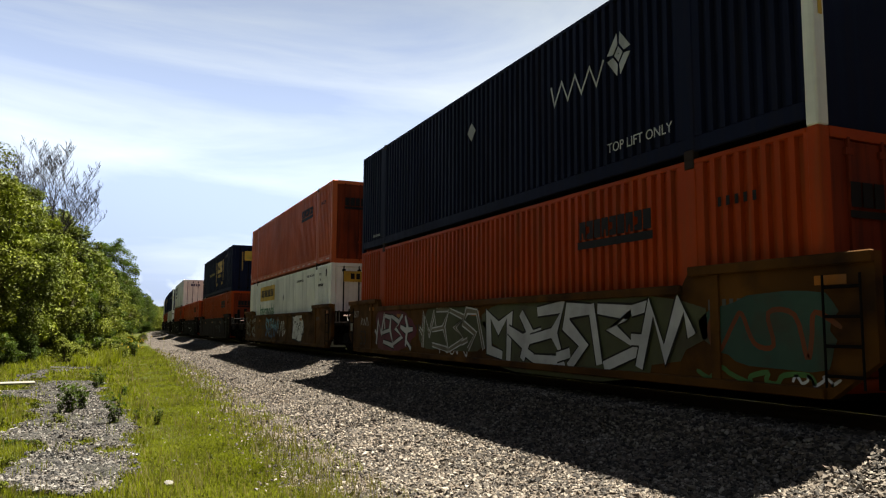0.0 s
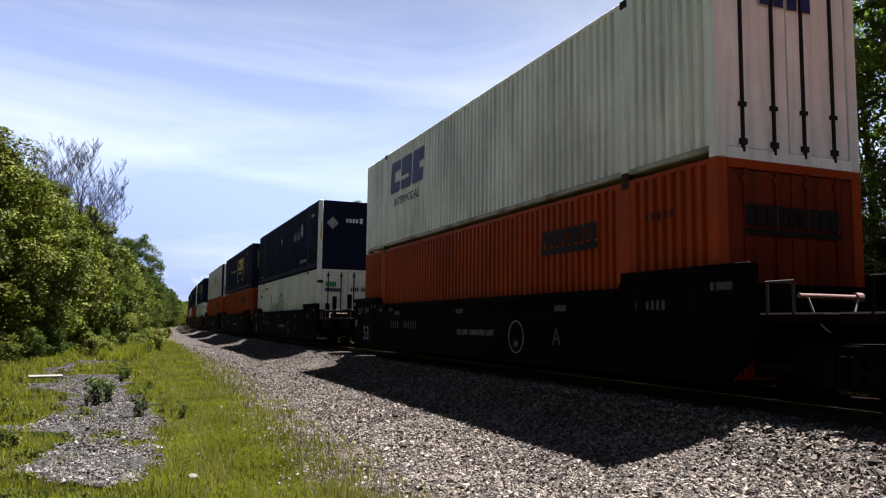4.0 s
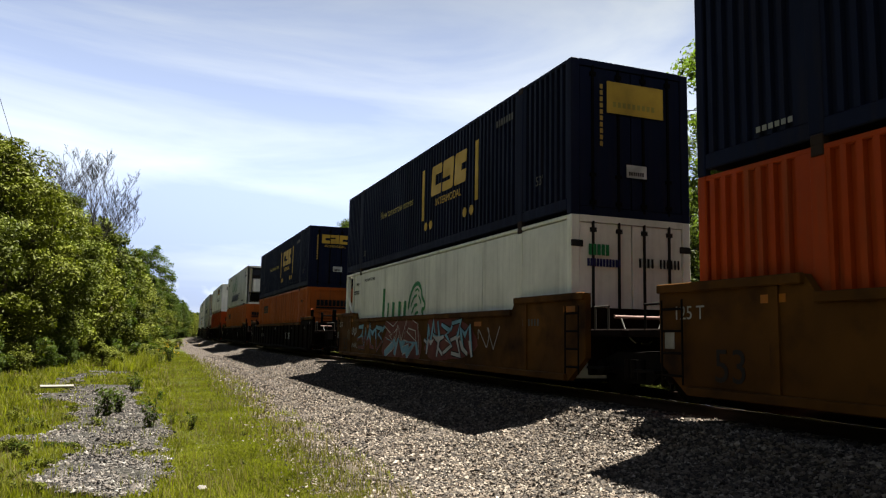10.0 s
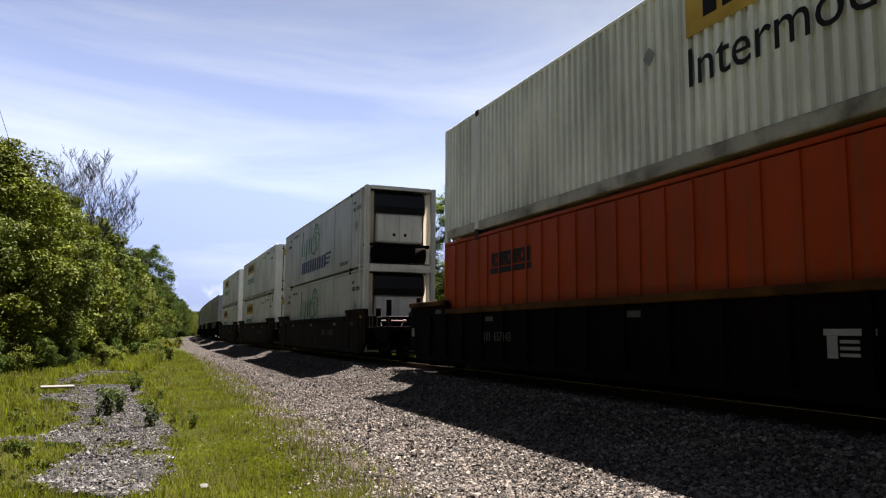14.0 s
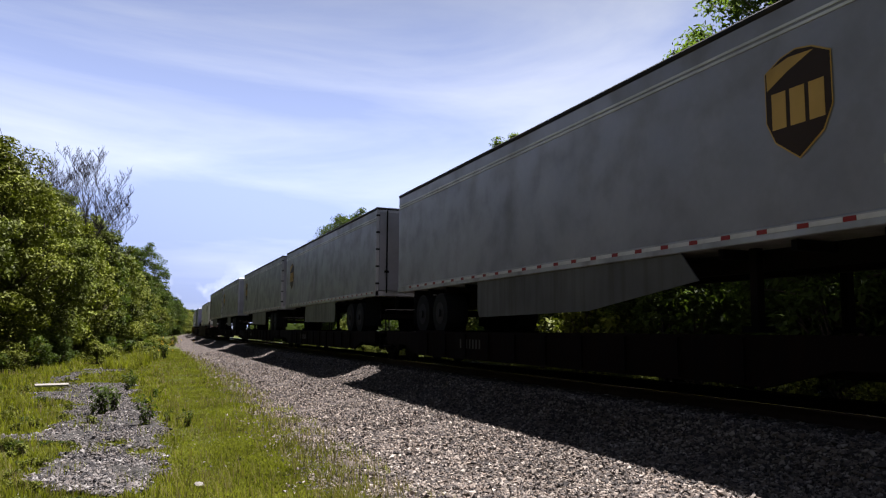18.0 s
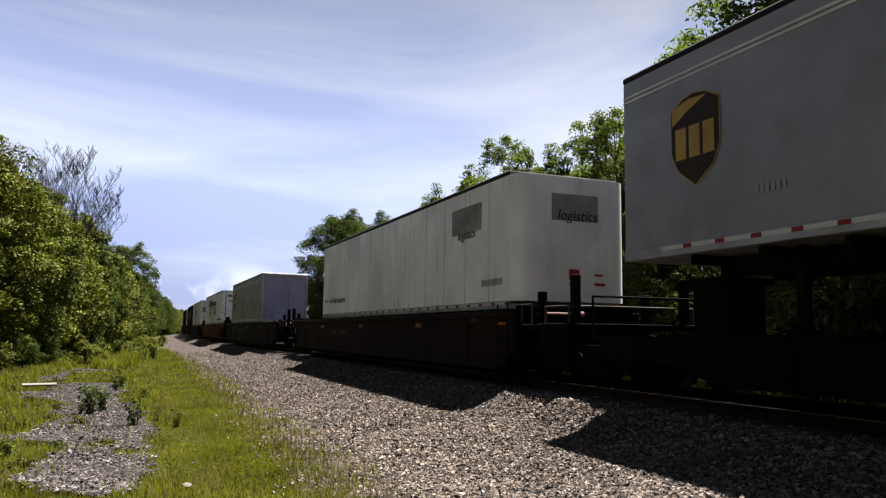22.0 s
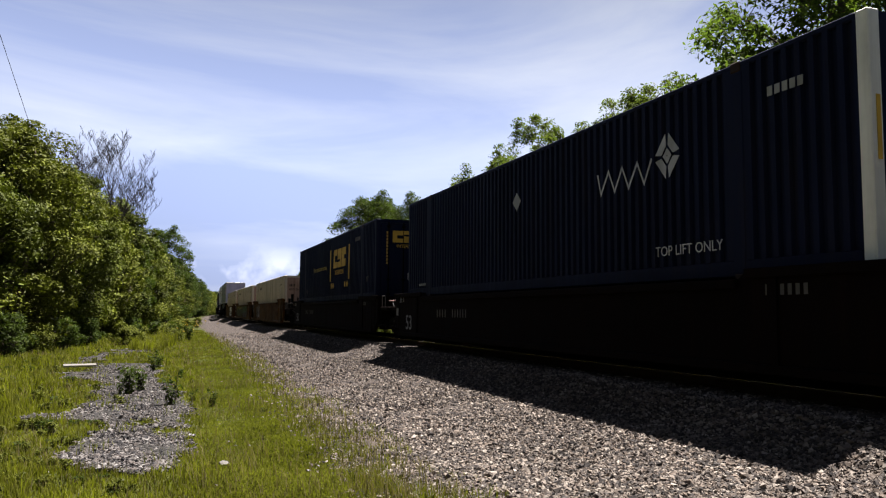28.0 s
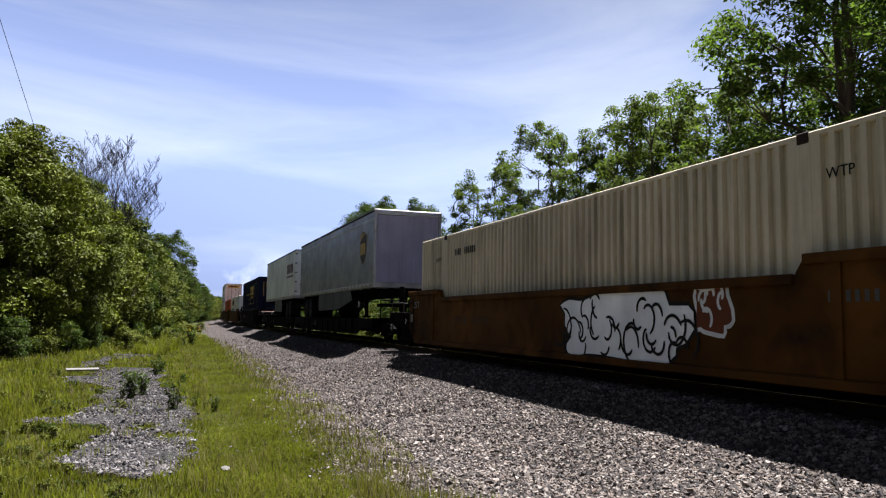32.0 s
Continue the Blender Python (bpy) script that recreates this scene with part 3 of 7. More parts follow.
def curve_through(pts, n=5):
    """A smooth line through the given points."""
    out = []
    for i in range(len(pts) - 1):
        p = [pts[max(i - 1, 0)], pts[i], pts[i + 1], pts[min(i + 2, len(pts) - 1)]]
        for j in range(n):
            f = j / n
            out.append(tuple(0.5 * (2 * b + (c - a) * f + (2 * a - 5 * b + 4 * c - d) * f * f + (3 * b - a - 3 * c + d) * f ** 3) for a, b, c, d in zip(*p)))
    return out + [pts[-1]]


def container(style, paint, label, side="corrugated", post=None, near_end="doors", door_paint=None, marks=None, frame_far=False, pitch=0.203, sill=0.17, tape=False):
    """A 53-foot container: its middle on the origin, the near end at -y, the side that is seen at -x."""
    t = thing("container", label, "container", "containers on the train")
    paint_m = M[paint]
    posts = M[post] if post else paint_m
    hl, hw = L53 / 2, W / 2
    y_in = hl - 0.06
    bay = 0.76 if near_end == "reefer" else 1.1
    ya = -y_in if near_end != "reefer" else -hl + bay + 0.05
    yb = y_in if not frame_far else hl - bay - 0.05
    part("body", boxes((-hw + 0.12, hw - 0.12, ya + 0.02, yb - 0.02, 0.12, H - 0.04)), paint_m, t)
    length = yb - ya - 0.12
    mid = (ya + yb) / 2
    flats = ((-6.25 - mid, -5.9 - mid), (5.9 - mid, 6.25 - mid))
    if side == "corrugated":
        bm = corrugated(length, sill, H - 0.06, pitch, skip=flats)
    else:
        bm = boxes((-hw + 0.006, -hw + 0.03, -length / 2, length / 2, 0.17, H - 0.1))
        seams(t, paint_m, length, mid, 0.17, H - 0.1, {"plate": 1.2, "seams": 0.61, "smooth": 3.7}[side], proud=0.012 if side == "smooth" else 0.024)
    pan = part("side_panel", bm, paint_m, t)
    pan.location.y = mid
    again(pan, Matrix.Translation((0, mid, 0)) @ Matrix.Rotation(math.pi, 4, "Z"))
    rb = part("bottom_rail", rounded(boxes((-hw - 0.004, -hw + 0.07, -hl + 0.16, hl - 0.16, 0.09, sill))), M["grimy_sill"] if paint == "bone" else paint_m, t, "grimy bottom rail" if paint == "bone" else "")
    again(rb, Matrix.Translation((W - 0.066, 0, 0)))
    rt = part("top_rail", rounded(boxes((-hw - 0.004, -hw + 0.07, -hl + 0.16, hl - 0.16, H - 0.075, H))), paint_m, t)
    again(rt, Matrix.Translation((W - 0.066, 0, 0)))
    part("roof", boxes((-hw + 0.066, hw - 0.066, -hl + 0.1, hl - 0.1, H - 0.04, H - 0.012)), paint_m, t)
    cp = part("corner_post", rounded(boxes((-hw - 0.006, -hw + 0.17, -hl, -hl + 0.16, 0.0, H))), posts, t)
    again(cp, Matrix.Translation((W - 0.164, 0, 0)))
    fp = part("corner_post", rounded(boxes((-hw - 0.006, -hw + 0.10, hl - 0.16, hl, 0.0, H))), paint_m, t)
    again(fp, Matrix.Translation((W - 0.094, 0, 0)))
    sp = part("stacking_post", rounded(boxes((-hw - 0.012, -hw + 0.05, -6.19, -5.97, 0.13, H - 0.13)), 0.01), paint_m, t)
    again(sp, Matrix.Translation((0, 12.16, 0)))
    cc = part("corner_casting", rounded(boxes((-hw - 0.016, -hw + 0.1, -6.17, -5.99, H - 0.125, H + 0.008)), 0.012), M["casting"], t, "dark rusty corner casting")
    for m in ((0, 12.16, 0), (0, 0, 0.118 - H), (0, 12.16, 0.118 - H)):
        again(cc, Matrix.Translation(m))
    if tape:
        tp = part("reflective_tape", boxes((-hw - 0.009, -hw - 0.003, -hl + 0.3, -hl + 0.66, sill - 0.15, sill - 0.10)), M["tape"], t, "dulled pale reflective tape")
        for i in range(1, 18):
            again(tp, Matrix.Translation((0, i * 0.9, 0)))
    # the near end
    e = -hl
    if near_end == "doors":
        dp = M[door_paint] if door_paint else paint_m
        d = part("door", rounded(boxes((-hw + 0.18, -0.012, e + 0.03, e + 0.08, 0.16, H - 0.13)), 0.01), dp, t)
        again(d, Matrix.Translation((hw - 0.168, 0, 0)))
        r = part("lock_rod", boxes((-0.86, -0.82, e - 0.005, e + 0.035, 0.1, H - 0.1), (-0.9, -0.78, e - 0.01, e + 0.03, 0.72, 0.78),
                                   (-0.9, -0.78, e - 0.01, e + 0.03, 0.2, 0.28), (-0.9, -0.78, e - 0.01, e + 0.03, H - 0.3, H - 0.22)), M["steel"] if paint == "navy" else M["rim"] if paint in ("white", "bone", "pale_grey") else dp, t)
        for x in (0.55, 1.1, 1.66):
            again(r, Matrix.Translation((x, 0, 0)))
        pieces("end_frame", [(-hw + 0.17, hw - 0.17, e + 0.004, e + 0.1, 0.0, 0.15), (-hw + 0.17, hw - 0.17, e + 0.004, e + 0.1, H - 0.12, H)], paint_m, t)
    elif near_end == "ribs":
        bm = boxes((-hw + 0.16, hw - 0.16, e + 0.06, e + 0.1, 0.0, H))
        part("end_panel", bm, paint_m, t)
        er = part("end_rib", rounded(boxes((-hw + 0.28, hw - 0.28, e + 0.02, e + 0.064, 0.35, 0.47)), 0.02), paint_m, t)
        for i in range(1, 6):
            again(er, Matrix.Translation((0, 0, i * 0.27)))
        pieces("end_frame", [(-hw + 0.17, hw - 0.17, e + 0.01, e + 0.064, 0, 0.16), (-hw + 0.17, hw - 0.17, e + 0.01, e + 0.064, H - 0.14, H)], paint_m, t)
    elif near_end == "plain":
        bm = boxes((-hw + 0.16, hw - 0.16, e + 0.05, e + 0.1, 0.0, H))
        part("end_panel", bm, paint_m, t)
    if near_end == "reefer" or frame_far:
        sgn = -1 if near_end == "reefer" else 1
        ye, yi = sgn * hl, sgn * (hl - bay)
        a, c = sorted((ye, yi))
        pieces("end_frame", [(-hw + 0.17, hw - 0.17, ye - sgn * 0.1, ye, 0.0, 0.14), (-hw + 0.17, hw - 0.17, ye - sgn * 0.1, ye, H - 0.12, H)], M["white"], t)
        for x in (-hw + 0.05, hw - 0.05) if frame_far else ():
            bm = bmesh.new()
            rod(bm, (x, yi, 0.35), (x, ye - sgn * 0.1, 1.25), 0.05), rod(bm, (x, yi, 1.25), (x, ye - sgn * 0.1, 0.35 + 1.75), 0.05)
            part("brace", bm, M["white"], t)
        cp2 = part("corner_post", boxes((-hw - 0.008, -hw + 0.14, a, a + 0.14, 0.0, H), (-hw - 0.008, -hw + 0.14, c - 0.14, c, 0.0, H)), M["white"], t)
        again(cp2, Matrix.Translation((W - 0.134, 0, 0)))
        yu0, yu1 = sorted((yi - sgn * 0.2, yi + sgn * 0.55))
        out = sgn * 0.62                                   # the unit's front, out from the wall
        part("refrigeration_unit", rounded(boxes((-0.86, 0.86, yu0, yu1, 0.92, 1.96)), 0.03, 2), M["pale_grey"], t, "pale grey refrigeration unit housing")
        for x0 in (-0.82, 0.015):
            a, c = sorted((yi + sgn * 0.545, yi + sgn * 0.575))
            dr = part("unit_door", rounded(boxes((x0, x0 + 0.805, a, c, 0.97, 1.9)), 0.01), M["white"], t, "white service door of the cooling unit")
            lx = x0 + 0.62 if x0 < 0 else x0 + 0.2
            a, c = sorted((yi + sgn * 0.57, yi + sgn * 0.59))
            part("latch", boxes((lx - 0.05, lx + 0.05, a, c, 1.15, 1.25)), M["black_mark"], dr)
        bm = bmesh.new()
        poly_prism(bm, [(yi, 1.965), (yi + out, 1.965), (yi + out * 1.08, 2.2), (yi + out, 2.62), (yi + out * 0.7, 2.76), (yi, 2.76)], -0.92, 0.92)
        part("fan_cover", bm, M["glass_dark"], t, "bulged black fan cover")
        for s in (-1, 1):
            bm = bmesh.new()
            lo = [bm.verts.new((s * a, c, 0.75)) for a, c in ((1.24, yi + sgn * 0.02), (0.93, yi + sgn * 0.02), (0.93, yi + sgn * 0.5), (1.1, yi + sgn * 0.3))]
            hi = [bm.verts.new((v.co.x, v.co.y, 2.72)) for v in lo]
            bm.faces.new(lo), bm.faces.new(hi[::-1])
            for i in range(4):
                bm.faces.new((lo[i], hi[i], hi[(i + 1) % 4], lo[(i + 1) % 4]))
            part("unit_cheek", bm, M["cream"], t, "cream side panel beside the cooling unit")
        bm = bmesh.new()
        disc(bm, 0, 0, yi + sgn * 0.5, 0.5, 0.28, 1.9, 18)
        part("fuel_tank", bm, M["steel"], t, "dark cylindrical fuel tank")
        part("unit_base", boxes((-1.2, 1.2, yu0, yu1, 0.13, 0.2), (-1.2, 1.2, yu0, yu1, 0.8, 0.88)), M["steel"], t)
    if marks:
        marks(t, -hw - 0.004, e - 0.002)
    return t


def placard(t, x, y, z, s=0.16, material="grey_mark"):
    bm = bmesh.new()
    skewed(bm, [(y - s, z), (y, z - s), (y + s, z), (y, z + s)], x)
    part("placard", bm, M[material], t)


def marks_umax(t, x, e):
    bm = bmesh.new()
    stroke(bm, [(-2.7, 1.98), (-2.8, 1.62), (-3.04, 1.98), (-3.22, 1.62), (-3.44, 1.98), (-3.62, 1.62), (-3.86, 1.98), (-4.04, 1.62), (-4.24, 1.98)], 0.04, x - 0.003)
    tagged(part("brand_mark", bm, M["pale_mark"], t, "thin white zigzag brand mark"), kind="stuff")
    bm = bmesh.new()
    for a, c in ((0.16, 0.34),):
        for k in range(4):
            an = k * 90
            ring_shape(bm, x, -4.62, 1.95, a, c, an + 8, an + 82, 1, 0.85)
    ring_shape(bm, x, -4.62, 1.95, 0.02, 0.12, 0, 360, 4, 0.85)
    part("brand_mark", bm, M["pale_mark"], t)
    placard(t, x, 0.5, 1.95, 0.2, "grey_mark")
    words(t, "TOP LIFT ONLY", 0.21, "pale_mark", x - 0.01, -5.05, 0.46)
    bars(t, "grey_mark", x - 0.01, -7.2, -6.6, 2.3, 0.12, 5)
    bars(t, "grey_mark", x - 0.01, 6.4, 7.0, 0.36, 0.07, 6)
    bars(t, "white_mark", e, -0.15, 0.42, 2.0, 0.16, 4, plane="end")
    bm = bmesh.new()
    box(bm, 0.45, 0.57, e - 0.004, e, 1.98, 2.20)
    part("brand_mark", bm, M["white_mark"], t)
    bm = boxes(*[(0.86, 0.93, e - 0.004, e, 1.5 + i * 0.13, 1.59 + i * 0.13) for i in range(6)])
    part("small_marking", bm, M["white_mark"], t)
    bm = bmesh.new()
    rot = Matrix.Translation((-0.72, e - 0.003, 1.95)) @ Matrix.Rotation(radians(45), 4, "Y")
    bmesh.ops.create_cube(bm, size=1.0, matrix=rot @ Matrix.Diagonal((0.36, 0.006, 0.36, 1)))
    part("placard", bm, M["grey_mark"], t)
    pieces("warning_strip", [(a, a + 0.06, -L53 / 2 - 0.012, -L53 / 2 - 0.006, 1.25, 1.95) for a in (-1.23, 1.17)], M["yellow_mark"], t)


def brand_blocks(t, material, x, y, z, k=1.0):
    """Three heavy leaning blocks, each with a slit, in place of a brand's letters."""
    for i, (lo, hi) in enumerate(((0.30, 0.62), (0.52, 0.64), (0.36, 0.56))):
        a, bm = i * 0.95, bmesh.new()
        d = (0.5, 0.62, 0.34)[i]
        side = [(0.05, 0.0), (0.80, 0.0), (0.84, 0.06), (0.84, lo), (0.84 - d, lo), (0.84 - d, hi), (0.84, hi), (0.84, 0.86), (0.80, 0.92), (0.05, 0.92), (0.0, 0.86), (0.0, 0.06)]
        if i == 1:
            side = [(0.84 - p, 0.92 - q) for p, q in side]
        skewed(bm, [(y - (a + p + 0.1 * q) * k, z + q * k) for p, q in side], x)
        part("brand_mark", bm, M[material], t)


def marks_csx(t, x, e, plate=False):
    for y in (-0.25, -3.88):
        part("bracket", boxes((x - 0.004, x, y - 0.09, y + 0.09, 0.93, 2.34)), M["yellow_mark"], t)
    brand_blocks(t, "yellow_mark", x, -0.86, 1.5, 0.86)
    words(t, "INTERMODAL", 0.28, "yellow_mark", x - 0.002, -2.08, 1.2)
    words(t, "How tomorrow moves", 0.34, "olive_paint", x - 0.006, 2.2, 1.52)
    for y in (-0.5, -0.88, -3.2, -3.6):
        bm = bmesh.new()
        disc(bm, 0, x - 0.004, y, 0.74, 0.12, 0.006, 10)
        part("round_mark", bm, M["yellow_mark"], t)
    words(t, "53'", 0.26, "car_mark", x - 0.006, -6.9, 0.72)
    words(t, "53'", 0.26, "car_mark", x - 0.006, 5.6, 0.5)
    bars(t, "car_mark", x - 0.006, -5.75, -4.9, 2.35, 0.15, 7)
    if plate:
        part("brand_plate", boxes((-0.55, 0.70, e - 0.012, e - 0.006, 1.94, 2.54)), M["yellow_mark"], t, "yellow brand plate")
        bars(t, "olive_paint", e - 0.014, -0.42, 0.54, 2.06, 0.1, 9, plane="end", ratio=0.6)
    else:
        for i, (q0, q1) in enumerate(((0.34, 0.62), (0.54, 0.7), (0.3, 0.56))):
            bm, a = bmesh.new(), -0.70 + 0.42 * i
            loop = [(a, 2.08), (a + 0.39, 2.08), (a + 0.39, 2.08 + 0.42 * q0), (a + 0.16, 2.08 + 0.42 * q0), (a + 0.16, 2.08 + 0.42 * q1), (a + 0.39, 2.08 + 0.42 * q1), (a + 0.39, 2.5), (a, 2.5)]
            if i == 1:
                loop = [(2 * a + 0.39 - p, q) for p, q in reversed(loop)]
            near_ring, far_ring = ([bm.verts.new((p, d, q)) for p, q in loop] for d in (e - 0.012, e - 0.004))
            bm.faces.new(near_ring), bm.faces.new(far_ring[::-1])
            for k in range(len(loop)):
                bm.faces.new((near_ring[k - 1], far_ring[k - 1], far_ring[k], near_ring[k]))
            bmesh.ops.recalc_face_normals(bm, faces=bm.faces)
            part("brand_mark", bm, M["yellow_mark"], t)
        words(t, "INTERMODAL", 0.16, "yellow_mark", -0.06, e - 0.012, 1.9, END)
    part("weight_plate", boxes((-0.13, 0.31, e - 0.012, e - 0.006, 0.76, 1.0)), M["white_mark"], t, "white plate with small black writing")
    bars(t, "black_mark", e - 0.014, -0.08, 0.26, 0.8, 0.07, 7, plane="end", ratio=0.6)
    column = -0.70 if plate else -0.93
    for i in range(10):
        part("small_marking", boxes((column, column + 0.06, e - 0.01, e - 0.004, 1.3 + i * 0.12, 1.385 + i * 0.12)), M["gold_mark"], t)


def marks_orange(t, x, e, y=-5.3):
    w = 1.8 / 9
    for i in range(9):
        bm = bmesh.new()
        a, n = y + 0.012 + i * w, i % 3
        pts = [(a, 2.09), (a + w - 0.03, 2.09), (a + w - 0.03, 2.38), (a, 2.38)]
        if n == 1:
            pts[2:2] = [(a + w - 0.03, 2.17), (a + w * 0.45, 2.19), (a + w * 0.45, 2.28), (a + w - 0.03, 2.30)]
        elif n == 2:
            pts[1:1] = [(a + w * 0.3, 2.09), (a + w * 0.34, 2.2), (a + w * 0.55, 2.2), (a + w * 0.58, 2.09)]
        skewed(bm, pts, x)
        part("brand_mark", bm, M["black_mark"], t)
    part("brand_mark", boxes((x - 0.004, x, y - 0.02, y + 1.84, 1.94, 2.06)), M["black_mark"], t, "dark faded brand lettering drawn as blocks over a bar")
    for i in range(9):
        a = -0.85 + i * 0.19
        part("brand_mark", boxes((a, a + 0.155, e - 0.012, e - 0.006, 2.02, 2.3)), M["black_mark"], t)
    part("brand_mark", boxes((-0.87, 0.87, e - 0.012, e - 0.006, 1.9, 1.98)), M["black_mark"], t)
    bars(t, "black_mark", x - 0.01, -7.2, -6.5, 2.2, 0.12, 5, ratio=0.4)


def marks_jbh(t, x, e, o=0.0, ink="green_mark", plate="yellow_mark"):
    part("brand_plate", boxes((x - 0.006, x, 1.6 + o, 5.1 + o, 1.92, 2.62)), M["yellow_mark"], t, "yellow brand panel with dark marks")
    bars(t, "black_mark", x - 0.008, 1.85 + o, 4.85 + o, 2.1, 0.34, 8)
    words(t, "Intermodal", 0.8, ink, x - 0.006, 3.35 + o, 1.2)
    words(t, "STACK LIMIT 3 HIGH", 0.125, "black_mark", x - 0.008, -5.2, 2.56)
    words(t, "WTP", 0.13, "black_mark", x - 0.008, -6.64, 2.53)
    words(t, "OF", 0.13, "black_mark", x - 0.008, -6.66, 2.34)
    bars(t, "black_mark", x - 0.008, -7.08, -6.36, 2.14, 0.09, 12, ratio=0.55)
    bars(t, "black_mark", x - 0.008, -4.05, -2.9, 2.45, 0.09, 10, ratio=0.45)
    placard(t, x, -0.35, 1.95, 0.15)
    part("vent", rounded(boxes((x - 0.012, x + 0.03, -7.5, -7.4, 2.46, 2.72)), 0.01), M["casting"], t, "small dark louvred vent")
    part("brand_plate", boxes((-0.85, 0.85, e - 0.012, e - 0.006, 2.25, 2.62)), M[plate], t)
    if plate != "yellow_mark":
        for a in (-0.62, 0.5):
            part("rust_stain", boxes(*[(a - 0.05, a + 0.07, e + 0.014, e + 0.019, 0.36 + i * 0.27, 0.46 + i * 0.27) for i in range(2, 6)]), M["brown_mark"], t, "dark rust stain running down")
    bars(t, "black_mark", e - 0.012, -0.6, 0.6, 2.34, 0.2, 6, plane="end")


def marks_white_blue(t, x, e):
    brand_blocks(t, "blue_mark", x, 5.6, 1.6)
    words(t, "INTERMODAL", 0.34, "blue_mark", x - 0.002, 4.2, 1.2)
    bars(t, "blue_mark", e - 0.006, -0.5, 0.5, 2.2, 0.25, 4, plane="end")


def tiger_mark(t, x, y, z, k=1.0):
    """The brand: a green word drawn as leaning plain shapes, with a striped head of curves beside it."""
    def put(pts, r):
        bm = bmesh.new()
        stroke(bm, [(y + (1.9 - p) * k - 0.1 * q * k, z + q * k) for p, q in pts], r * k, x - 0.003)
        part("brand_mark", bm, M["green_mark"], t)

    for p, low, top in ((0.3, 0.0, 1.2), (0.8, 0.0, 0.74), (1.32, -0.26, 0.74), (1.92, 0.0, 0.74), (2.42, 0.0, 0.74)):
        put([(p, low), (p, top)], 0.19 if p != 0.8 else 0.11)
    for pts, r in (([(1.9, -0.12), (2.2, -0.2), (2.55, -0.1), (2.8, 0.15)], 0.05), ([(1.98, 0.36), (2.1, 0.72), (2.4, 1.0), (2.75, 1.05), (3.0, 0.9)], 0.06),
                   ([(3.0, 0.9), (3.12, 0.66), (3.34, 0.5), (3.3, 0.36), (3.12, 0.34)], 0.05), ([(3.12, 0.34), (3.2, 0.16), (3.0, -0.08), (2.86, 0.08)], 0.05),
                   ([(2.2, 0.42), (2.4, 0.66), (2.66, 0.74)], 0.04), ([(2.3, 0.24), (2.5, 0.44), (2.74, 0.48)], 0.045), ([(2.5, 0.1), (2.66, 0.24), (2.84, 0.26)], 0.04),
                   ([(2.8, 0.72), (2.94, 0.62), (3.04, 0.5)], 0.035), ([(2.5, 0.86), (2.7, 0.9), (2.86, 0.82)], 0.03)):
        put(curve_through([(0.75 + p, 0.12 + q) for p, q in pts]), r)


def marks_tiger(t, x, e, big=False):
    tiger_mark(t, x, 1.7 if not big else 1.66, 0.95 if not big else 1.36, 1.0)
    if big:
        blocks_mark(t, "blue_mark", x, -1.95, 3.36, 0.5, 1.05, 11, 0.06)
        bm = boxes(*[(x - 0.004, x, -2.5 - 0.2 * i, -1.85, 0.6 + i * 0.2, 0.68 + i * 0.2) for i in range(3)])
        part("brand_mark", bm, M["blue_mark"], t)
    if big:
        words(t, "TOP LIFT ONLY", 0.19, "black_mark", x - 0.006, -5.1, 0.3)
        words(t, "WTP", 0.16, "black_mark", x - 0.006, -6.6, 2.4)
        bars(t, "black_mark", x - 0.006, -6.8, -6.4, 2.14, 0.15, 4, ratio=0.45), bars(t, "black_mark", x - 0.006, -7.5, -6.95, 2.14, 0.15, 6, ratio=0.45)
    words(t, "STACK LIMIT 3 HIGH", 0.14, "black_mark", x - 0.006, 4.9, 2.5)
    words(t, "WTP", 0.16, "black_mark", x - 0.006, 6.4, 2.4)
    bars(t, "black_mark", x - 0.006, 6.2, 6.95, 2.1, 0.14, 10, ratio=0.45)


def marks_tiger_doors(t, x, e):
    marks_tiger(t, x, e)
    bars(t, "green_mark", e - 0.01, -0.95, -0.5, 2.18, 0.2, 5, plane="end", ratio=0.75)
    bars(t, "blue_mark", e - 0.01, -0.98, -0.26, 1.98, 0.14, 11, plane="end", ratio=0.75)
    bars(t, "black_mark", e - 0.01, 0.12, 0.48, 2.0, 0.17, 4, plane="end", ratio=0.55), bars(t, "black_mark", e - 0.01, 0.58, 1.06, 2.0, 0.17, 6, plane="end", ratio=0.55)
    hg = part("hinge", rounded(boxes((-1.30, -1.06, e - 0.014, e + 0.03, 0.42, 0.54)), 0.008), M["rim"], t)
    for m in ((0, 0, 1.9), (2.36, 0, 0), (2.36, 0, 1.9)):
        again(hg, Matrix.Translation(m))


def marks_reefer(t, x, e):
    marks_tiger(t, x, e, True)
    placard(t, x, -6.9, 1.6, 0.2)


def stain(t, pts, y, material):
    """A run of rust down the near end: an (x, z) outline."""
    bm = bmesh.new()
    lo, hi = [bm.verts.new((p, y, q)) for p, q in pts], [bm.verts.new((p, y + 0.005, q)) for p, q in pts]
    bm.faces.new(lo), bm.faces.new(hi[::-1])
    for i in range(len(pts)):
        bm.faces.new((lo[i], hi[i], hi[(i + 1) % len(pts)], lo[(i + 1) % len(pts)]))
    part("rust_stain", bm, M[material], t, "brown rust stain running down the doors")


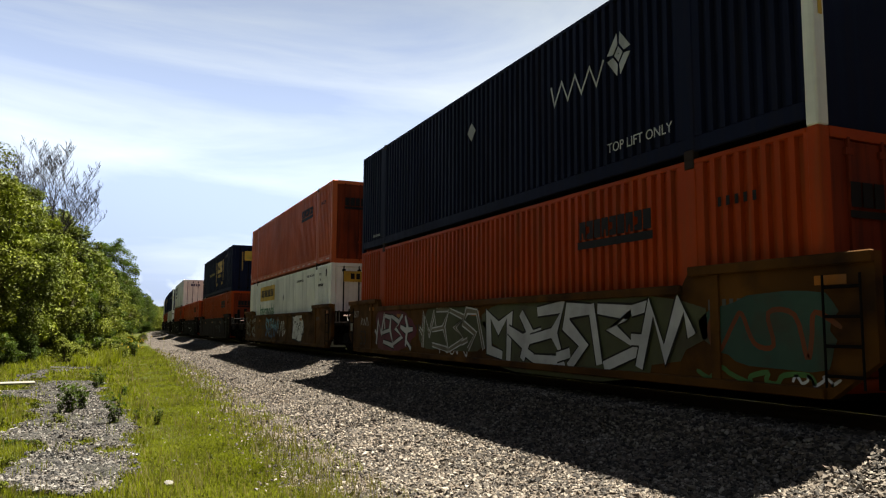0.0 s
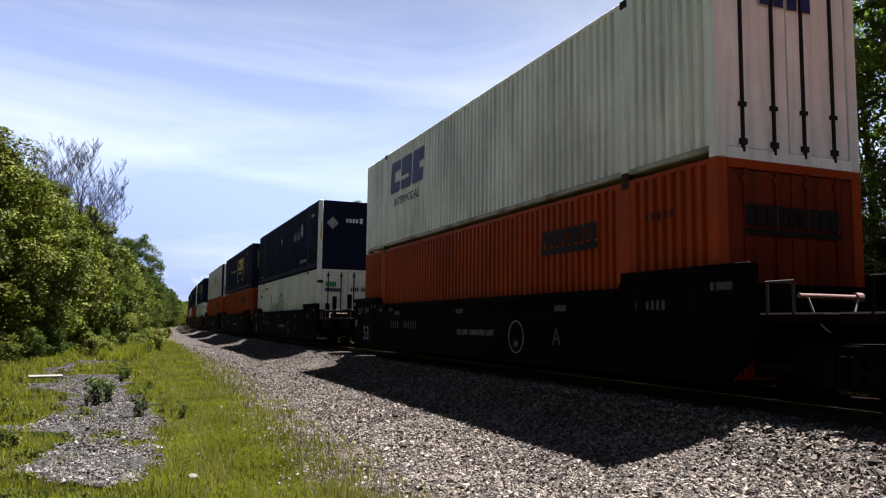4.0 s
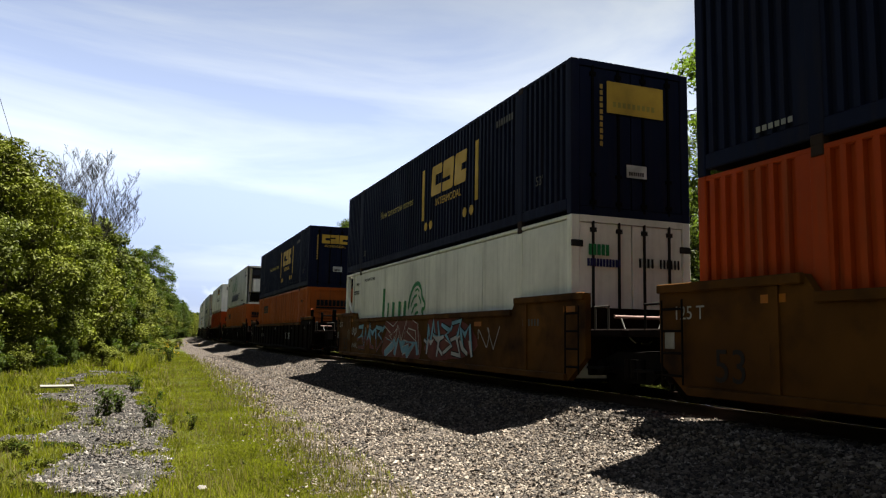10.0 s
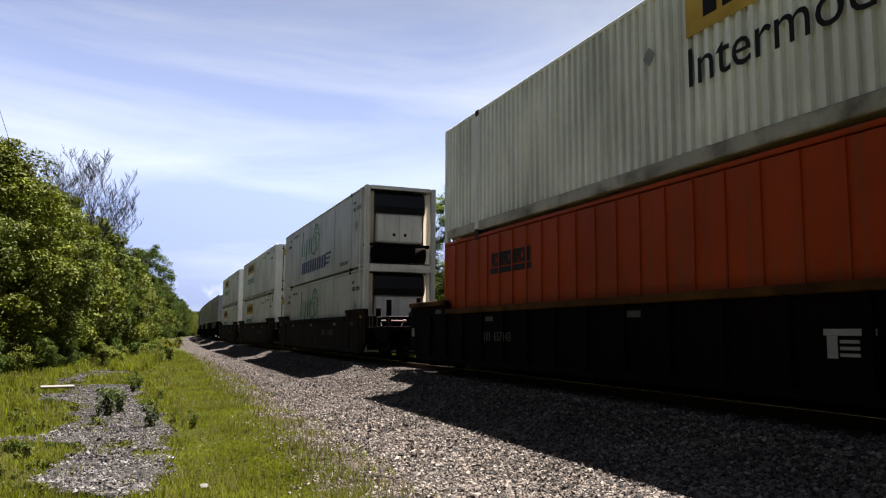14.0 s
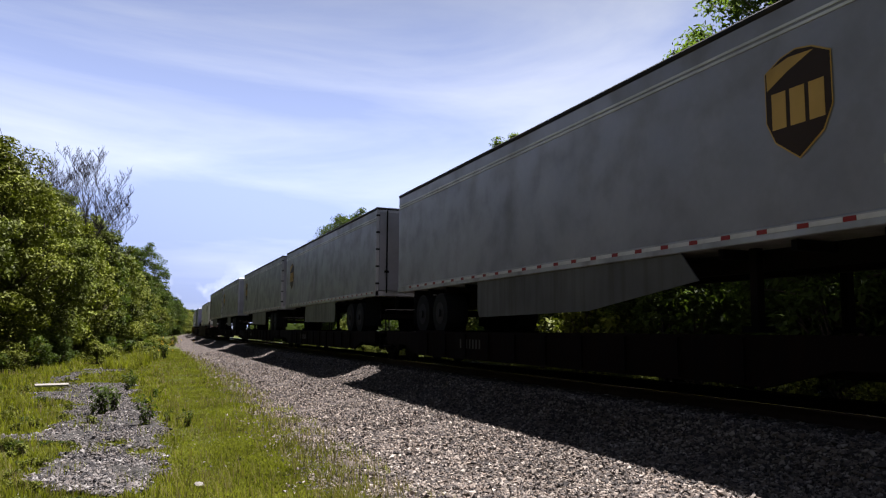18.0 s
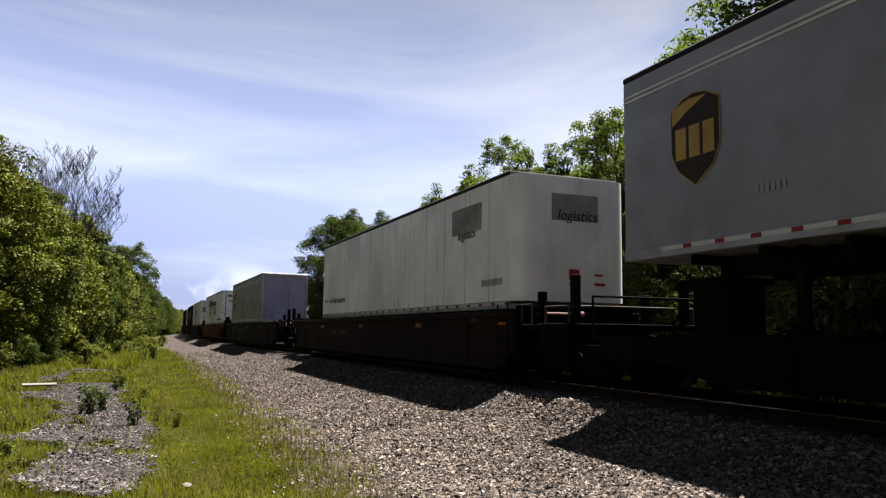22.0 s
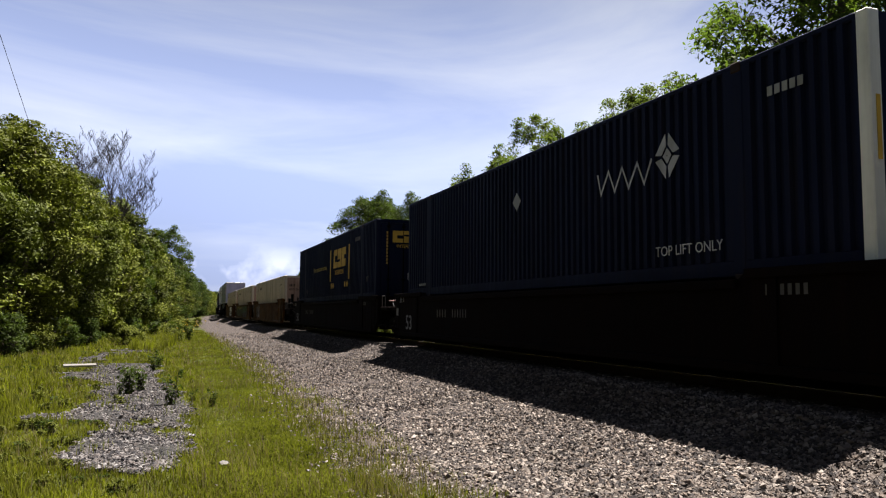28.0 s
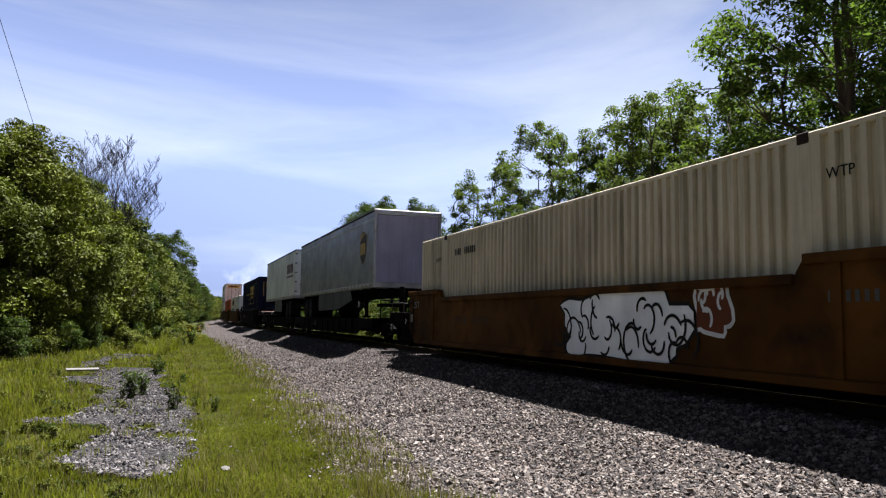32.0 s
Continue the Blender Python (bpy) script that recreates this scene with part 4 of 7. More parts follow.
def marks_grey(t, x, e):
    r = random.Random(8)
    for i in range(7):                                # the ghost of a brand, scratched and run
        a = -2.6 + i * 0.36
        bm = bmesh.new()
        z1 = 2.1 + r.uniform(-0.1, 0.05)
        skewed(bm, [(a, z1), (a + 0.07, z1 - 0.05), (a + 0.1, z1 - 0.4), (a + 0.04, 1.45 - r.uniform(0, 0.35)), (a - 0.03, 1.62), (a - 0.05, z1 - 0.3)], x - 0.012)
        part("brand_mark", bm, M["rust_stain"], t, "scratched remains of a brand mark")
    bm = bmesh.new()
    pts = [(5.4 - 0.16 * i, 1.0 + r.uniform(-0.16, 0.18)) for i in range(11)]
    stroke(bm, curve_through(pts, 4), 0.028, x - 0.016)
    part("scribble", bm, M["black_mark"], t, "thin dark scribble")
    bars(t, "black_mark", x - 0.012, -7.4, -6.9, 0.4, 0.12, 4, ratio=0.4)
    bars(t, "black_mark", e - 0.006, -0.95, -0.5, 2.3, 0.3, 2, plane="end", ratio=0.2)
    bars(t, "black_mark", e - 0.006, 0.0, 0.25, 0.42, 0.36, 2, plane="end")
    for a, w, z0, z1 in ((-0.9, 0.16, 0.7, 2.3), (-0.55, 0.24, 0.15, 1.7), (-0.66, 0.08, 1.0, 2.5), (0.62, 0.2, 0.6, 2.4), (0.86, 0.12, 0.3, 1.9), (0.3, 0.4, 0.15, 0.55), (-0.2, 0.12, 0.2, 1.3), (-1.08, 0.1, 0.15, 1.0)):
        stain(t, [(a, z1), (a + w * 0.4, z1 - 0.08), (a + w, z1 - 0.3), (a + w * 0.8, z0 + 0.3), (a + w * 0.5, z0), (a + w * 0.2, z0 + 0.2), (a + w * 0.1, z1 - 0.4)], e + 0.024, "rust_stain")


def marks_cream(t, x, e):
    words(t, "WTP", 0.18, "black_mark", x - 0.008, -6.6, 2.3)
    words(t, "WTP", 0.18, "black_mark", x - 0.008, 6.6, 2.2)
    bars(t, "black_mark", x - 0.01, 4.95, 5.4, 2.3, 0.17, 4, ratio=0.45), bars(t, "black_mark", x - 0.01, 4.0, 4.75, 2.3, 0.17, 6, ratio=0.45)
    bars(t, "black_mark", e - 0.01, -0.98, -0.62, 2.22, 0.14, 4, plane="end", ratio=0.5)
    words(t, "603126", 0.2, "black_mark", -0.72, e - 0.008, 1.98, END)
    for a, w, z0, z1 in ((-0.5, 0.16, 0.5, 1.6), (0.4, 0.14, 0.3, 1.3), (-0.95, 0.1, 0.2, 1.0)):
        stain(t, [(a, z1), (a + w * 0.6, z1 - 0.1), (a + w, z0 + 0.3), (a + w * 0.5, z0), (a + w * 0.1, z0 + 0.4)], e + 0.024, "casting")


STYLES = {
    "umax": lambda: container("umax", "navy", "dark navy ribbed steel container with white corner posts", post="white", near_end="plain", marks=marks_umax, sill=0.3),
    "csx": lambda: container("csx", "navy", "dark navy ribbed steel container with yellow bracketed mark", marks=marks_csx, sill=0.3),
    "csx_plate": lambda: container("csx_plate", "navy", "dark navy ribbed steel container with yellow plate on its doors", marks=lambda t, x, e: marks_csx(t, x, e, True), sill=0.3),
    "orange": lambda: container("orange", "orange", "bright orange ribbed steel container with streaks of rust", near_end="doors", door_paint="orange_door", marks=marks_orange),
    "rust": lambda: container("rust", "rust_orange", "faded red-orange ribbed steel container with dark faded mark", door_paint="orange_door", marks=marks_orange, sill=0.3, tape=True),
    "amber": lambda: container("amber", "amber", "orange ribbed steel container with ribbed front end", near_end="ribs", marks=lambda t, x, e: marks_orange(t, x, e, 3.95)),
    "plate": lambda: container("plate", "orange", "orange smooth-sided container with upright seams", side="plate", door_paint="orange_door", marks=marks_orange),
    "plate_far": lambda: container("plate_far", "orange", "orange container with narrow upright panels", side="seams", marks=lambda t, x, e: marks_orange(t, x, e, 3.5)),
    "jbh": lambda: container("jbh", "bone", "white ribbed steel container with a yellow panel", marks=marks_jbh, near_end="doors", sill=0.3),
    "jbh_front": lambda: container("jbh_front", "bone", "white ribbed container with a yellow panel and ribbed front", marks=lambda t, x, e: marks_jbh(t, x, e, -6.3, "black_mark", "grey_mark"), near_end="ribs", sill=0.3),
    "white_blue": lambda: container("white_blue", "bone", "white ribbed steel container with a blue mark", marks=marks_white_blue),
    "tiger": lambda: container("tiger", "white", "white smooth refrigerated container with a green mark", side="smooth", marks=marks_tiger_doors, frame_far=True),
    "reefer": lambda: container("reefer", "pale_grey", "white refrigerated container with cooling unit in its open end frame", side="smooth", near_end="reefer", marks=marks_reefer),
    "grey": lambda: container("grey", "worn_white", "weathered pale grey seamed container with navy posts", side="seams", post="navy", marks=marks_grey),
    "cream": lambda: container("cream", "cream", "cream-coloured ribbed steel container with rusty end", door_paint="cream_door", marks=marks_cream),
}
MADE, MOVERS = {}, []


def load(style, near, z):
    """Puts one more container of that style on the train: near end at that many metres, bottom z."""
    m = along(near + L53 / 2, 0, z)
    if style not in MADE:
        MADE[style] = ob = STYLES[style]()
        ob.matrix_basis = m
    else:
        ob = copy_thing(MADE[style], m)
    MOVERS.append((ob, near + L53 / 2, z))
    return ob


# ---- train: road trailers ----
def wheel_set(parent, x, y, z, r=0.5, w=0.55):
    bm = bmesh.new()
    disc(bm, 0, x, y, z, r, w, 24)
    rounded_tyre = part("tyre", bm, M["rubber"], parent)
    bm = bmesh.new()
    side = -1 if x < 0 else 1
    disc(bm, 0, x + side * (w / 2 - 0.02), y, z, r * 0.55, 0.06, 18)
    disc(bm, 0, x + side * (w / 2), y, z, r * 0.2, 0.12, 12)
    part("rim", bm, M["rim"], rounded_tyre)


def trailer(paint, label, length=L53, height=2.85, skirt=True, end="doors", marks=None, tape=True, end_paint=None, round_front=False, front_near=False):
    """A road trailer: body bottom 1.15 m over its wheels' foot, which is the origin; near end at -y."""
    t = thing("trailer", label, "trailer", "road trailers on the train")
    hl, hw, z0 = length / 2, 1.3, 1.15
    f = -1 if front_near else 1
    z1 = z0 + height
    pm = M[paint]
    if round_front:
        bm = bmesh.new()
        pts = [(-hw + 0.004, hl - 0.02), (hw - 0.004, hl - 0.02)]
        for i in range(7):
            a = radians(i * 15)
            pts.append((hw - 0.24 + 0.236 * math.cos(a), -hl + 0.24 - 0.236 * math.sin(a)))
        for i in range(7):
            a = radians(90 + i * 15)
            pts.append((-hw + 0.24 + 0.236 * math.cos(a), -hl + 0.24 - 0.236 * math.sin(a)))
        lo, hi = [bm.verts.new((x, y, z0 + 0.16)) for x, y in pts], [bm.verts.new((x, y, z1 - 0.1)) for x, y in pts]
        bm.faces.new(lo[::-1]), bm.faces.new(hi)
        for i in range(len(pts)):
            j = (i + 1) % len(pts)
            bm.faces.new((lo[i], lo[j], hi[j], hi[i]))
        part("body", bm, pm, t)
    else:
        part("body", boxes((-hw + 0.006, hw - 0.006, -hl + 0.06, hl - 0.02, z0 + 0.16, z1 - 0.1)), pm, t)
    if paint != "trailer_grey":
        seams(t, M["seam"], length, 0, z0 + 0.172, z1 - 0.112, 1.22, 0.02, 0.010, -hw)
    cut = 0.3 if round_front else 0.0
    part("top_rail", rounded(boxes((-hw - 0.012, hw + 0.012, -hl + cut, hl, z1 - 0.11, z1)), 0.03), M["rim"], t)
    if paint == "trailer_grey":
        pieces("trim_band", [(-hw - 0.008, -hw + 0.02, -hl + 0.05, hl - 0.03, z1 - q, z1 - q + 0.035) for q in (0.43, 0.36)], M["band"], t, "pale band below the roof")
    part("bottom_rail", rounded(boxes((-hw - 0.01, hw + 0.01, -hl + cut, hl, z0, z0 + 0.17)), 0.012), M["alu"], t)
    if tape:
        tp = part("reflective_tape", boxes((-hw - 0.016, -hw, -hl + 0.3, -hl + 0.46, z0 + 0.085, z0 + 0.14)), M["red_tape"], t, "red reflective tape")
        for i in range(1, int((length - 0.6) / 0.61)):
            again(tp, Matrix.Translation((0, i * 0.61, 0)))
        wt = part("reflective_tape", boxes((-hw - 0.016, -hw, -hl + 0.465, -hl + 0.905, z0 + 0.085, z0 + 0.14)), M["tape_white"], t, "white reflective tape")
        for i in range(1, int((length - 0.9) / 0.61)):
            again(wt, Matrix.Translation((0, i * 0.61, 0)))
    part("chassis_beam", boxes((-0.55, -0.42, -hl + 0.4, hl - 1.2, z0 - 0.28, z0 + 0.02), (0.42, 0.55, -hl + 0.4, hl - 1.2, z0 - 0.28, z0 + 0.02),
                               *[(-1.2, 1.2, -hl + 0.6 + i * 1.2, -hl + 0.68 + i * 1.2, z0 - 0.14, z0 - 0.01) for i in range(int(length / 1.25))]), M["steel"], t)
    for y in (f * (-hl + 2.0), f * (-hl + 3.25)):
        for x in (-0.98, 0.98):
            wheel_set(t, x, y, 0.5)
        bm = bmesh.new()
        disc(bm, 0, 0, y, 0.5, 0.07, 1.9, 10)
        part("axle", bm, M["steel"], t)
    part("suspension", boxes((-0.6, 0.6, min(f * (-hl + 1.4), f * (-hl + 3.9)), max(f * (-hl + 1.4), f * (-hl + 3.9)), z0 - 0.5, z0 - 0.28)), M["steel"], t)
    for x in (-0.8, 0.8):
        y = f * (hl - 2.84)
        part("landing_leg", boxes((x - 0.06, x + 0.06, y - 0.06, y + 0.06, 0.12, z0), (x - 0.14, x + 0.14, y - 0.14, y + 0.14, 0.06, 0.14)), M["steel"], t)
    pieces("mud_flap", ((-1.25, -0.7, f * (-hl + 1.31) - 0.01, f * (-hl + 1.31) + 0.01, 0.2, z0), (0.7, 1.25, f * (-hl + 1.31) - 0.01, f * (-hl + 1.31) + 0.01, 0.2, z0)), M["rubber"], t)
    if skirt:
        bm = bmesh.new()
        ya, yb = -hl + 5.55, hl - (3.4 if front_near else 5.0)
        tail = [(yb - 0.35, z0), (yb, z0 - 0.4), (ya + 0.62 * (yb - ya), 0.40)] if front_near else [(yb, z0), (yb, 0.42)]
        poly_prism(bm, [(f * q, z) for q, z in [(ya, z0)] + tail + [(ya + 0.1, 0.36), (ya, 0.5)]], -hw + 0.03, -hw + 0.055)
        part("side_skirt", bm, M["grey_skirt" if front_near else "skirt"], t, "dull grey tapered side skirt" if front_near else "pale plastic side skirt")
    em = M[end_paint] if end_paint else pm
    e = -hl
    if end == "doors":
        d = part("door", rounded(boxes((-hw + 0.1, -0.01, e - 0.01, e + 0.06, z0 + 0.18, z1 - 0.16)), 0.008), em, t)
        again(d, Matrix.Translation((hw - 0.09, 0, 0)))
        bm = bmesh.new()
        for x in (-0.95, -0.3, 0.3, 0.95):
            rod(bm, (x, e - 0.04, z0 + 0.1), (x, e - 0.04, z1 - 0.1), 0.022)
            box(bm, x - 0.07, x + 0.07, e - 0.05, e - 0.01, z0 + 0.75, z0 + 0.82)
        part("lock_gear", bm, M["steel"], t)
        hg = part("hinge", rounded(boxes((-hw - 0.010, -hw + 0.11, e - 0.022, e + 0.03, z0 + 0.37, z0 + 0.43)), 0.006), M["rim"], t)
        for i in range(5):
            for x in (0.0, 2 * hw - 0.1):
                if i or x:
                    again(hg, Matrix.Translation((x, 0, i * 0.55)))
        part("end_frame", boxes((-hw, -hw + 0.09, e, e + 0.1, z0, z1), (hw - 0.09, hw, e, e + 0.1, z0, z1), (-hw + 0.09, hw - 0.09, e, e + 0.1, z1 - 0.15, z1 - 0.004)), M["alu"] if paint == "trailer_grey" else em, t)
    elif end == "shutter":
        part("door", boxes((-hw + 0.12, hw - 0.12, e + 0.02, e + 0.06, z0 + 0.2, z1 - 0.2)), em, t, "smooth lavender-grey roller door")
        part("end_frame", rounded(boxes((-hw, -hw + 0.11, e - 0.02, e + 0.1, z0, z1), (hw - 0.11, hw, e - 0.02, e + 0.1, z0, z1), (-hw + 0.1, hw - 0.1, e - 0.02, e + 0.1, z1 - 0.19, z1 - 0.003),
                                        (-hw + 0.1, hw - 0.1, e - 0.02, e + 0.1, z0 + 0.0, z0 + 0.19)), 0.01), M["alu"], t)
    part("bumper", boxes((-1.1, 1.1, e + 0.02, e + 0.12, 0.45, 0.57), (-0.6, -0.5, e + 0.03, e + 0.11, 0.5, z0), (0.5, 0.6, e + 0.03, e + 0.11, 0.5, z0)), M["steel"], t)
    if marks:
        marks(t, -hw - 0.004, e - 0.012, hl * f, z0)
    return t


def marks_shield(t, x, e, hl, z0):
    """A gold and brown shield near the front of the trailer, with small bars by it."""
    y, z = hl - math.copysign(1.6, hl), z0 + 1.6

    def outline(k):
        pts = [(-0.62 * k, 0.55 * k), (-0.62 * k, -0.25 * k), (-0.45 * k, -0.6 * k), (0.0, -0.92 * k), (0.45 * k, -0.6 * k), (0.62 * k, -0.25 * k), (0.62 * k, 0.55 * k),
               (0.3 * k, 0.72 * k), (0.0, 0.78 * k), (-0.3 * k, 0.72 * k)]
        return [(y + a, z + c) for a, c in pts]

    bm = bmesh.new()
    skewed(bm, outline(0.77), x)
    part("shield_edge", bm, M["gold_mark"], t, "gold edge of a shield-shaped mark")
    bm = bmesh.new()
    skewed(bm, outline(0.745), x - 0.004)
    part("shield", bm, M["brown_mark"], t, "brown shield-shaped mark")
    bm = bmesh.new()
    skewed(bm, [(y + 0.44, z + 0.44), (y + 0.1, z + 0.52), (y - 0.25, z + 0.5), (y + 0.12, z + 0.36), (y + 0.44, z + 0.2)], x - 0.008)
    part("shield_mark", bm, M["gold_mark"], t, "gold sweep on the shield")
    pieces("shield_mark", [(x - 0.012, x - 0.008, y + c - 0.105, y + c + 0.105, z - 0.3, z + 0.14) for c in (0.27, 0.0, -0.27)], M["gold_mark"], t, "gold block on the shield")
    bars(t, "grey_mark", x, y - 1.5, y - 1.0, z0 + 0.62, 0.1, 6, ratio=0.55)


def marks_haulier(t, x, e, hl, z0):
    """Faded dark red bars near the trailer's end."""
    blocks_mark(t, "maroon_spray", x, -hl + 0.9, -hl + 3.4, z0 + 1.55, z0 + 2.1, 5, 0.0)
    part("underline", boxes((x - 0.004, x, -hl + 0.8, -hl + 3.5, z0 + 1.3, z0 + 1.4)), M["maroon_spray"], t)


def marks_logistics(t, x, e, hl, z0):
    part("brand_plate", boxes((x - 0.004, x, -hl + 1.6, -hl + 3.2, z0 + 1.75, z0 + 2.35)), M["grey_mark"], t)
    words(t, "logistics", 0.3, "black_mark", x - 0.004, -hl + 2.4, z0 + 1.62, shear=0.2)
    part("brand_plate", boxes((-0.5, 0.6, e - 0.004 + 0.012, e + 0.012, z0 + 1.8, z0 + 2.35)), M["grey_mark"], t)
    words(t, "logistics", 0.3, "black_mark", 0.1, e + 0.004, z0 + 1.82, END, shear=0.2)
    words(t, "Air Ride Equipped", 0.29, "black_mark", x - 0.002, hl - 2.2, z0 + 0.55, shear=0.25)
    bars(t, "grey_mark", x, -hl + 0.6, -hl + 1.6, z0 + 0.5, 0.14, 7)
    bars(t, "grey_mark", x, hl - 0.88, hl - 0.27, z0 + 0.6, 0.09, 8, ratio=0.6)
    pieces("sticker", [(-0.1, 0.14, e + 0.006, e + 0.012, z0 + 0.6, z0 + 0.82), (-0.1, 0.14, e + 0.006, e + 0.012, z0 + 0.5, z0 + 0.54), (0.5, 0.75, e + 0.006, e + 0.012, z0 + 0.5, z0 + 0.56), (0.5, 0.7, e + 0.006, e + 0.012, z0 + 0.7, z0 + 0.74)], M["red_mark"], t)


def marks_shipper(t, x, e, hl, z0):
    blocks_mark(t, "blue_mark", x, hl - 7.6, hl - 4.1, z0 + 1.66, z0 + 2.24, 8, 0.2)
    blocks_mark(t, "blue_mark", x, hl - 11.5, hl - 7.8, z0 + 1.66, z0 + 2.04, 12, 0.0)
    part("underline", boxes((x - 0.004, x, hl - 11.6, hl - 3.9, z0 + 1.47, z0 + 1.53)), M["blue_mark"], t)
    for c, r in ((hl - 5.1, 0.32), (hl - 5.86, 0.32), (hl - 10.1, 0.33), (hl - 10.78, 0.33)):
        bm = bmesh.new()
        disc(bm, 0, x - 0.002, c, z0 + 1.1, r, 0.004, 24)
        part("round_mark", bm, M["blue_mark"], t)
    words(t, "53'", 0.34, "black_mark", x, hl - 8.0, z0 + 0.38)
    bars(t, "black_mark", x, hl - 15.95, hl - 13.2, z0 + 0.32, 0.15, 18, ratio=0.55)
    bars(t, "black_mark", x, hl - 1.3, hl - 0.3, z0 + 0.3, 0.12, 8)
    bars(t, "blue_mark", e, -0.8, 1.0, z0 + 2.25, 0.2, 14, plane="end")
    bars(t, "black_mark", e, -0.7, 0.9, z0 + 1.85, 0.14, 14, plane="end")


def marks_swoosh(t, x, e, hl, z0):
    bm = bmesh.new()
    y = hl - 4.3
    for i in range(3):
        o = 0.16 * i
        skewed(bm, [(y + 1.0 - o, z0 + 0.45 + 0.3 * i), (y + 0.8 - o, z0 + 0.45 + 0.3 * i), (y - 1.6, z0 + 2.25 - 0.05 * i), (y - 1.3, z0 + 2.3 - 0.05 * i)], x - 0.002 * i)
    for i in range(5):
        a = y - 0.9 - i * 0.95
        skewed(bm, [(a, z0 + 1.25), (a - 0.6, z0 + 1.25), (a - 0.95, z0 + 1.85), (a - 0.35, z0 + 1.85)], x)
    for i in range(2):
        box(bm, x - 0.004, x, y - 6.0, y - 0.3, z0 + 0.98 + i * 0.12, z0 + 1.04 + i * 0.12)
    part("brand_mark", bm, M["grey_mark"], t, "faded grey slanting brand mark")
    placard(t, x, y - 2.5, z0 + 0.5, 0.28)
    bars(t, "black_mark", x, -hl + 0.12, -hl + 0.9, z0 + 0.85, 0.09, 9, ratio=0.6)
    for r0, r1 in ((0.2, 0.26), (0.08, 0.14)):
        bm = bmesh.new()
        for k in range(4):
            a, c = radians(k * 90), radians(k * 90 + 90)
            q = [(r0 * math.cos(a), r0 * math.sin(a)), (r1 * math.cos(a), r1 * math.sin(a)), (r1 * math.cos(c), r1 * math.sin(c)), (r0 * math.cos(c), r0 * math.sin(c))]
            lo, hi = [bm.verts.new((-0.65 + a_, e - 0.006, z0 + 0.9 + c_)) for a_, c_ in q], [bm.verts.new((-0.65 + a_, e, z0 + 0.9 + c_)) for a_, c_ in q]
            bm.faces.new(lo), bm.faces.new(hi[::-1])
            for i in range(4):
                bm.faces.new((lo[i], hi[i], hi[(i + 1) % 4], lo[(i + 1) % 4]))
        bmesh.ops.remove_doubles(bm, verts=bm.verts, dist=0.0005)
        part("diamond_mark", bm, M["black_mark"], t)
    bm = bmesh.new()
    lo = [bm.verts.new((a, e - 0.006, c)) for a, c in ((-1.15, z0 + 1.5), (-0.35, z0 + 1.35), (-0.05, z0 + 2.3), (-1.15, z0 + 1.95))]
    hi = [bm.verts.new((v.co.x, e, v.co.z)) for v in lo]
    bm.faces.new(lo), bm.faces.new(hi[::-1])
    for i in range(4):
        bm.faces.new((lo[i], hi[i], hi[(i + 1) % 4], lo[(i + 1) % 4]))
    part("brand_mark", bm, M["grey_mark"], t)
    bars(t, "black_mark", e, 0.55, 1.15, z0 + 2.35, 0.1, 5, plane="end")


# ---- train: rail cars ----
def bogie(parent, y):
    """A two-axle truck at y; rail top is z 0."""
    fr = bmesh.new()
    for sx in (-1, 1):
        x0, x1 = sorted((sx * 1.0, sx * 1.12))
        poly_prism(fr, [(y - 1.05, 0.52), (y - 0.5, 0.70), (y + 0.5, 0.70), (y + 1.05, 0.52), (y + 1.05, 0.36), (y + 0.55, 0.36), (y + 0.35, 0.22), (y - 0.35, 0.22), (y - 0.55, 0.36), (y - 1.05, 0.36)], x0, x1)
        for k in (-0.16, 0, 0.16):
            disc(fr, 2, sx * 1.15, y + k, 0.44, 0.07, 0.3, 8)
        for k in (-0.89, 0.89):
            disc(fr, 0, sx * 1.14, y + k, 0.44, 0.13, 0.12, 12)
    box(fr, -1.0, 1.0, y - 0.22, y + 0.22, 0.42, 0.72)
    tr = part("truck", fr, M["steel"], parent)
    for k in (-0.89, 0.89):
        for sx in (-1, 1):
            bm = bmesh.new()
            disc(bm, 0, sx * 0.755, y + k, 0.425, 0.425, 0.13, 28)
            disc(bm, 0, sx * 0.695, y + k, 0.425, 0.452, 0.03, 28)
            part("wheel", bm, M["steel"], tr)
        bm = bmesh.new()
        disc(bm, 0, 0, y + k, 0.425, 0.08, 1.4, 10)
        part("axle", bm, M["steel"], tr)


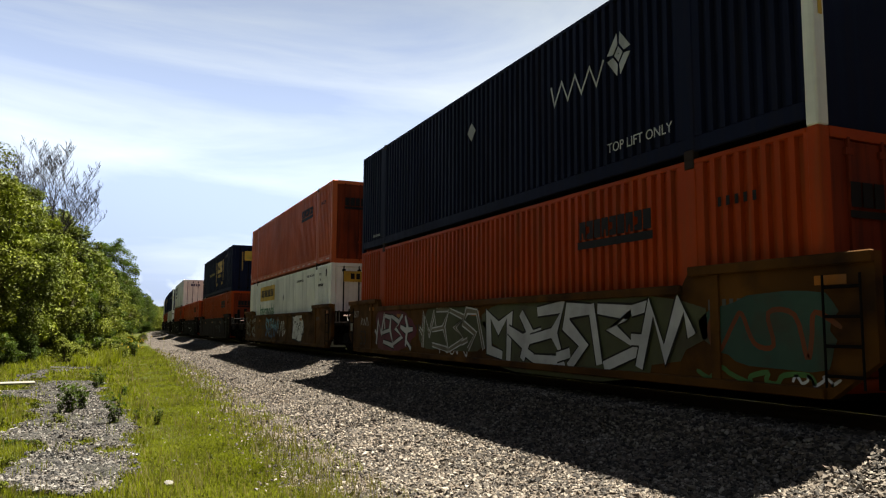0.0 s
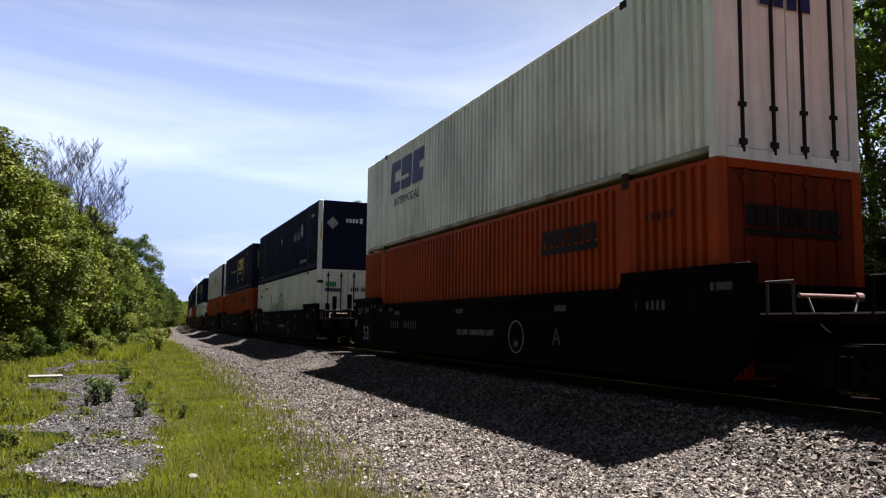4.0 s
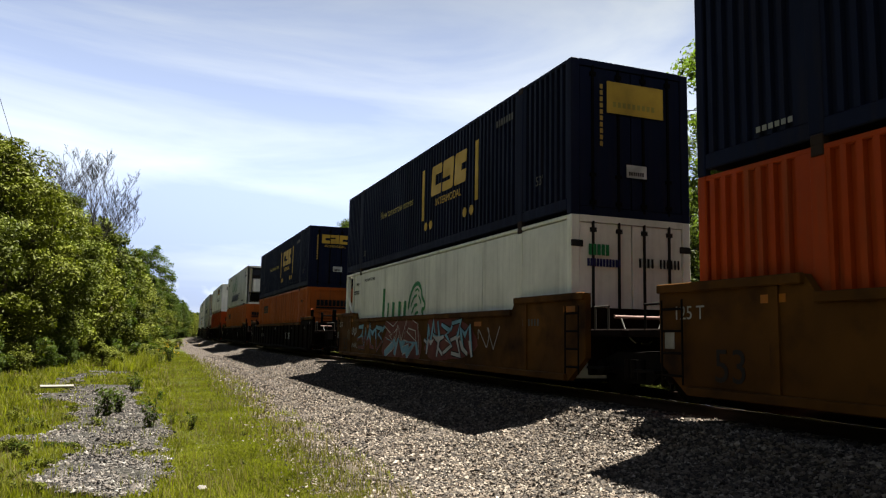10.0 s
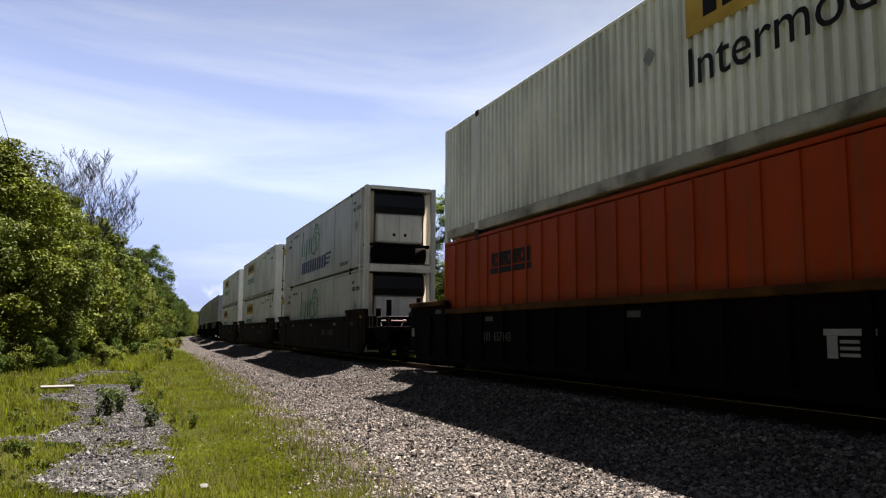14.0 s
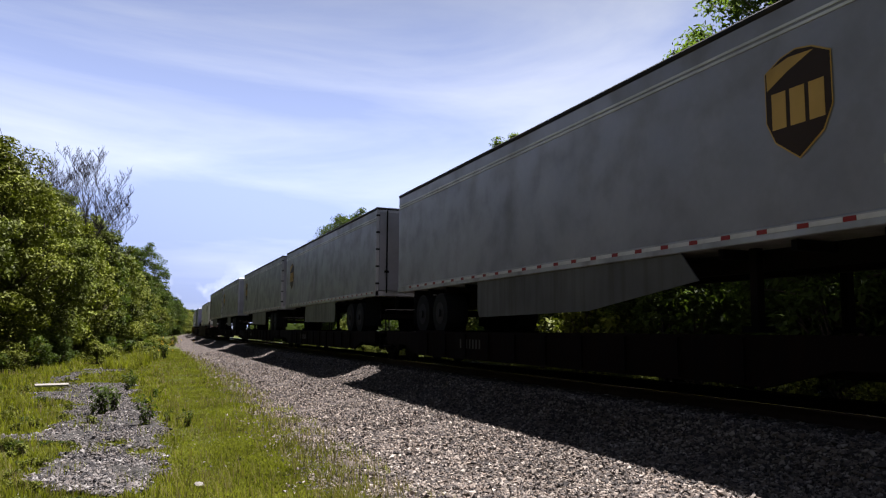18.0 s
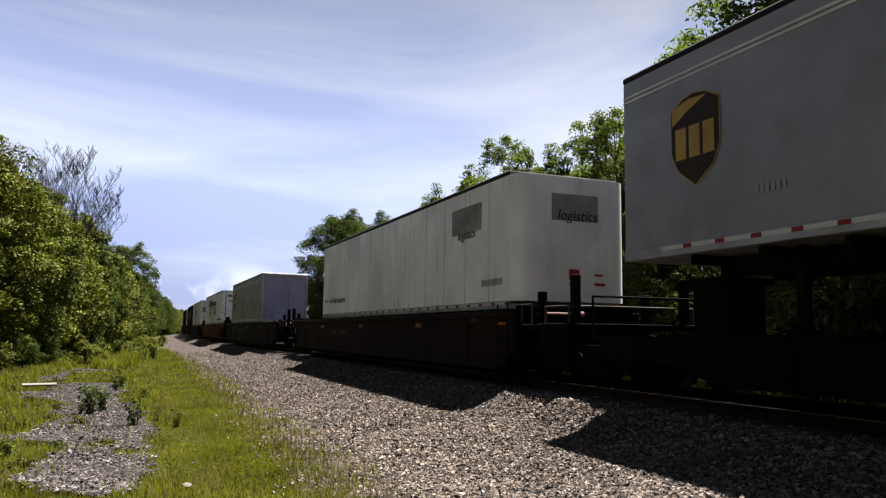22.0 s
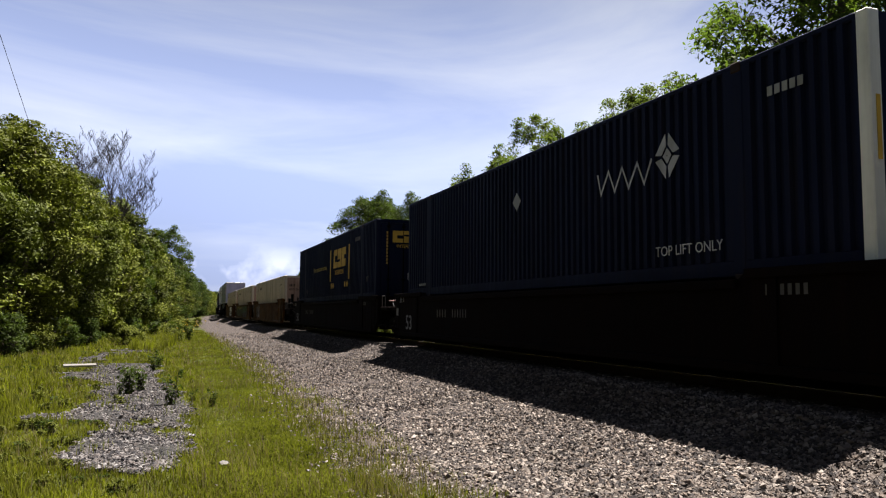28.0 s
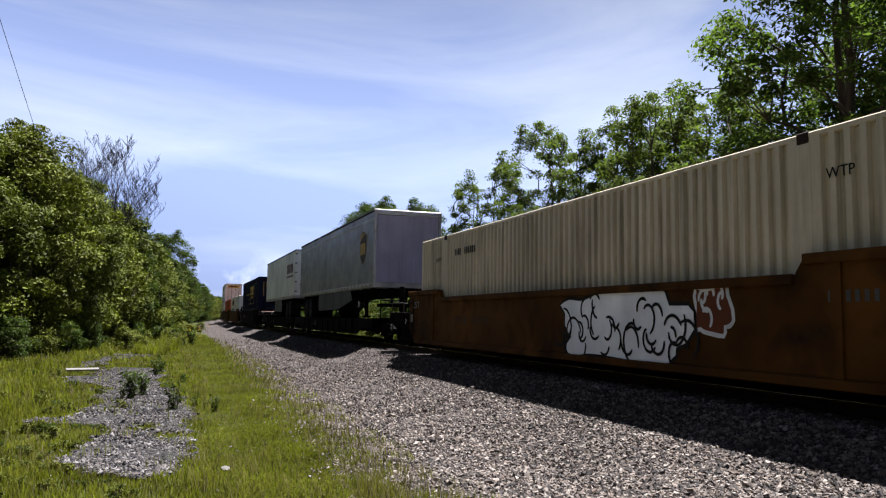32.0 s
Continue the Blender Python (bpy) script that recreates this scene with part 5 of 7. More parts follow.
def well_car(paint, label, half=8.75, ribs=False, trucks=(-9.75,), deck=None, letter="", numbers=True, amber=True, level=False, ends=(), reach=2.35):
    """One well of a stack car: deep steel sides with a lower middle, end platforms, rails and trucks. Rail top is z 0."""
    t = thing("well_car", label, "rail car", "cars of the train")
    pm = M[paint]
    top, high = (1.44, 1.66) if deck is None else (deck + 0.02, deck + 0.14)
    if level:
        top, high = 1.31, 1.31
    ydrop = half - 2.55
    out = [(-half, 0.58), (-half + 0.55, 0.18), (half - 0.55, 0.18), (half, 0.58), (half, high)] + ([] if level else [(ydrop, high), (ydrop - 0.16, top), (-ydrop + 0.16, top), (-ydrop, high)]) + [(-half, high)]
    for nm, x0, x1 in (("side_sill", -1.44, -1.33), ("side_sill", 1.33, 1.44)):
        bm = bmesh.new()
        poly_prism(bm, out, x0, x1)
        part(nm, bm, pm, t)
        o = -1 if x0 < 0 else 1
        xa, xb = sorted((o * 1.43, o * 1.50))
        bm = boxes((xa, xb, -half, half, top - 0.11, top + 0.012)) if level else boxes((xa, xb, -ydrop + 0.16, ydrop - 0.16, top - 0.11, top + 0.012), (xa, xb, -half, -ydrop, high - 0.11, high + 0.012), (xa, xb, ydrop, half, high - 0.11, high + 0.012))
        part("top_chord", rounded(bm, 0.012), M["car_brown"] if ribs else pm, t)
        part("bottom_chord", rounded(boxes((xa, xb, -half + 0.6, half - 0.6, 0.175, 0.29)), 0.012), pm, t)
        if ribs:
            first = part("side_rib", boxes((xa, xb - (0.012 if o > 0 else 0), -half + 0.9, -half + 1.02, 0.292, top - 0.113)), pm, t)
            for i in range(1, int((2 * half - 1.6) / 1.05) + 1):
                again(first, Matrix.Translation((0, i * 1.05, 0)))
        else:
            first = part("side_rib", boxes((xa + 0.03 * (o < 0), xb - 0.03 * (o > 0), -ydrop - 0.5, -ydrop - 0.36, 0.292, high - 0.113)), pm, t)
            again(first, Matrix.Translation((0, 2 * ydrop + 0.86, 0)))
    z_floor = 0.206 if deck is None else deck - 0.02
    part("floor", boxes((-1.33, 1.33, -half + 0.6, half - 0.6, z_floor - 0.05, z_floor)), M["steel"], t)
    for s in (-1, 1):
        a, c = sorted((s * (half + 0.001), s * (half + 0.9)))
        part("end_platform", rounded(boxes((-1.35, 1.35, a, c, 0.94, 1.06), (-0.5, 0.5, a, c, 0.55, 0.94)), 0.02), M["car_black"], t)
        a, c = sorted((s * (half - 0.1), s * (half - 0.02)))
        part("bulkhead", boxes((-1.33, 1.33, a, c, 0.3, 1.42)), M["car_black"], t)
        for x in (-1.32, 1.32):
            bm = bmesh.new()
            rod(bm, (x, s * (half + 0.12), 1.06), (x, s * (half + 0.12), 1.42), 0.018), rod(bm, (x, s * (half + 0.5), 1.06), (x, s * (half + 0.5), 1.42), 0.018)
            rod(bm, (x, s * (half + 0.1), 1.42), (x, s * (half + 0.52), 1.42), 0.018)
            part("grab_rail", bm, M["car_stencil" if s < 0 and x < 0 else "steel"], t, "worn grey bent grab iron" if s < 0 and x < 0 else "")
        bm = bmesh.new()
        for i in range(4):
            rod(bm, (-1.5, s * (half - 0.55), 0.42 + i * 0.3), (-1.5, s * (half - 0.12), 0.42 + i * 0.3), 0.017)
        for k in (0.55, 0.12):
            rod(bm, (-1.5, s * (half - k), 0.3), (-1.5, s * (half - k), 1.45), 0.014)
        part("ladder", bm, M["steel"], t)
        part("step", boxes((-1.48, -1.2, min(s * (half + 0.1), s * (half + 0.6)), max(s * (half + 0.1), s * (half + 0.6)), 0.42, 0.46)), M["steel"], t)
        bm = bmesh.new()
        rod(bm, (-0.7, s * half, 0.6), (-0.3, s * (half + 1.2), 0.5), 0.03), rod(bm, (-0.3, s * (half + 1.2), 0.5), (0.0, s * (half + 1.3), 0.62), 0.03)
        part("air_hose", bm, M["rubber"], t)
    for s in ends:                               # decks over the outer trucks, with guide posts and handrails
        a, c = sorted((s * (half + 0.903), s * (half + reach)))
        part("end_deck", rounded(boxes((-1.38, 1.38, a, c, 0.96, 1.07)), 0.015), M["car_black"], t)
        part("draft_sill", boxes((-0.3, 0.3, a, c, 0.62, 0.957)), M["car_black"], t)
        part("deck_skirt", boxes((-1.375, -1.30, a, c, 0.70, 0.957)), M["car_black"], t)
        part("end_step", boxes((-1.42, -1.12, c - 0.42 if s > 0 else a, c if s > 0 else a + 0.42, 0.36, 0.40), (-1.40, -1.37, c - 0.40 if s > 0 else a + 0.02, c - 0.37 if s > 0 else a + 0.05, 0.40, 0.96),
                                (-1.40, -1.37, c - 0.06 if s > 0 else a + 0.36, c - 0.03 if s > 0 else a + 0.39, 0.40, 0.96)), M["steel"], t)
        for x, y, z1 in ((-1.16, half + 0.62, 1.66), (-1.16, half + 1.75, 1.9), (1.16, half + 0.62, 1.66), (1.16, half + 1.75, 1.9)):
            part("guide_post", rounded(boxes((x - 0.07, x + 0.07, s * y - 0.07, s * y + 0.07, 1.06, z1)), 0.012), M["steel"], t)
        bm = bmesh.new()
        y0, y1 = s * (half + 1.0), s * (half + reach - 0.06)
        rod(bm, (-1.32, y0, 1.07), (-1.32, y0, 1.36), 0.018), rod(bm, (-1.32, y1, 1.07), (-1.32, y1, 1.36), 0.018), rod(bm, (-1.32, y0, 1.36), (-1.32, y1, 1.36), 0.018)
        rod(bm, (-1.32, y1, 1.36), (1.32, y1, 1.36), 0.018), rod(bm, (1.32, y1, 1.07), (1.32, y1, 1.36), 0.018)
        part("handrail", bm, M["car_stencil"], t, "worn grey handrail")
    for y in trucks:
        bogie(t, y)
        if y < 0 and len(trucks) > 1 or ribs:
            s = math.copysign(1, y)
            bm = boxes((-0.13, 0.13, min(s * half, s * (half + 1.7)), max(s * half, s * (half + 1.7)), 0.62, 0.84), (-0.24, 0.24, min(s * (half + 1.45), s * (half + 1.8)), max(s * (half + 1.45), s * (half + 1.8)), 0.56, 0.92))
            part("coupler", rounded(bm, 0.02), M["steel"], t)
        part("end_beam", boxes((-0.42, 0.42, min(y, y - math.copysign(1.1, y)), max(y, y - math.copysign(1.1, y)), 0.72, 0.95)), M["steel"], t)
    if amber:
        for y in (-half + 0.5, -half / 2, 0.0, half / 2, half - 2.1):
            hi_ = high if abs(y) > ydrop else top
            part("reflector", boxes((-1.448, -1.438, y - 0.19, y + 0.19, hi_ - 0.31, hi_ - 0.21)), M["amber_mark" if paint != "car_black" else "car_mark"], t)
    if numbers and not ribs:
        y0 = half - (6.4 if level else 10.7 if paint == "car_dark" else 3.7)
        ink = "car_stencil" if paint == "car_brown" and not level else "car_mark"
        bars(t, ink, -1.442, y0 - 0.8, y0, 0.76, 0.2, 4, ratio=0.3)
        bars(t, ink, -1.442, y0 - 2.2, y0 - 1.15, 0.76, 0.2, 6, ratio=0.3)
    part("placard_plate", boxes((-1.448, -1.438, half - 0.32, half - 0.12, 0.78, 1.02)), M["grey_mark"], t)
    bars(t, "car_mark", -1.442, -half + 1.6, -half + 2.3, 1.12, 0.13, 6, ratio=0.5)
    if letter:
        words(t, letter, 0.42, "car_mark", -1.446, half - 13.0, 0.55)
    if ribs:
        words(t, "657143", 0.27, "car_mark", -1.502, half - 5.85, 0.72)
        bars(t, "car_mark", -1.446, half - 5.15, half - 4.65, 0.72, 0.19, 4, ratio=0.4)
        for y0, y1 in ((-4.06, -3.42), (-4.92, -4.24)):
            bm = boxes((-1.449, -1.441, y0, y1, 0.88, 0.95), (-1.449, -1.441, y0 + 0.04, y0 + 0.17, 0.64, 0.878), (-1.449, -1.441, y1 - 0.17, y1 - 0.04, 0.64, 0.878))
            for i in range(3):
                box(bm, -1.449, -1.441, y0 + 0.2, y1 - 0.2, 0.66 + 0.07 * i, 0.695 + 0.07 * i)
            part("brand_mark", bm, M["grey_mark"], t, "faded pale striped block mark")
    else:
        words(t, "125 T", 0.26, "grey_mark", -1.446, half - 0.62, 1.18)
        words(t, "53", 0.6, "grey_mark" if paint == "car_black" else "black_mark", -1.446, half - 1.38, 0.38)
    if paint == "car_black" and not ribs and deck is None:
        for y, text in ((1.5, "53"), (2.9, "48"), (3.9, "45")):
            words(t, text, 0.17, "grey_mark", -1.446, half - y, 1.24)
            part("tick_mark", boxes((-1.449, -1.441, half - y + 0.2, half - y + 0.225, 1.2, 1.4)), M["grey_mark"], t)
        words(t, "LD LMT 118600 PER UNIT", 0.17, "grey_mark", -1.446, half - 9.6, 0.66)
        bm = bmesh.new()
        ring_shape(bm, -1.446, half - 11.5, 0.66, 0.29, 0.31, 0, 360, 24)
        part("round_plate", bm, M["grey_mark"], t, "thin pale ring mark")
        words(t, "H", 0.2, "grey_mark", -1.448, half - 11.5, 0.46)
    bm = bmesh.new()
    rod(bm, (-1.15, -half - 0.42, 1.26), (-0.2, -half - 0.42, 1.26), 0.028, 12)
    disc(bm, 0, -0.2, -half - 0.42, 1.26, 0.055, 0.1, 12)
    part("brake_pipe", bm, M["pale_pipe"], t, "pale pinkish brake pipe")
    for x1, x2, sag in ((-1.05, -0.85, 0.06), (-0.25, -0.75, 0.14)):
        bm = bmesh.new()
        pts = [Vector((x1 + (x2 - x1) * i / 6, -half - 0.46 - 0.02 * i, 1.24 - 0.4 * (i / 6) ** 0.8 - sag * math.sin(math.pi * i / 6))) for i in range(7)]
        for p, q in zip(pts, pts[1:]):
            rod(bm, p, q, 0.012, 5)
        part("hose", bm, M["grey_mark"], t, "thin pale hanging hose")
    for y in (-half + 0.05, -half + 0.32) if ribs else ():
        gp = part("guide_post", rounded(boxes((-1.47, -1.39, y - 0.03, y + 0.03, high, high + 0.3)), 0.01), M["steel"], t)
        part("post_cap", rounded(boxes((-1.475, -1.385, y - 0.035, y + 0.035, high + 0.3, high + 0.34)), 0.006), M["rust_orange"], gp)
    if ribs:
        for y in (-half - 0.35, half + 0.35):
            for x in (-1.1, 1.1):
                part("guide_post", rounded(boxes((x - 0.05, x + 0.05, y - 0.05, y + 0.05, 1.06, 1.85)), 0.012), M["steel"], t)
            part("end_rail", rounded(boxes((-1.05, 1.05, y - 0.03, y + 0.03, 1.42, 1.48)), 0.01), M["steel"], t)
            part("end_rail", rounded(boxes((-1.05, 1.05, y - 0.03, y + 0.03, 1.68, 1.74)), 0.01), M["steel"], t)
    return t


def flat_car(label, half=8.9, trucks=(-9.4,)):
    """A low flat car: a deck on a deep centre beam between fish-bellied side sills, a hitch and trucks. Rail top is z 0."""
    t = thing("flat_car", label, "rail car", "cars of the train")
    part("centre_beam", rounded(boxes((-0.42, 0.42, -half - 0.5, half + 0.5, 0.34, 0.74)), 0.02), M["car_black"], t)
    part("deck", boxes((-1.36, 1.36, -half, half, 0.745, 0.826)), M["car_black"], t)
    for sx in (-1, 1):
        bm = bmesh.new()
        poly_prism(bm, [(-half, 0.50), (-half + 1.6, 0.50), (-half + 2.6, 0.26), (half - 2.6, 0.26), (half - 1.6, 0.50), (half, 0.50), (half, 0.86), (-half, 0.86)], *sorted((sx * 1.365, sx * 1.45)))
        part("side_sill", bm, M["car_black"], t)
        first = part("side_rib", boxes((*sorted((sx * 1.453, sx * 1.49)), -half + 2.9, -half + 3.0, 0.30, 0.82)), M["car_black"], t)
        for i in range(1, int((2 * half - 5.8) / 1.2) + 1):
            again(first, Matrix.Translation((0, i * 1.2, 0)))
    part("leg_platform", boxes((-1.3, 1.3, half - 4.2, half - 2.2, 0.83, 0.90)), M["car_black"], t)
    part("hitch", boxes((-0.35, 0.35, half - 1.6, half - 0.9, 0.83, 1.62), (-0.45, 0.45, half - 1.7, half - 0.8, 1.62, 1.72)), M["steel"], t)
    for s in (-1, 1):
        part("end_platform", boxes((-1.3, 1.3, min(s * half, s * (half + 0.5)), max(s * half, s * (half + 0.5)), 0.8, 0.88)), M["car_black"], t)
        for x in (-1.25, 1.25):
            bm = bmesh.new()
            rod(bm, (x, s * (half + 0.45), 0.88), (x, s * (half + 0.45), 1.5), 0.02)
            part("rail_post", bm, M["steel"], t)
        bm = bmesh.new()
        rod(bm, (-1.25, s * (half + 0.45), 1.5), (1.25, s * (half + 0.45), 1.5), 0.02)
        part("handrail", bm, M["steel"], t)
        st = part("step", boxes((-1.45, -1.15, min(s * half, s * (half + 0.4)), max(s * half, s * (half + 0.4)), 0.4, 0.44)), M["steel"], t)
        part("step_hanger", boxes((-1.32, -1.28, min(s * half, s * (half + 0.1)), max(s * half, s * (half + 0.1)), 0.44, 0.8)), M["steel"], st)
    bars(t, "car_stencil", -1.452, half - 6.6, half - 5.4, 0.5, 0.2, 7, ratio=0.45)
    for y in trucks:
        bogie(t, y)
    return t


GLYPHS = (
    ([(0.95, 0.0), (0.7, 1.0)], [(0.74, 0.92), (0.1, 1.02), (0.0, 0.66), (0.6, 0.4), (0.1, 0.0)], [(0.2, 0.3), (-0.15, 0.12)]),
    ([(0.05, 0.98), (0.85, 0.8), (0.3, 0.6), (0.95, 0.3), (0.1, 0.02)], [(0.85, 0.8), (1.15, 0.98)]),
    ([(0.4, -0.02), (0.62, 0.6), (0.4, 1.0)], [(-0.1, 0.62), (0.5, 0.45), (1.1, 0.6)], [(0.5, 0.2), (1.0, 0.0)]),
    ([(0.9, 0.0), (0.82, 0.96), (0.4, 0.7), (0.05, 0.9), (0.1, 0.2), (0.6, 0.1)],),
    ([(0.1, 0.0), (0.3, 0.9), (0.55, 0.3), (0.9, 1.0), (1.05, 0.5)], [(0.2, 0.4), (-0.1, 0.5)]),
    ([(0.1, 0.95), (0.85, 0.98), (0.6, 0.55), (0.9, 0.02), (0.0, 0.1)], [(0.6, 0.55), (-0.1, 0.44)]),
)


def graffiti(t, style, seed, y0, y1, z0, z1, fill, line, n, lower="", cloud="", wide=0.0):
    """Spray paint on a car's side, overlapping forms that spell nothing. block: heavy outlined strokes; wild: long curved bands;
    bubble: one pale shape with lines in it; tag: a single thin looping line."""
    r_ = random.Random(seed)
    h, w = z1 - z0, (y1 - y0) / n
    x = -1.446

    def put(name, strokes, r, material, x, low=z0 - 0.05, high=z1 + 0.05):
        bm = bmesh.new()
        for i, pts in enumerate(strokes):
            stroke(bm, pts, r, x - 0.0003 * i, low, high)
        tagged(part(name, bm, M[material], t), "spray-painted form on the car's side", kind="stuff")

    if cloud:
        bm = bmesh.new()
        k = 26
        pts = []
        for i in range(k):
            a = 2 * math.pi * i / k
            q = 1 + 0.12 * math.sin(3 * a + seed) + r_.uniform(-0.06, 0.06)
            pts.append(((y0 + y1) / 2 + (y1 - y0) * 0.54 * q * math.copysign(abs(math.cos(a)) ** 0.6, math.cos(a)), min(z1 + 0.06, max(z0 - 0.06, (z0 + z1) / 2 + h * 0.56 * math.sin(a) * q))))
        skewed(bm, pts, x, 0.001)
        part("graffiti_ground", bm, M[cloud], t, "sprayed patch of colour")
        x -= 0.002
    if style == "tag":
        pts = []
        for i in range(n * 4 + 1):
            f = i / (n * 4)
            pts.append((y1 - f * (y1 - y0) + r_.uniform(-0.25, 0.25) * w, z0 + h * (0.5 + 0.5 * math.sin(i * 1.7 + seed) * r_.uniform(0.5, 1.0))))
        put("graffiti_line", [curve_through(pts, 4)], wide or 0.016, line, x)
        return
    if style == "bubble":
        bm = bmesh.new()
        pts = []
        for i in range(30):
            a = 2 * math.pi * i / 30
            q = 0.92 + 0.10 * math.cos(5 * a + seed) + r_.uniform(-0.05, 0.05)
            pts.append(((y0 + y1) / 2 + (y1 - y0) * 0.52 * q * math.copysign(abs(math.cos(a)) ** 0.5, math.cos(a)), (z0 + z1) / 2 + h * 0.52 * q * math.copysign(abs(math.sin(a)) ** 0.6, math.sin(a))))
        skewed(bm, pts, x, 0.001)
        part("graffiti_fill", bm, M[fill], t, "sprayed pale form")
        put("graffiti_line", [pts + pts[:1]], 0.03, line, x - 0.002)
        for i in range(n):
            cy, cz = y1 - (i + 0.5) * w, z0 + h * r_.uniform(0.4, 0.6)
            lines = []
            for _ in range(7):
                a0, turn, rr = r_.uniform(0, 6.28), r_.choice((-1, 1)) * r_.uniform(1.6, 3.6), h * r_.uniform(0.14, 0.34)
                oy, oz = cy + r_.uniform(-0.5, 0.5) * w, cz + r_.uniform(-0.22, 0.22) * h
                lines.append([(oy + 0.8 * rr * (1 - 0.05 * j) * math.cos(a0 + turn * j / 9), oz + rr * (1 - 0.05 * j) * math.sin(a0 + turn * j / 9)) for j in range(10)])
            put("graffiti_line", lines, 0.024, line, x - 0.003 - 0.0016 * i, z0 + 0.05, z1 - 0.05)
        return
    r = wide or 0.1 * min(h, 1.1)
    order = list(range(len(GLYPHS)))
    r_.shuffle(order)
    for i in range(n):
        left = y1 - i * w
        strokes = []
        if style == "block":
            lean, tall = r_.uniform(-0.1, 0.1), r_.uniform(0.9, 1.0)
            for g in GLYPHS[order[i % len(order)]]:
                strokes.append([(left - (-0.06 + 1.12 * u + r_.uniform(-0.08, 0.08)) * w + lean * (q - 0.5), z0 + r + (h - 2 * r) * tall * (q + r_.uniform(-0.07, 0.07))) for u, q in g])
        else:
            for _ in range(2):
                a, up = r_.uniform(0.0, 0.5), r_.choice((0, 1))
                pts = [(left + 0.35 * w * r_.uniform(0, 1), z0 + h * (0.1 + 0.8 * up)), (left - a * w, z0 + h * r_.uniform(0.3, 0.75)),
                       (left - (a + 0.35) * w, z0 + h * (0.9 - 0.8 * up)), (left - (a + 0.7) * w, z0 + h * r_.uniform(0.35, 0.65)), (left - (1.25 + 0.3 * a) * w, z0 + h * r_.uniform(0.1, 0.9))]
                strokes.append(curve_through(pts, 6))
        lx = x - 0.005 * i
        put("graffiti_line", strokes, r + (0.045 if style == "block" else 0.028), line, lx)
        put("graffiti_fill", strokes, r, fill, lx - 0.0015)
        if lower:
            put("graffiti_fill", strokes, r * 0.98, lower, lx - 0.003, z0 - 0.05, z0 + h * r_.uniform(0.42, 0.58))


CAR_LABELS = {"car_brown": "rust-brown steel well car with worn paint", "car_black": "grimy black-brown steel well car", "car_dark": "dark rust-brown steel well car"}


def rail_car(ob, middle):
    ob.matrix_basis = along(middle, 0, RAIL)
    MOVERS.append((ob, middle, RAIL))
    return ob


LOW, HIGH_Z = 1.03, 3.93
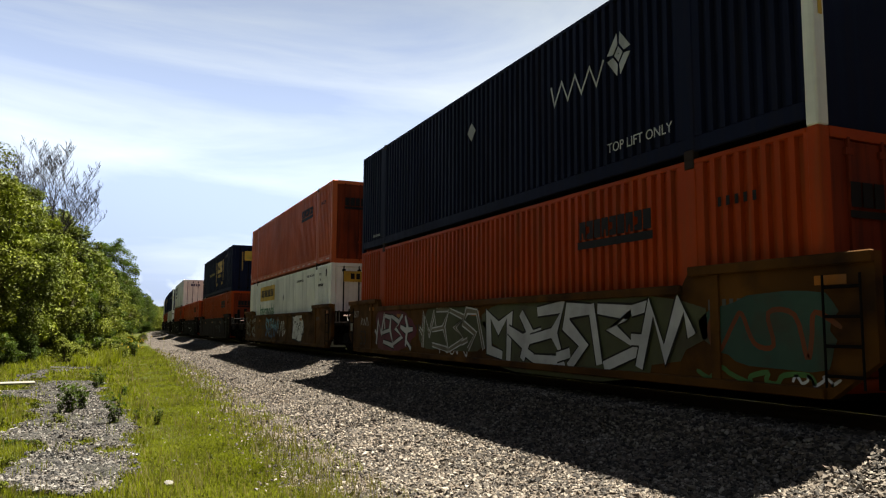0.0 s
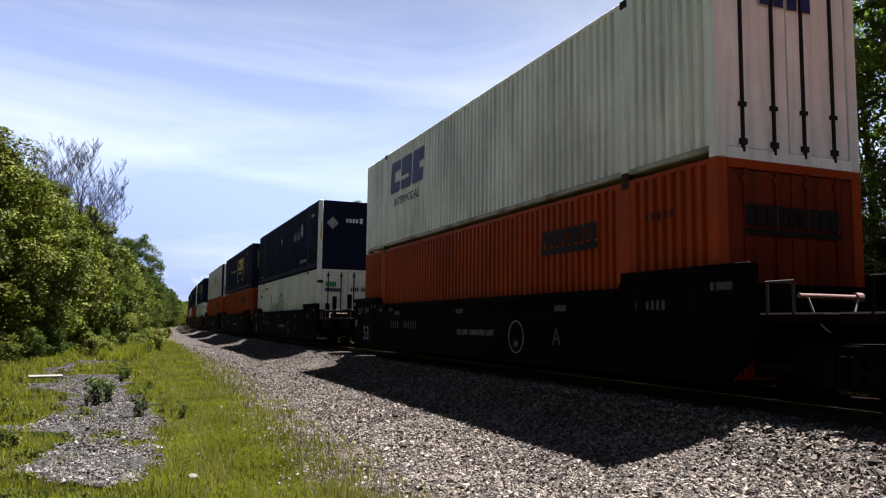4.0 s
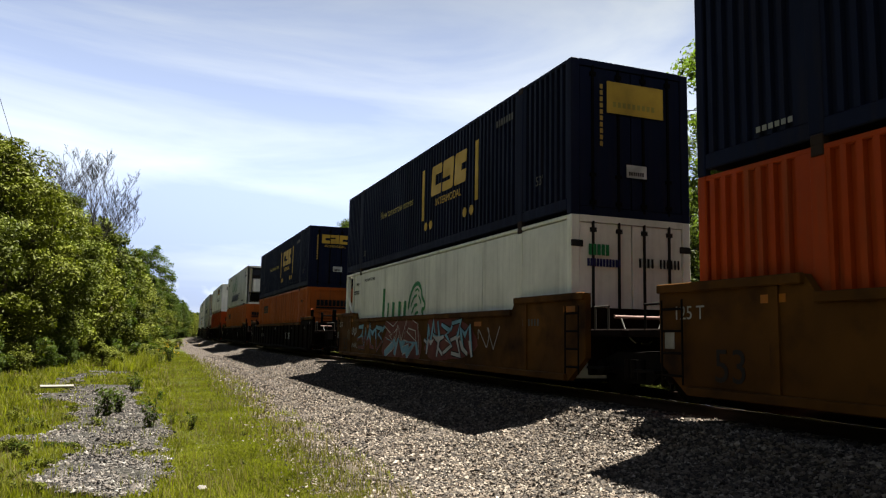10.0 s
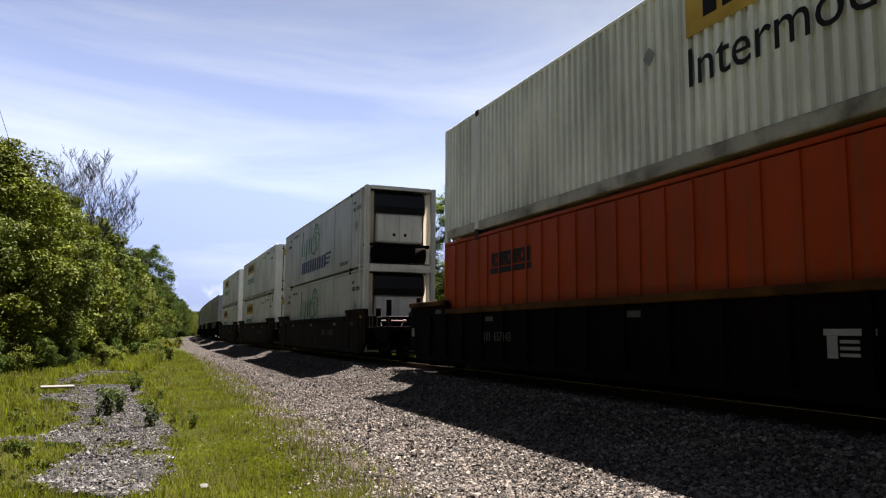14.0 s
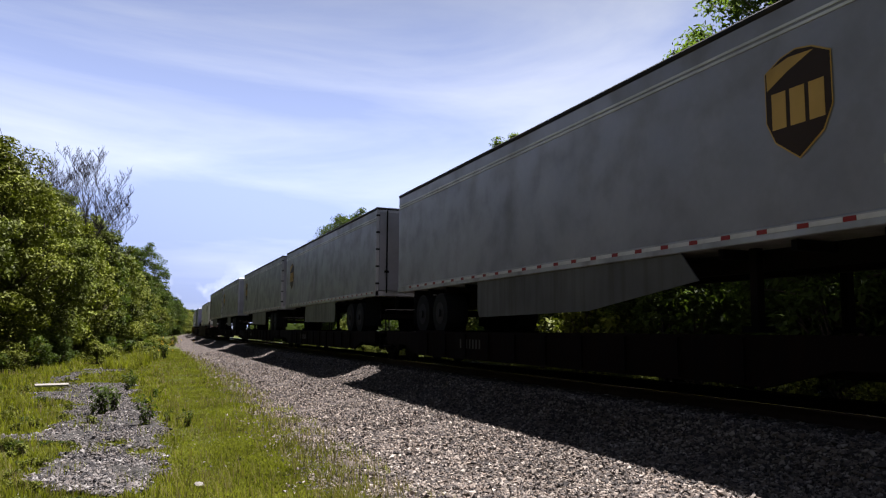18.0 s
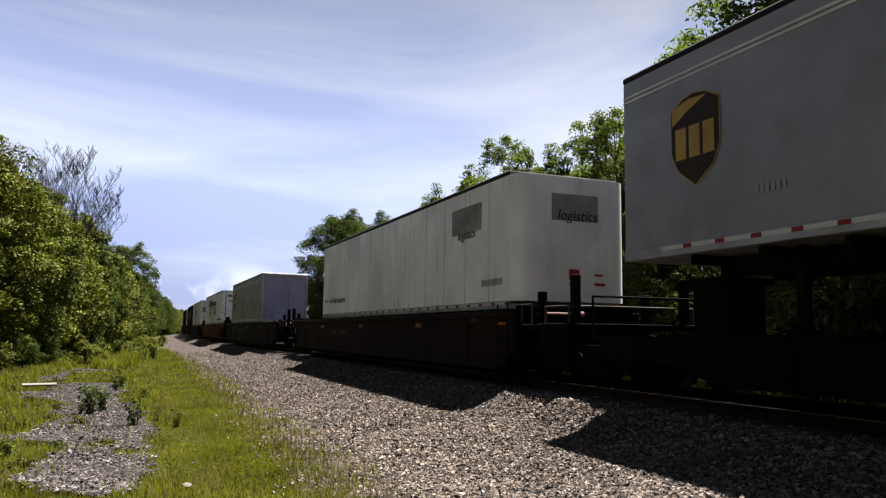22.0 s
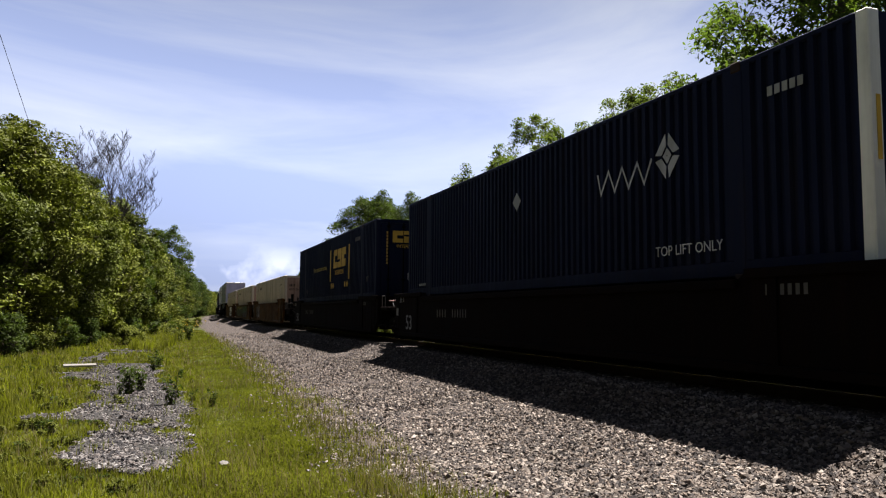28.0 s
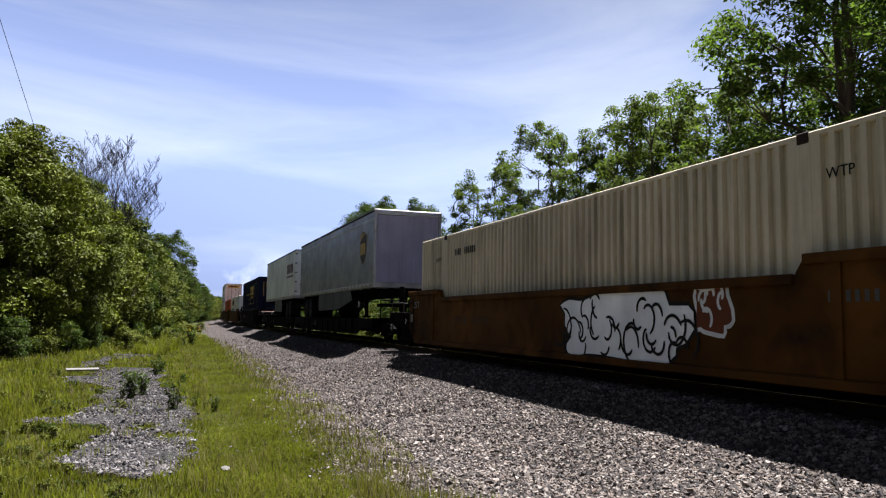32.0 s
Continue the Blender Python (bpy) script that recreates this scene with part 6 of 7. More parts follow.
# near end of the load (metres up the line at the start), upper box, lower box, car paint, trucks, ribbed single car, letter, paintings
STACKS = [
    (-13.85, "csx", "orange", "car_brown", (9.75, -9.75), 0, "", ()),
    (5.67, "umax", "orange", "car_brown", (9.8,), 0, "", (
        ("tag", 10, 6.9, 7.6, 0.9, 1.2, "", "grey_mark", 3), ("block", 11, 3.5, 6.2, 0.34, 1.32, "silver_paint", "black_mark", 4, "", "magenta_spray", 0.075),
        ("block", 16, -0.4, 2.9, 0.4, 1.34, "olive_spray", "pale_mark", 4, "", "dark_olive_spray", 0.05), ("tag", 17, 0.4, 1.8, 0.3, 0.6, "", "pale_mark", 4),
        ("block", 12, -6.1, -0.6, 0.16, 1.40, "silver_paint", "black_mark", 6, "", "dark_olive_spray", 0.13), ("tag", 14, -8.3, -6.5, 0.5, 1.25, "", "rust_spray", 3, "", "teal_spray", 0.03),
        ("tag", 15, -8.0, -6.4, 0.24, 0.45, "", "green_paint", 3, "", "", 0.03), ("tag", 18, -8.3, -7.7, 0.3, 0.42, "", "pale_mark", 3))),
    (25.28, "rust", "jbh", "car_brown", (9.8,), 0, "", (
        ("block", 21, -0.2, 2.6, 0.34, 1.38, "cyan_paint", "black_mark", 4, "blue_spray", "", 0.085), ("tag", 25, -0.4, 2.6, 0.4, 1.3, "", "white_mark", 4),
        ("bubble", 22, -4.8, -2.9, 0.32, 1.42, "white_mark", "black_mark", 2), ("block", 23, 5.3, 8.0, 0.4, 1.3, "olive_spray", "grey_mark", 3, "", "", 0.05), ("tag", 24, -1.6, -0.5, 0.4, 1.2, "", "white_mark", 2, "", "", 0.03))),
    (48.55, "csx_plate", "orange", "car_dark", (9.75, -9.75), 0, "B", (("tag", 26, -2.2, -0.6, 1.05, 1.3, "", "car_mark", 4), ("tag", 27, -5.6, -4.3, 1.0, 1.35, "", "car_mark", 3))),
    (68.10, None, "plate", "car_black", (9.75,), 0, "", ()),
    (87.60, "white_blue", "orange", "car_black", (9.75,), 0, "A", ()),
    (110.80, "umax", "tiger", "car_black", (9.75, -9.75), 0, "A", ()),
    (130.11, "csx", "orange", "car_black", (9.75,), 0, "C", ()),
    (149.63, "grey", "plate", "car_black", (9.75,), 0, "B", ()),
    (173.25, "csx_plate", "tiger", "car_brown", (9.75, -9.75), 0, "", ()),
    (192.68, "umax", "orange", "car_brown", (9.75,), 0, "", (("tag", 31, -7.2, -3.1, 0.55, 1.3, "", "olive_spray", 9, "", "", 0.02), ("tag", 33, -4.6, -3.1, 0.4, 1.3, "", "olive_spray", 2, "", "", 0.025))),
    (212.14, "csx_plate", "tiger", "car_brown", (9.75,), 0, "", (
        ("block", 43, 2.7, 5.6, 0.36, 1.3, "cyan_paint", "black_mark", 4, "maroon_spray", "", 0.085), ("block", 41, -0.6, 2.6, 0.2, 1.38, "maroon_spray", "pale_mark", 3, "cyan_paint", "maroon_spray", 0.15),
        ("block", 42, -4.1, -1.1, 0.36, 1.36, "cyan_paint", "black_mark", 5, "silver_paint", "maroon_spray", 0.07), ("tag", 45, 6.6, 7.2, 0.66, 1.12, "", "olive_spray", 3), ("tag", 46, 5.9, 6.5, 0.86, 1.2, "", "pale_mark", 4),
        ("tag", 47, 5.8, 6.5, 0.44, 0.64, "", "grey_mark", 5), ("tag", 44, -5.4, -4.4, 0.5, 1.2, "", "grey_mark", 2))),
    (235.75, "csx", "amber", "car_black", (9.3, -9.3), 1, "", ()),
    (259.32, "reefer", "amber", "car_black", (9.3, -9.3), 1, "", ()),
    (282.89, "jbh_front", "plate_far", "car_black", (9.3, -9.3), 1, "", ()),
    (306.54, "reefer", "reefer", "car_dark", (9.75, -9.75), 0, "", ()),
    (326.08, "jbh", "jbh", "car_dark", (9.75,), 0, "", ()),
    (345.55, "jbh", "jbh", "car_dark", (9.75,), 0, "", ()),
    (614.41, None, "cream", "car_brown", (9.9, -9.9), 0, "", (("block", 51, 3.8, 6.2, 0.3, 1.36, "black_mark", "silver_paint", 3, "", "", 0.08),)),
    (634.15, None, "cream", "car_brown", (9.9,), 0, "", (
        ("wild", 52, -0.6, 6.4, 0.3, 1.2, "forest_spray", "black_mark", 8, "", "", 0.06), ("wild", 56, 0.6, 5.4, 0.95, 1.36, "olive_paint", "black_mark", 4, "", "", 0.045),
        ("wild", 53, -4.9, -0.6, 0.7, 1.38, "dark_green_paint", "teal_spray", 5, "", "", 0.055), ("wild", 57, -5.0, -0.6, 0.26, 0.9, "violet_paint", "black_mark", 5, "", "", 0.05))),
    (654.13, None, "cream", "car_brown", (9.9,), 0, "", (("bubble", 54, -4.2, -0.5, 0.2, 1.38, "white_spray", "black_mark", 5), ("bubble", 59, -5.0, -4.25, 0.72, 1.38, "rust_spray", "white_mark", 1))),
    (735.0, None, "jbh", "car_brown", (9.75, -9.75), 0, "", ()),
    (754.5, None, "rust", "car_brown", (9.75,), 0, "", ()),
    (774.0, "jbh", "jbh", "car_brown", (9.75,), 0, "", ()),
]
for (near, upper, lower, paint, trucks, ribs, letter, paintings), after in zip(STACKS, STACKS[1:] + STACKS[-1:]):
    middle = near + L53 / 2
    ends = () if ribs else ((-1,) if len(trucks) > 1 else ()) + ((1,) if len(after[4]) > 1 or after[0] - near > 30 else ())
    half = 10.2 if ribs else 8.75
    car = rail_car(well_car(paint, CAR_LABELS[paint] + (" with ribbed sides" if ribs else " with spray-painted side" if paintings else ""), half, bool(ribs), trucks, None, letter, amber=lower != "cream", ends=ends), middle)
    for painting in paintings:
        graffiti(car, *painting)
    load(lower, near, LOW)
    if upper:
        load(upper, near, HIGH_Z)

# flat cars with road trailers, near end and length of each
for near, length in ((367.37, 16.15), (385.77, 16.15), (403.23, 16.15), (423.03, 13.12), (437.21, 16.43), (675.9, 16.15), (693.9, 13.9)):
    mid = near + length / 2
    rail_car(flat_car("black steel flat car carrying a road trailer", max(length / 2 + 0.5, 7.3), (-length / 2 - 1.1, length / 2 + 1.1)[:2 if near in (437.21, 693.9) else 1]), mid)
    tr = trailer("trailer_grey" if near != 693.9 else "trailer_white", "grey smooth-sided road trailer with a shield mark" if near != 693.9 else "white smooth-sided road trailer", length, 2.87, True, "shutter" if near in (423.03, 675.9, 367.37) else "doors",
                 marks_shield if near != 693.9 else marks_haulier, end_paint="lavender" if near in (675.9, 367.37) else None, front_near=near in (367.37, 675.9))
    tr.matrix_basis = along(mid, 0, RAIL + 0.83)
    MOVERS.append((tr, mid, RAIL + 0.83))

# deep wells that carry road trailers
for near, length, car_mid, args in (
        (457.15, 15.93, 467.3, dict(paint="trailer_white", label="white road trailer with rounded front corners", end="none", marks=marks_logistics, round_front=True)),
        (487.91, 13.69, 492.5, dict(paint="trailer_grey", label="grey road trailer with a plain lavender door", end="shutter", marks=marks_shield, end_paint="lavender")),
        (509.33, 16.2, 517.4, dict(car="car_brown", paint="trailer_white", label="white road trailer with dark blue round marks", end="doors", marks=marks_shipper)),
        (533.29, 16.12, 541.4, dict(paint="trailer_white", label="white road trailer with a faded grey slanting mark", end="doors", marks=marks_swoosh))):
    mid = near + length / 2
    half = 10.3 if near < 500 else 9.7
    rail_car(well_car(args.pop("car", "car_dark"), "dark brown steel well car with amber reflectors", half, False, (-half - 1.0, half + 1.0), level=True, ends=(-1, 1), reach=1.85), car_mid)
    tr = trailer(length=length, height=2.8, skirt=False, **args)
    tr.matrix_basis = along(mid, 0, RAIL + 0.21)
    MOVERS.append((tr, mid, RAIL + 0.21))

# flat black cars with single navy containers
for near, style in ((552.9, "csx"), (572.8, "umax"), (592.75, "csx"), (713.5, "csx")):
    rail_car(well_car("car_black", "black steel platform car carrying one container", 8.9, False, (9.95,) if near != 713.5 else (-9.9, 9.9), 1.30, amber=False), near + L53 / 2)
    load(style, near, RAIL + 1.28)


def progress(t):
    """How far the train has come since the start."""
    return 19.957 * t + 0.01049 * t * t


def motions():
    times = [0, 2, 4, 6, 8, 10, 12, 14, 16, 18, 20, 22, 24, 26, 28, 30, 32]
    for ob, s, z in MOVERS:
        walk(ob, [(t, along(s - progress(t), 0, z)) for t in times])


# ---- trees and bushes ----
def leaf_mesh(name, centres, outward, rnd, size, material):
    """Small pointed leaves round the given centres, facing up and out of their clump."""
    n = len(centres)
    nrm = outward * 0.5 + np.array([0, 0, 0.8]) + rnd.normal(size=(n, 3)) * 0.6
    nrm /= np.linalg.norm(nrm, axis=1)[:, None]
    a = np.cross(nrm, rnd.normal(size=(n, 3)))
    a /= np.linalg.norm(a, axis=1)[:, None]
    c = np.cross(nrm, a)
    k = (size * rnd.uniform(0.6, 1.35, n))[:, None]
    v = np.stack([centres - a * k * 0.5, centres + c * k * 0.21, centres + a * k * 0.55 - nrm * k * 0.16, centres - c * k * 0.21], 1).reshape(-1, 3)
    return np_mesh(name, v, np.arange(4 * n).reshape(-1, 4), material)


def tube(verts, faces, pts, radii, seg):
    base = len(verts)
    for i, (p, r) in enumerate(zip(pts, radii)):
        d = (pts[min(i + 1, len(pts) - 1)] - pts[max(i - 1, 0)]).normalized()
        s = d.orthogonal().normalized()
        q = d.cross(s)
        for j in range(seg):
            a = 2 * math.pi * j / seg
            verts.append(p + s * (r * math.cos(a)) + q * (r * math.sin(a)))
    for i in range(len(pts) - 1):
        for j in range(seg):
            o, o2 = base + i * seg, base + (i + 1) * seg
            faces.append((o + j, o + (j + 1) % seg, o2 + (j + 1) % seg, o2 + j))


def grow(rnd, start, way, length, radius, level, top, verts, faces, tips, bend=0.35, kids=5, rise=0.25, up=0.05):
    """A limb, its side limbs, and the tips where leaves sit."""
    n = 5 if level else 8
    pts, p, d = [start.copy()], start.copy(), way.normalized()
    for i in range(n):
        d = (d + Vector((rnd.uniform(-1, 1), rnd.uniform(-1, 1), rnd.uniform(-0.6, 1) * rise * 2)) * bend * 0.35).normalized()
        p = p + d * (length / n)
        pts.append(p.copy())
    tube(verts, faces, pts, [max(0.0085, radius * (1 - 0.75 * i / n)) for i in range(n + 1)], 7 if level == 0 else 5 if level == 1 else 3)
    if level >= top:
        tips.extend(pts[2:])
        return
    for k in range(kids):
        f = (0.25 if level else 0.22) + (0.75 if level else 0.76) * (k + rnd.uniform(0, 0.8)) / kids
        f = min(f, 0.99)
        i = min(int(f * n), n - 1)
        q = pts[i].lerp(pts[i + 1], f * n - i)
        a = rnd.uniform(0, 2 * math.pi)
        out = Vector((math.cos(a), math.sin(a), rnd.uniform(up, up + 0.7)))
        grow(rnd, q, (out + d * 0.35), length * (0.62 - 0.28 * f) * rnd.uniform(0.8, 1.2), radius * (0.5 - 0.25 * f), level + 1, top, verts, faces, tips, bend, max(5, kids - 6), rise, up)
    tips.append(pts[-1])


def crown_of(rnd, nr, height, radius, base, clumps, per, clump_r, lumpy=0.3, shoots=0.0):
    """Leaf clumps filling an uneven crown: centres of the clumps, of the leaves, and the leaves' outward ways."""
    mids = []
    for _ in range(clumps):
        f = rnd.random()
        prof = math.sin(math.pi * (0.16 + 0.80 * f)) ** 0.7
        a = rnd.uniform(0, 2 * math.pi)
        r = radius * prof * math.sqrt(rnd.uniform(0.12, 1.0)) * (1 + lumpy * noise.noise((math.cos(a) * 1.3 + radius, math.sin(a) * 1.3, f * 3.0)))
        mids.append((r * math.cos(a), r * math.sin(a), base + (height - base - clump_r * 0.6) * f * (1 + 0.12 * noise.noise((math.cos(a), math.sin(a), radius)))))
    if shoots:                                   # single shoots stand out of the top
        mids = [(a, c, z + (min(shoots, rnd.expovariate(3.0)) if z > base + 0.62 * (height - base) and rnd.random() < 0.4 else 0.0)) for a, c, z in mids]
    mids = np.array(mids)
    n = clumps * per
    pick = np.repeat(np.arange(clumps), per)
    d = nr.normal(size=(n, 3))
    d /= np.linalg.norm(d, axis=1)[:, None]
    rr = clump_r * nr.uniform(0.55, 1.25, clumps)[pick] * nr.uniform(0, 1, n) ** 0.45
    c = mids[pick] + d * rr[:, None] * np.array([1.0, 1.0, 0.66])
    c[:, 2] -= 0.3 * clump_r * (rr / clump_r) ** 2
    c[:, 2] = np.maximum(np.abs(c[:, 2]), 0.05)
    return mids, c, d


def tree(label, seed, height, radius, base, clumps, per, clump_r, leaf, material, bark="bark", category="tree", name="tree", trunk_r=0.14, stems=1, lumpy=0.3, shoots=0.0):
    rnd, nr = random.Random(seed), np.random.default_rng(seed)
    t = thing(name, label, category, "trees beside the line")
    mids, c, d = crown_of(rnd, nr, height, radius, base, clumps, per, clump_r, lumpy, shoots)
    verts, faces = [], []
    trunks = []
    for k in range(stems):
        a = rnd.uniform(0, 6.28)
        lean = 0.0 if stems == 1 else 0.22 * radius
        pts = [Vector((0.25 * (stems > 1) * math.cos(a) + lean * math.cos(a) * i / 8 + rnd.uniform(-0.12, 0.12), 0.25 * (stems > 1) * math.sin(a) + lean * math.sin(a) * i / 8 + rnd.uniform(-0.12, 0.12), -0.15 + (height * 0.9 + 0.15) * i / 8)) for i in range(9)]
        trunks.append(pts)
        tube(verts, faces, pts, [trunk_r * (1 - 0.85 * i / 8) for i in range(9)], 8)
    nodes = np.array([tuple(p) for pts in trunks for p in pts[1:]])
    home, load_on = [-1] * len(nodes), [1] * len(nodes)
    order = np.argsort(np.hypot(mids[:, 0], mids[:, 1]) + 0.25 * np.abs(mids[:, 2] - height * 0.5))
    links = []
    for i in order:                              # each clump hangs on the nearest limb inside and below it
        m = mids[i]
        d2 = np.sum((nodes - m) ** 2, 1) + np.where(nodes[:, 2] > m[2] - 0.1, 6.0, 0.0) + 2.0 * np.abs(m[2] - nodes[:, 2] - 0.5)
        k = int(np.argmin(d2))
        nodes = np.vstack([nodes, m[None]])
        home.append(k), load_on.append(1)
        links.append((len(nodes) - 1, k))
    for c_, k in reversed(links):
        load_on[k] += load_on[c_]
    for c_, k in links:
        st, en = Vector(nodes[k]), Vector(nodes[c_])
        md = st.lerp(en, 0.5) + Vector((rnd.uniform(-0.12, 0.12), rnd.uniform(-0.12, 0.12), rnd.uniform(-0.05, 0.16)))
        r0 = min(trunk_r * 0.5, 0.011 * math.sqrt(load_on[c_]) + 0.006)
        tube(verts, faces, [st, md, en], [r0 * 1.15, r0 * 0.9, r0 * 0.65], 4)
    ob = new("trunk", np_mesh("trunk", np.array([tuple(v) for v in verts]), np.array(faces), M[bark]))
    ob.parent = t
    ob = new("crown", leaf_mesh("crown", c, d, nr, leaf, M[material]))
    ob.parent = t
    return t


def bare_tree(label, seed, height, trunk_r, squash):
    rnd = random.Random(seed)
    t = thing("dead_tree", label, "tree", "trees beside the line")
    verts, faces, tips = [], [], []
    grow(rnd, Vector((0, 0, -0.1)), Vector((0.05, 0, 1)), height * 0.95, trunk_r, 0, 4, verts, faces, tips, 0.3, 12, 0.5, 0.75)
    vv = np.array([tuple(v) for v in verts])
    vv[:, :2] *= squash
    ob = new("trunk", np_mesh("branches", vv, np.array(faces), M["grey_bark"]))
    ob.parent = t
    return t


def shrub(label, seed, height, width, count, leaf, material, name="shrub", category="bush", stems=7, group="bushes beside the line"):
    rnd, nr = random.Random(seed), np.random.default_rng(seed)
    t = thing(name, label, category, group)
    clumps = max(22, int(count / 90))
    mids, c, d = crown_of(rnd, nr, height, width * 0.5, height * 0.12, clumps, 90 if count > 600 else count // clumps, width * (0.2 if count > 600 else 0.15))
    verts, faces = [], []
    for m in mids:
        st = Vector((m[0] * 0.25, m[1] * 0.25, -0.05))
        en = Vector(m)
        tube(verts, faces, [st, st.lerp(en, 0.6) + Vector((0, 0, 0.08 * height)), en], [0.008 * height + 0.004, 0.006 * height + 0.003, 0.002], 4)
    ob = new("stem", np_mesh("stem", np.array([tuple(v) for v in verts]), np.array(faces), M["bark"]))
    ob.parent = t
    tagged(ob, kind="stuff")
    ob = new("leaves", leaf_mesh("leaves", c, d, nr, leaf, M[material]))
    ob.parent = t
    return t


def at(ob, x, y, turn=0, size=1.0, z=0.0):
    ob.matrix_basis = pose(x, y, z, 0, 0, turn) @ Matrix.Diagonal((size, size, size, 1))
    return ob


def more(ob, x, y, turn, size=1.0, z=0.0):
    o = copy_thing(ob, pose(x, y, z, 0, 0, turn))
    o.scale = (size,) * 3
    return o


def left_front(y):
    """Where the crowns of the left wood end towards the line."""
    table = ((-80, -8.0), (10, -7.0), (28, -4.6), (35, -3.0), (49, -1.8), (70, -0.2), (85, 0.8), (120, 3.0), (180, 6.5), (300, 20.0), (500, 52.0), (700, 100.0))
    for (a, p), (c, q) in zip(table, table[1:]):
        if a <= y <= c:
            return p + (q - p) * (y - a) / (c - a)
    return 100.0


rnd = random.Random(5)
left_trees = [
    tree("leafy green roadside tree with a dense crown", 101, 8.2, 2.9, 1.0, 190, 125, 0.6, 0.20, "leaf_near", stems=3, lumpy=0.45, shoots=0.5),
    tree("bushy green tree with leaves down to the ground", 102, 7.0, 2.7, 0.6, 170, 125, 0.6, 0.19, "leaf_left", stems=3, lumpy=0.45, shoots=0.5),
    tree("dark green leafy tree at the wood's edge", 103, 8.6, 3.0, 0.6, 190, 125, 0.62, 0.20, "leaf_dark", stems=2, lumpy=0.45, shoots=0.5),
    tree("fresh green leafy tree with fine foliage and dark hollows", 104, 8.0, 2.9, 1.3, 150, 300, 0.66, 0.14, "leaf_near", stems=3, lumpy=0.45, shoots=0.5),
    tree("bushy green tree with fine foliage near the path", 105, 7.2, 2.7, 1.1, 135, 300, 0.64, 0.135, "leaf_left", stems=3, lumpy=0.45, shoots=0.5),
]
# near mass first, then the wood's edge up the line
spots = [(-7.6, 29.5, 3, 1.12), (-10.5, 27, 4, 1.2), (-5.8, 35, 4, 1.24), (-8.6, 34, 2, 1.14), (-5.0, 41, 3, 1.1), (-7.5, 40, 4, 1.42), (-9.4, 31.0, 2, 1.1), (-12.5, 32, 2, 1.25), (-13, 24, 0, 1.05)]
y = 46.0
while y < 420:
    spots.append((left_front(y) - rnd.uniform(2.0, 2.8), y, rnd.choice((0, 1, 1, 2)), rnd.uniform(1.0, 1.18)))
    spots.append((left_front(y) - rnd.uniform(5, 7), y + rnd.uniform(-1, 2), rnd.choice((0, 2, 2)), rnd.uniform(1.08, 1.25)))
    y += 4.4 if y < 110 else 7.0 if y < 200 else 12.0
# unseen trees past the camera, continuing the wood, added to cut sky light
for y in range(-70, 24, 9):
    spots.append((left_front(y) - rnd.uniform(3, 5), y, rnd.choice((0, 1, 2)), rnd.uniform(1.0, 1.25)))
used = set()
for x, y, k, size in spots:
    turn = rnd.uniform(0, 360)
    if k not in used:
        used.add(k)
        at(left_trees[k], x, y, turn)
        left_trees[k].scale = (size,) * 3
    else:
        more(left_trees[k], x, y, turn, size)

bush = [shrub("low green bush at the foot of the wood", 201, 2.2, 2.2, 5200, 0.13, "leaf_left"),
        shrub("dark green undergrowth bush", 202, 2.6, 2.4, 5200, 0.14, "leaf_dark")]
first = {0, 1}
bushes = []
y = 46.0
while y < 130:
    bushes.append((left_front(y) - rnd.uniform(1.0, 2.8), y, rnd.choice((0, 0, 1)), rnd.uniform(0.35, 0.8)))
    y += rnd.uniform(2.0, 4.0) if y < 70 else 5.0
# only the dark-leaved bush: part of the undergrowth's shade is in its colour
y = -10.0
while y < 150:
    bushes.append((along(y, 0).translation.x + rnd.uniform(8.6, 10.0), y, 1, rnd.uniform(0.8, 1.25)))
    bushes.append((along(y, 0).translation.x + rnd.uniform(9.6, 12.0), y, 1, rnd.uniform(1.0, 1.5)))
    y += rnd.uniform(1.2, 1.9) if y < 80 else 4.5
y = -6.0
while y < 66:                                   # taller undergrowth behind the train
    bushes.append((along(y, 0).translation.x + rnd.uniform(8.2, 10.5), y, rnd.choice((0, 1, 1)), rnd.uniform(1.4, 1.9)))
    y += rnd.uniform(2.2, 3.4)
# mostly dark-leaved bushes: their colour stands in for shade at the wood's foot
bushes += [(-8.6, 26.5, 1, 0.6), (-7.5, 27.3, 1, 0.7), (-6.2, 28.6, 1, 0.62), (-5.3, 30.6, 1, 0.7), (-4.6, 33.2, 0, 0.6), (-4.1, 36.2, 1, 0.62), (-3.5, 39.6, 1, 0.6), (-9.8, 25.4, 0, 0.6)]
for x, y, k, size in bushes:
    if k in first:
        first.discard(k)
        at(bush[k], x, y, rnd.uniform(0, 360))
        bush[k].scale = (size,) * 3
    else:
        more(bush[k], x, y, rnd.uniform(0, 360), size)

# dead tree over the left wood
dead = at(bare_tree("bare grey dead tree with fine upright twigs", 121, 10.4, 0.11, 0.95), -3.9, 52, 40)
dead.scale = (1.06,) * 3
more(dead, -6.0, 53, 170, 1.0)
more(dead, -3.2, 57, 280, 0.86)

